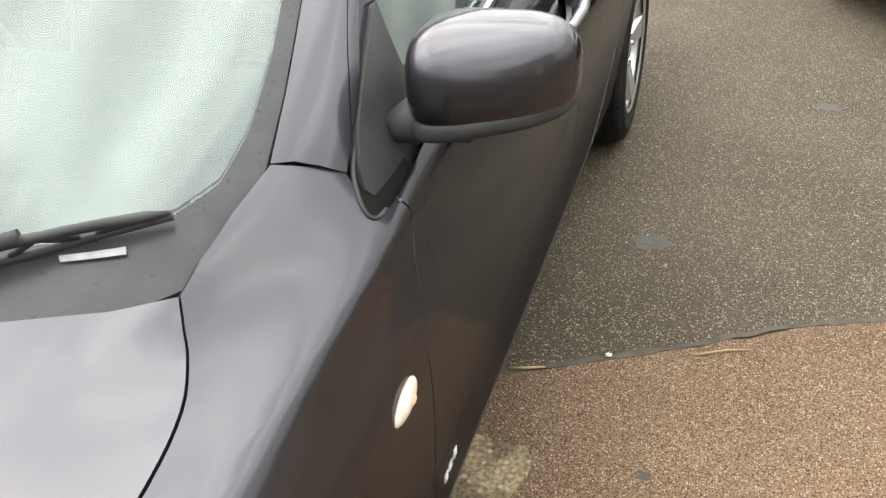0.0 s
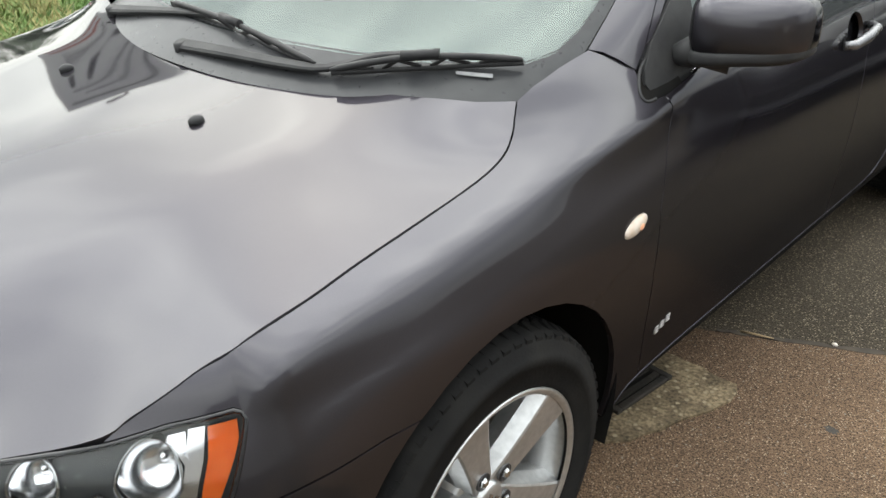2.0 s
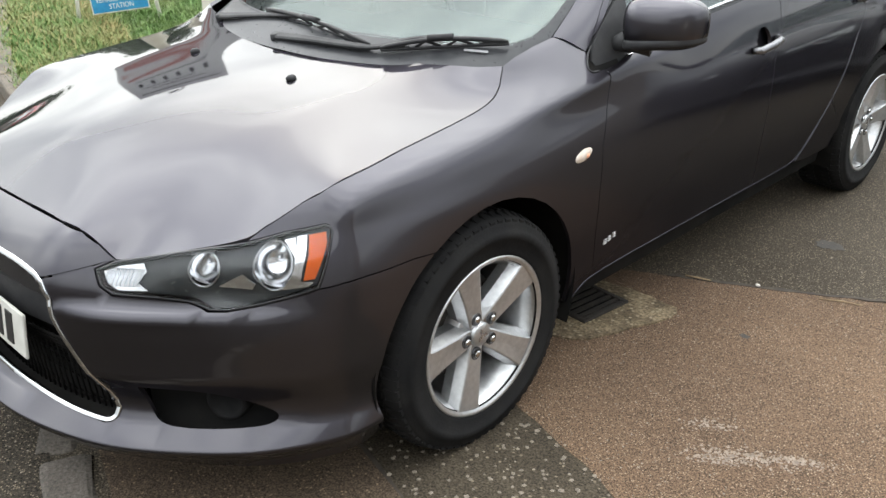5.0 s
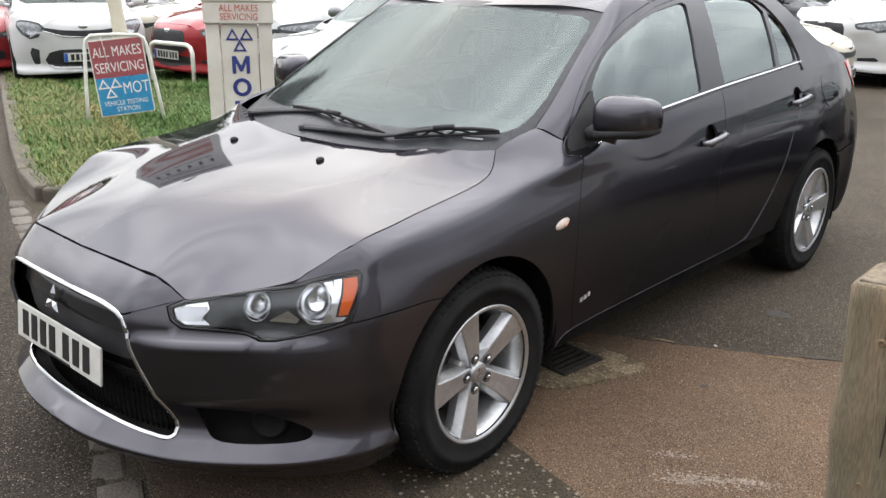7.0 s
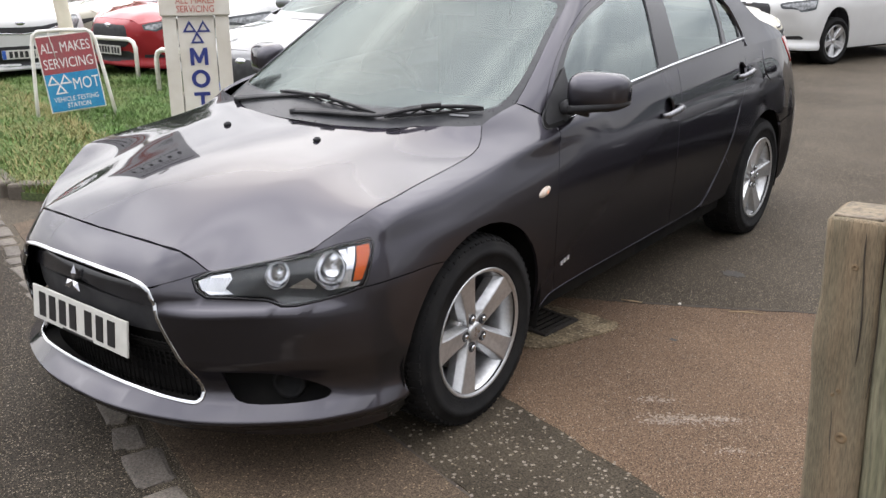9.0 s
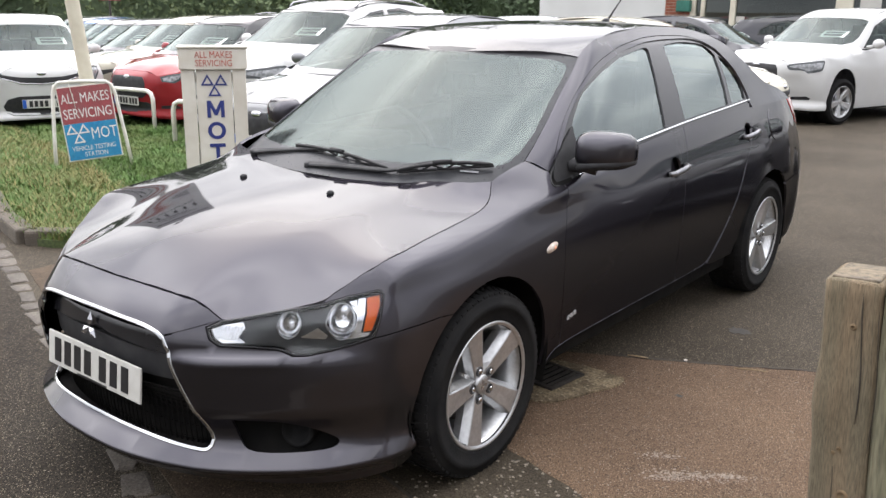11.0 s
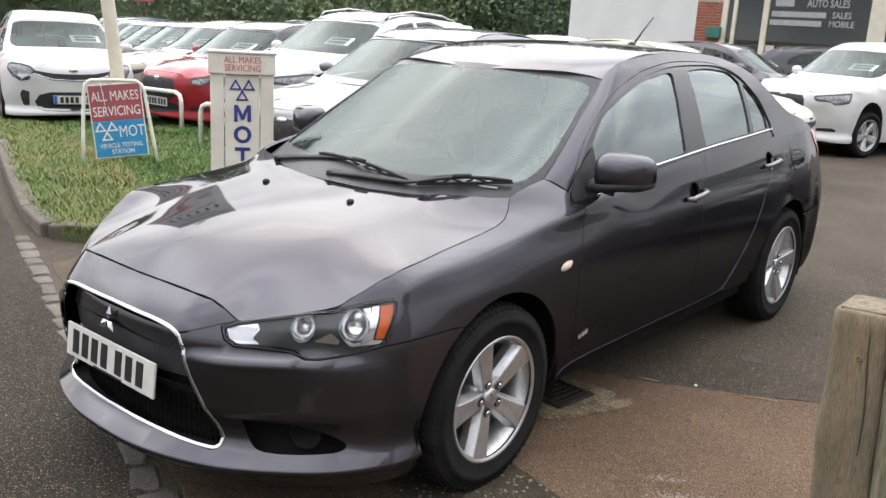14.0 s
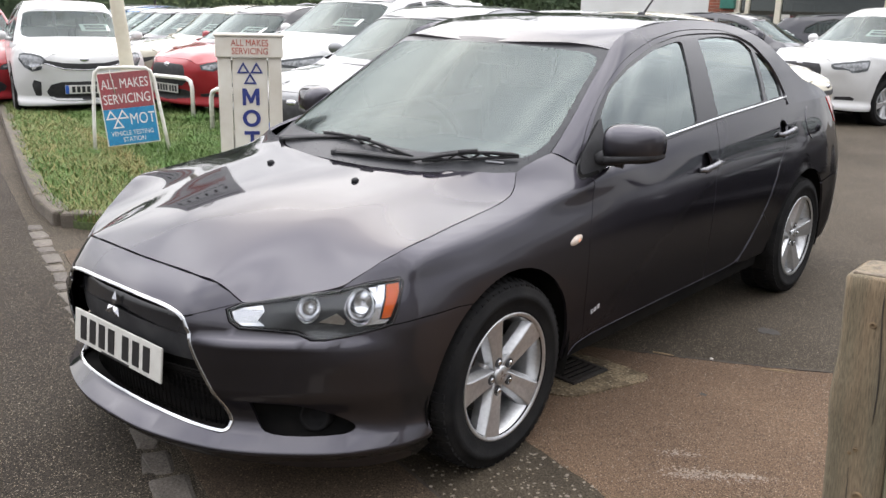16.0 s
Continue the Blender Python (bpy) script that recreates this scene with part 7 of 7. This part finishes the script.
        for z0, z1 in ((0.02, 0.06), (-0.06, -0.005)):
            part("writing_bar", boxed(-0.14, 0.14, -0.0055, -0.002, z0, z1), LAMPDARK, card)
    if rails:
        for sg in (-1, 1):
            bm = bmesh.new()
            rod(bm, [((sg * 0.545) * sx, (y - 1.33) * sy, (roof_at(0.545, y).z + dz) * sz) for y, dz in ((1.05, 0.0), (1.12, 0.035), (1.6, 0.042), (2.2, 0.04), (2.5, 0.03), (2.6, 0.0))], 0.014, 8)
            part("roof_rail", bm, SILVER, cx)
    part("underbody", boxed(-0.68 * sx, 0.68 * sx, -1.9 * sy, 1.9 * sy, 0.17, 0.30, 0.02), INNER, cx)
    tyre, tread = tyre_mesh()
    for sg in (-1, 1):
        for y0 in (0.0, 2.61):
            well = bmesh.new()
            lathe(well, [(0.0005, 0.0), (0.37, 0.0)], 30)
            wp = part("wheel_well", well, INNER, cx)
            wp.matrix_basis = Matrix.Translation((sg * 0.60 * sx, (y0 - 1.33) * sy, 0.32))
            t = part("wheel", rim_parts()[0][1], ALLOY, cx)
            t.matrix_basis = Matrix.Translation((sg * 0.755 * sx, (y0 - 1.33) * sy, 0.318)) @ pose(0, 0, 0, 0, 0, 0 if sg > 0 else 180) @ pose(0, 0, 0, 31 * (y0 + sg))
            part("tyre", tyre, RUBBER, t)
            for nm, mesh, mat in rim_parts()[1:]:
                if nm in ("hub", "spoke", "backing_plate"):
                    part(nm, mesh, mat, t)
    return cx


WHITE, RED, GREYCAR, BLACKCAR, BLUE, CREAMCAR = (0.54, 0.54, 0.53), (0.27, 0.022, 0.026), (0.13, 0.135, 0.14), (0.03, 0.03, 0.035), (0.02, 0.14, 0.45), (0.52, 0.48, 0.37)
parked_car("small white hatchback with a price card facing the verge", WHITE, (3.60, 1.66, 1.50), (-10.29, 4.07), 70, "big", "slim", "wide", "slot", chrome_lip=True, nose=0.13)
parked_car("bright red hatchback parked behind the white one", RED, (3.9, 1.7, 1.50), (-12.1, 3.30), 70, "sharp", "slim", "wide", None)
parked_car("dark silver hatchback parked beside the dark grey car", (0.20, 0.205, 0.21), (4.4, 1.80, 1.47), (-3.60, 4.80), 3, "sharp", "deep", "low", "flat", 0.6, price=False)
parked_car("white sport utility car with roof rails", WHITE, (4.45, 1.86, 1.64), (-6.15, 6.25), 2, "sharp", "slim", "wide", "slot", roof=(0.05, 0.052, 0.055), rails=True, nose=0.10)
parked_car("red hatchback with a black roof", RED, (3.85, 1.72, 1.47), (-7.98, 6.10), 2, "round", "deep", "low", "flat", roof=(0.02, 0.02, 0.022), nose=0.06)
parked_car("pale cream small hatchback in the sales row", (0.46, 0.43, 0.35), (3.7, 1.68, 1.48), (-9.80, 6.75), -3, "round", "slim", "low", "flat", nose=0.10)
parked_car("black hatchback in the sales row", BLACKCAR, (4.0, 1.74, 1.46), (-11.75, 7.5), -3, "sharp", "slim", "wide", None, 0.3)
parked_car("dark grey hatchback in the sales row", (0.07, 0.073, 0.078), (4.0, 1.74, 1.46), (-13.7, 8.25), -3, "sharp", "slim", "wide", None, 0.5)
parked_car("grey metallic hatchback in the sales row", (0.10, 0.105, 0.11), (4.0, 1.74, 1.47), (-15.6, 9.0), -3, "sharp", "slim", "wide", None, 0.5)
parked_car("bright blue hatchback in the sales row", BLUE, (3.95, 1.74, 1.50), (-17.5, 9.8), -3, "sharp", "slim", "wide", None)
parked_car("dark green-grey hatchback at the end of the sales row", (0.06, 0.075, 0.07), (4.1, 1.76, 1.52), (-19.4, 10.6), -3, "sharp", "slim", "wide", None, 0.4)
parked_car("silver hatchback at the far end of the sales row", GREYCAR, (4.1, 1.76, 1.50), (-21.4, 11.5), -3, "sharp", "slim", "wide", None, 0.5)
parked_car("silver estate car in the row behind", GREYCAR, (4.5, 1.8, 1.6), (-20.5, 17.5), 2, "sharp", "slim", "wide", None, 0.5, rails=True)
parked_car("cream hatchback parked behind the dark grey car", CREAMCAR, (3.95, 1.72, 1.45), (-2.90, 8.25), 95, "sharp", "slim", "wide", None, price=True, nose=0.05)
parked_car("white hatchback with large angular headlamps", WHITE, (4.03, 1.76, 1.60), (-1.42, 12.45), -20, "sharp", "deep", "low", "flat", nose=0.10)
parked_car("dark grey saloon parked by the shop front", (0.05, 0.05, 0.055), (4.4, 1.78, 1.45), (-4.6, 14.2), 95, "sharp", "slim", "wide", None, 0.4)
parked_car("black hatchback parked by the shop window", BLACKCAR, (4.2, 1.76, 1.47), (-3.2, 17.2), 95, "sharp", "slim", "wide", None)
parked_car("pale silver car in the middle of the yard", (0.45, 0.46, 0.47), (4.2, 1.76, 1.46), (-7.2, 12.3), 15, "sharp", "slim", "wide", None, 0.4)
parked_car("black car parked across the forecourt", BLACKCAR, (4.3, 1.78, 1.47), (2.45, 5.85), 0, "sharp", "slim", "wide", None, price=False, plate=False, group="forecourt cars")


# ---- shop building, hedges and the far side ----
BRICK = material("red_brick", (0.34, 0.115, 0.065), (0.25, 0.085, 0.052), 9, 0.85, fine=0.35, fine_scale=90, bump=0.5, bump_scale=120, pieces=0.2)
MORTAR = material("mortar", (0.42, 0.38, 0.33), None, 20, 0.9)
RENDER = material("white_render", (0.66, 0.67, 0.65), (0.58, 0.59, 0.57), 0.9, 0.85, fine=0.12, bump=0.3, bump_scale=90)
JOINERY = material("cream_joinery", (0.66, 0.62, 0.50), (0.56, 0.52, 0.42), 4, 0.5)
SHOPGLASS = glass("shop_glass", (0.34, 0.37, 0.37), ior=2.2)
SLATE = material("grey_slate", (0.055, 0.056, 0.06), (0.075, 0.076, 0.08), 3, 0.7, fine=0.2, bump=0.4)
TILE = material("clay_roof", (0.16, 0.085, 0.06), (0.11, 0.07, 0.055), 5, 0.85, fine=0.4, bump=0.6, bump_scale=30)
shop = thing("shop_building", "single-storey shop with white render, brick pier and glazed front", "building")
FY = 20.0
part("rendered_wall", boxed(-11.82, -7.955, FY, FY + 0.3, 0, 3.4, 0.01), RENDER, shop)
part("side_wall", boxed(-11.82, -11.52, FY + 0.301, FY + 7, 0, 3.4), RENDER, shop)
part("end_wall", boxed(-2.2, -1.95, FY, FY + 7.2, 0, 3.4), RENDER, shop)
part("back_wall", boxed(-11.82, -2.2, FY + 7.001, FY + 7.2, 0, 3.4), RENDER, shop)
pier = part("brick_pier", boxed(-7.95, -7.27, FY + 0.01, FY + 0.3, 0, 3.0), MORTAR, shop)
course, r = 0.075, random.Random(2)
brick_meshes = {}


def brick_mesh(ln):
    key = round(ln, 3)
    if key not in brick_meshes:
        bm = bmesh.new()
        box(bm, 0, ln, -0.012, 0.05, 0, 0.065, 0.004, 1)
        me = bpy.data.meshes.new("brick")
        bm.to_mesh(me)
        bm.free()
        me.materials.append(BRICK)
        brick_meshes[key] = me
    return brick_meshes[key]


for i in range(32):
    x, z = -7.95 - (0.1125 if i % 2 else 0), 0.02 + course * i
    while x < -7.28:
        a, b = max(x, -7.95), min(x + 0.215, -7.27)
        if b - a > 0.05:
            o = part("brick", brick_mesh(b - a), BRICK, pier)
            o.location = (a, FY + 0.01, z)
        x += 0.225
part("letter_box", boxed(-7.60, -7.22, FY - 0.14, FY - 0.003, 1.52, 1.80, 0.02), material("green_box", (0.03, 0.16, 0.12), None, 10, 0.5), shop, "green wall box")
part("fascia", boxed(-7.26, -2.2, FY - 0.06, FY + 0.2, 2.75, 3.4, 0.01), JOINERY, shop)
part("stall_riser", boxed(-6.0, -2.2, FY, FY + 0.2, 0.0, 0.5, 0.01), BRICK, shop)
for x0, x1 in ((-7.26, -7.12), (-6.98, -6.88), (-6.22, -6.08), (-3.72, -3.34), (-2.5, -2.2)):
    part("mullion", boxed(x0, x1, FY - 0.02, FY + 0.12, 0.0, 2.749, 0.008), JOINERY, shop)
for x0, x1 in ((-7.12, -6.98), (-6.88, -6.22), (-6.08, -3.72), (-3.34, -2.5)):
    z0 = 0.5 if x0 > -6.1 else 0.05
    p = part("shop_pane", boxed(x0, x1, FY + 0.05, FY + 0.06, z0, 2.749), SHOPGLASS, shop, "dark shop window pane")
    p.visible_shadow = False
part("shop_floor", boxed(-11.5, -2.2, FY + 0.35, FY + 7, 0.0, 0.05), material("shop_floor", (0.12, 0.11, 0.10), None, 3, 0.6), shop)
part("shop_ceiling", boxed(-11.82, -2.2, FY - 0.1, FY + 7.2, 3.401, 3.5), RENDER, shop)
bm = bmesh.new()
for a, b in (((-12.0, FY - 0.3), (-2.0, FY - 0.3)),):
    v = [bm.verts.new(q) for q in ((-12.0, FY - 0.3, 3.5), (-2.0, FY - 0.3, 3.5), (-2.0, FY + 3.5, 3.72), (-12.0, FY + 3.5, 3.72), (-2.0, FY + 7.4, 3.5), (-12.0, FY + 7.4, 3.5))]
    for q in ((0, 1, 2, 3), (3, 2, 4, 5), (0, 3, 5), (1, 4, 2), (0, 5, 4, 1)):
        bm.faces.new([v[i] for i in q])
part("roof", bm, SLATE, shop, "grey slate roof")
SILVERTEXT = material("window_lettering", (0.36, 0.38, 0.38), (0.28, 0.30, 0.30), 12, 0.5)
letters("window_lettering", "AUTO SALES", 0.24, SILVERTEXT, shop, Matrix.Translation((-4.70, FY + 0.045, 2.44)), 0.002, 0.004, 0.72)
part("name_bar", boxed(-5.95, -5.50, FY + 0.038, FY + 0.046, 2.36, 2.53), SILVERTEXT, shop)
letters("window_lettering", "SALES", 0.20, SILVERTEXT, shop, Matrix.Translation((-4.36, FY + 0.045, 2.18)), 0.002, 0.003, 0.85)
part("number_bar", boxed(-6.02, -4.72, FY + 0.038, FY + 0.046, 2.115, 2.245), SILVERTEXT, shop)
letters("window_lettering", "MOBILE", 0.20, SILVERTEXT, shop, Matrix.Translation((-4.34, FY + 0.045, 1.98)), 0.002, 0.003, 0.85)
part("number_bar", boxed(-6.04, -4.80, FY + 0.038, FY + 0.046, 1.915, 2.045), SILVERTEXT, shop)
part("notice", boxed(-6.06, -5.85, FY + 0.034, FY + 0.044, 1.22, 1.42), PLATEWHITE, shop, "white paper notice")
part("notice", boxed(-5.55, -5.22, FY + 0.034, FY + 0.044, 1.20, 1.36), NAVY, shop, "dark blue notice")
part("notice", boxed(-3.2, -2.75, FY + 0.034, FY + 0.044, 1.62, 1.86), PLATEWHITE, shop, "white paper notice")
for i, (x0, w, h) in enumerate(((-5.6, 0.7, 1.1), (-4.9, 0.5, 0.9), (-3.3, 0.8, 1.0), (-6.7, 0.4, 1.7))):
    part("shop_furniture", boxed(x0, x0 + w, FY + 1.2 + 0.4 * i, FY + 1.8 + 0.4 * i, 0.051, h, 0.03), SEAT, shop)


# foliage: many small leaves over lumpy masses
LEAF = material("hedge_leaf", (0.095, 0.135, 0.060), (0.150, 0.190, 0.085), 0.7, 0.7, fine=0.35, fine_scale=6)
DARKLEAF = material("dark_leaf", (0.055, 0.085, 0.042), (0.085, 0.120, 0.058), 0.7, 0.75, fine=0.3, fine_scale=6)


def foliage(name, blobs, count, size, mat, label, category, seed, kind="stuff"):
    """Leaves scattered over and inside rounded masses (x, y, z, rx, ry, rz)."""
    rs = np.random.RandomState(seed)
    vol = np.array([b[3] * b[4] * b[5] for b in blobs]) ** 0.7
    pick = rs.choice(len(blobs), count, p=vol / vol.sum())
    bl = np.array(blobs)[pick]
    d = rs.normal(size=(count, 3))
    d /= np.linalg.norm(d, axis=1)[:, None]
    rad = 1.0 - 0.45 * rs.rand(count) ** 2
    lump = 1 + 0.22 * np.sin(d[:, 0] * 7 + pick) * np.sin(d[:, 1] * 6 + 2 * pick) + 0.18 * np.sin(d[:, 2] * 9 + pick)
    c = bl[:, :3] + d * bl[:, 3:] * (rad * lump)[:, None]
    c[:, 2] = np.maximum(c[:, 2], 0.03)
    u = rs.normal(size=(count, 3)) + d * 0.4
    u /= np.linalg.norm(u, axis=1)[:, None]
    w = np.cross(u, rs.normal(size=(count, 3)))
    w /= np.linalg.norm(w, axis=1)[:, None]
    s = (size * (0.6 + 0.8 * rs.rand(count)))[:, None]
    v = np.stack([c - u * s, c + w * s * 0.55, c + u * s, c - w * s * 0.55], 1).reshape(-1, 3)
    f = np.arange(count * 4).reshape(-1, 4)
    me = bpy.data.meshes.new(name)
    me.from_pydata(v.tolist(), [], f.tolist())
    me.update()
    return solo(name, me, mat, label, category, kind=kind)


rng = random.Random(77)


def hedge_line(p, q, n, h, wid):
    out = []
    for i in range(n):
        f = (i + rng.uniform(-0.3, 0.3)) / max(n - 1, 1)
        x, y = p[0] + (q[0] - p[0]) * f, p[1] + (q[1] - p[1]) * f
        hh = h * rng.uniform(0.75, 1.15)
        out.append((x + rng.uniform(-0.5, 0.5), y + rng.uniform(-0.5, 0.5), hh * 0.5, wid * rng.uniform(0.8, 1.2), wid * rng.uniform(0.7, 1.1), hh * 0.55))
    return out


def hedge_core(p, q, h, w):
    """The dense dark inside of a hedge."""
    a, b = Vector((*p, 0)), Vector((*q, 0))
    d = (b - a).normalized()
    sd = Vector((-d.y, d.x, 0)) * w
    bm = bmesh.new()
    n = 24
    rows = []
    for i in range(n + 1):
        c = a.lerp(b, i / n)
        hh = h * (0.85 + 0.15 * noise.noise((i * 0.7, 0, h)))
        rows.append([bm.verts.new(c + s) for s in (-sd, -sd * 0.9 + Vector((0, 0, hh * 0.8)), Vector((0, 0, hh)), sd * 0.9 + Vector((0, 0, hh * 0.8)), sd)])
    for r0, r1 in zip(rows, rows[1:]):
        for k in range(4):
            bm.faces.new((r0[k], r0[k + 1], r1[k + 1], r1[k]))
    bm.faces.new(rows[0])
    bm.faces.new(rows[-1][::-1])
    return bm


for (p, q, h, w, n, cnt, sz, mt, nm) in (((-40, 20.8), (-24, 30), 3.6, 1.6, 22, 26000, 0.115, LEAF, "tall mixed green hedge behind the sales row"),
                                         ((-26, 30), (-11.5, 33), 3.4, 1.6, 18, 20000, 0.115, DARKLEAF, "dark green hedge behind the yard"),
                                         ((-62, 2), (-43, 22), 5.6, 2.6, 22, 15000, 0.28, DARKLEAF, "dark tree belt behind the hedge"),
                                         # last two rows: added trees that darken the low sky mirrored in the roof
                                         ((-62, 24), (-30, 44), 10.0, 4.2, 22, 16000, 0.34, DARKLEAF, "tall dark trees behind the hedge"),
                                         ((-32, 40), (-9, 44), 9.0, 4.0, 18, 13000, 0.34, DARKLEAF, "tall green trees behind the shop")):
    foliage("hedge", hedge_line(p, q, n, h, w), cnt, sz, mt, nm, "hedge", int(h * 10))
    solo("hedge_core", hedge_core(p, q, h * 0.8, w * 0.6), DARKLEAF, "dense dark inside of the hedge", "hedge", kind="stuff")
flat_sheet("lawn", [(-28, 26), (-12.2, 27.5), (-12.2, 36), (-30, 34)], -0.01, SOIL, "patch of lawn behind the yard", 0.03, category="lawn")
verts, faces = [], []
rng = random.Random(5)
for _ in range(5000):
    x, y = rng.uniform(-22, -12.3), rng.uniform(26.5, 31.5)
    blade(x, y, rng.uniform(0.1, 0.25), 0.1, rng.uniform(0, 6.28), 0.03)
solo("grass", raw_mesh("grass", verts, faces), GRASS, "rough light green grass behind the yard", "grass", kind="stuff")


def house_block(m, w, d, h, ridge, wall_mat, label, windows=True, roof_mat=TILE):
    b = thing("house", label, "house", m=m)
    part("wall", boxed(-w / 2, w / 2, -d / 2, d / 2, 0, h), wall_mat, b)
    bm = bmesh.new()
    o = 0.35
    v = [bm.verts.new(q) for q in ((-w / 2 - o, -d / 2 - o, h), (w / 2 + o, -d / 2 - o, h), (w / 2 + o, 0, h + ridge), (-w / 2 - o, 0, h + ridge), (w / 2 + o, d / 2 + o, h), (-w / 2 - o, d / 2 + o, h))]
    for q in ((0, 1, 2, 3), (3, 2, 4, 5), (0, 3, 5), (1, 4, 2), (0, 5, 4, 1)):
        bm.faces.new([v[i] for i in q])
    part("roof", bm, roof_mat, b)
    for sx in (-0.3, 0.25) if windows else ():
        for z0 in (0.9, 3.4):
            if z0 + 1.2 < h:
                win = part("window", boxed(sx * w - 0.6, sx * w + 0.6, -d / 2 - 0.03, -d / 2 - 0.003, z0, z0 + 1.2), FRAMEWHITE, b)
                part("pane", boxed(sx * w - 0.52, sx * w + 0.52, -d / 2 - 0.04, -d / 2 - 0.031, z0 + 0.08, z0 + 1.12), GLOSSBLACK, win)
    return b


house_block(pose(-46, 40, 0, 0, 0, 50), 12, 8, 5.0, 3.0, RENDER, "pale house partly hidden behind the hedge")
# added block out of view: hides low sky and darkens what the car mirrors
house_block(pose(10.8, -6.4, 0, 0, 0, -90), 11, 8, 3.1, 1.4, material("grey_boarding", (0.20, 0.19, 0.18), (0.26, 0.25, 0.235), 2, 0.85, fine=0.2, bump=0.4), "added grey boarded block out of view, darkening the car's reflections", False, SLATE)
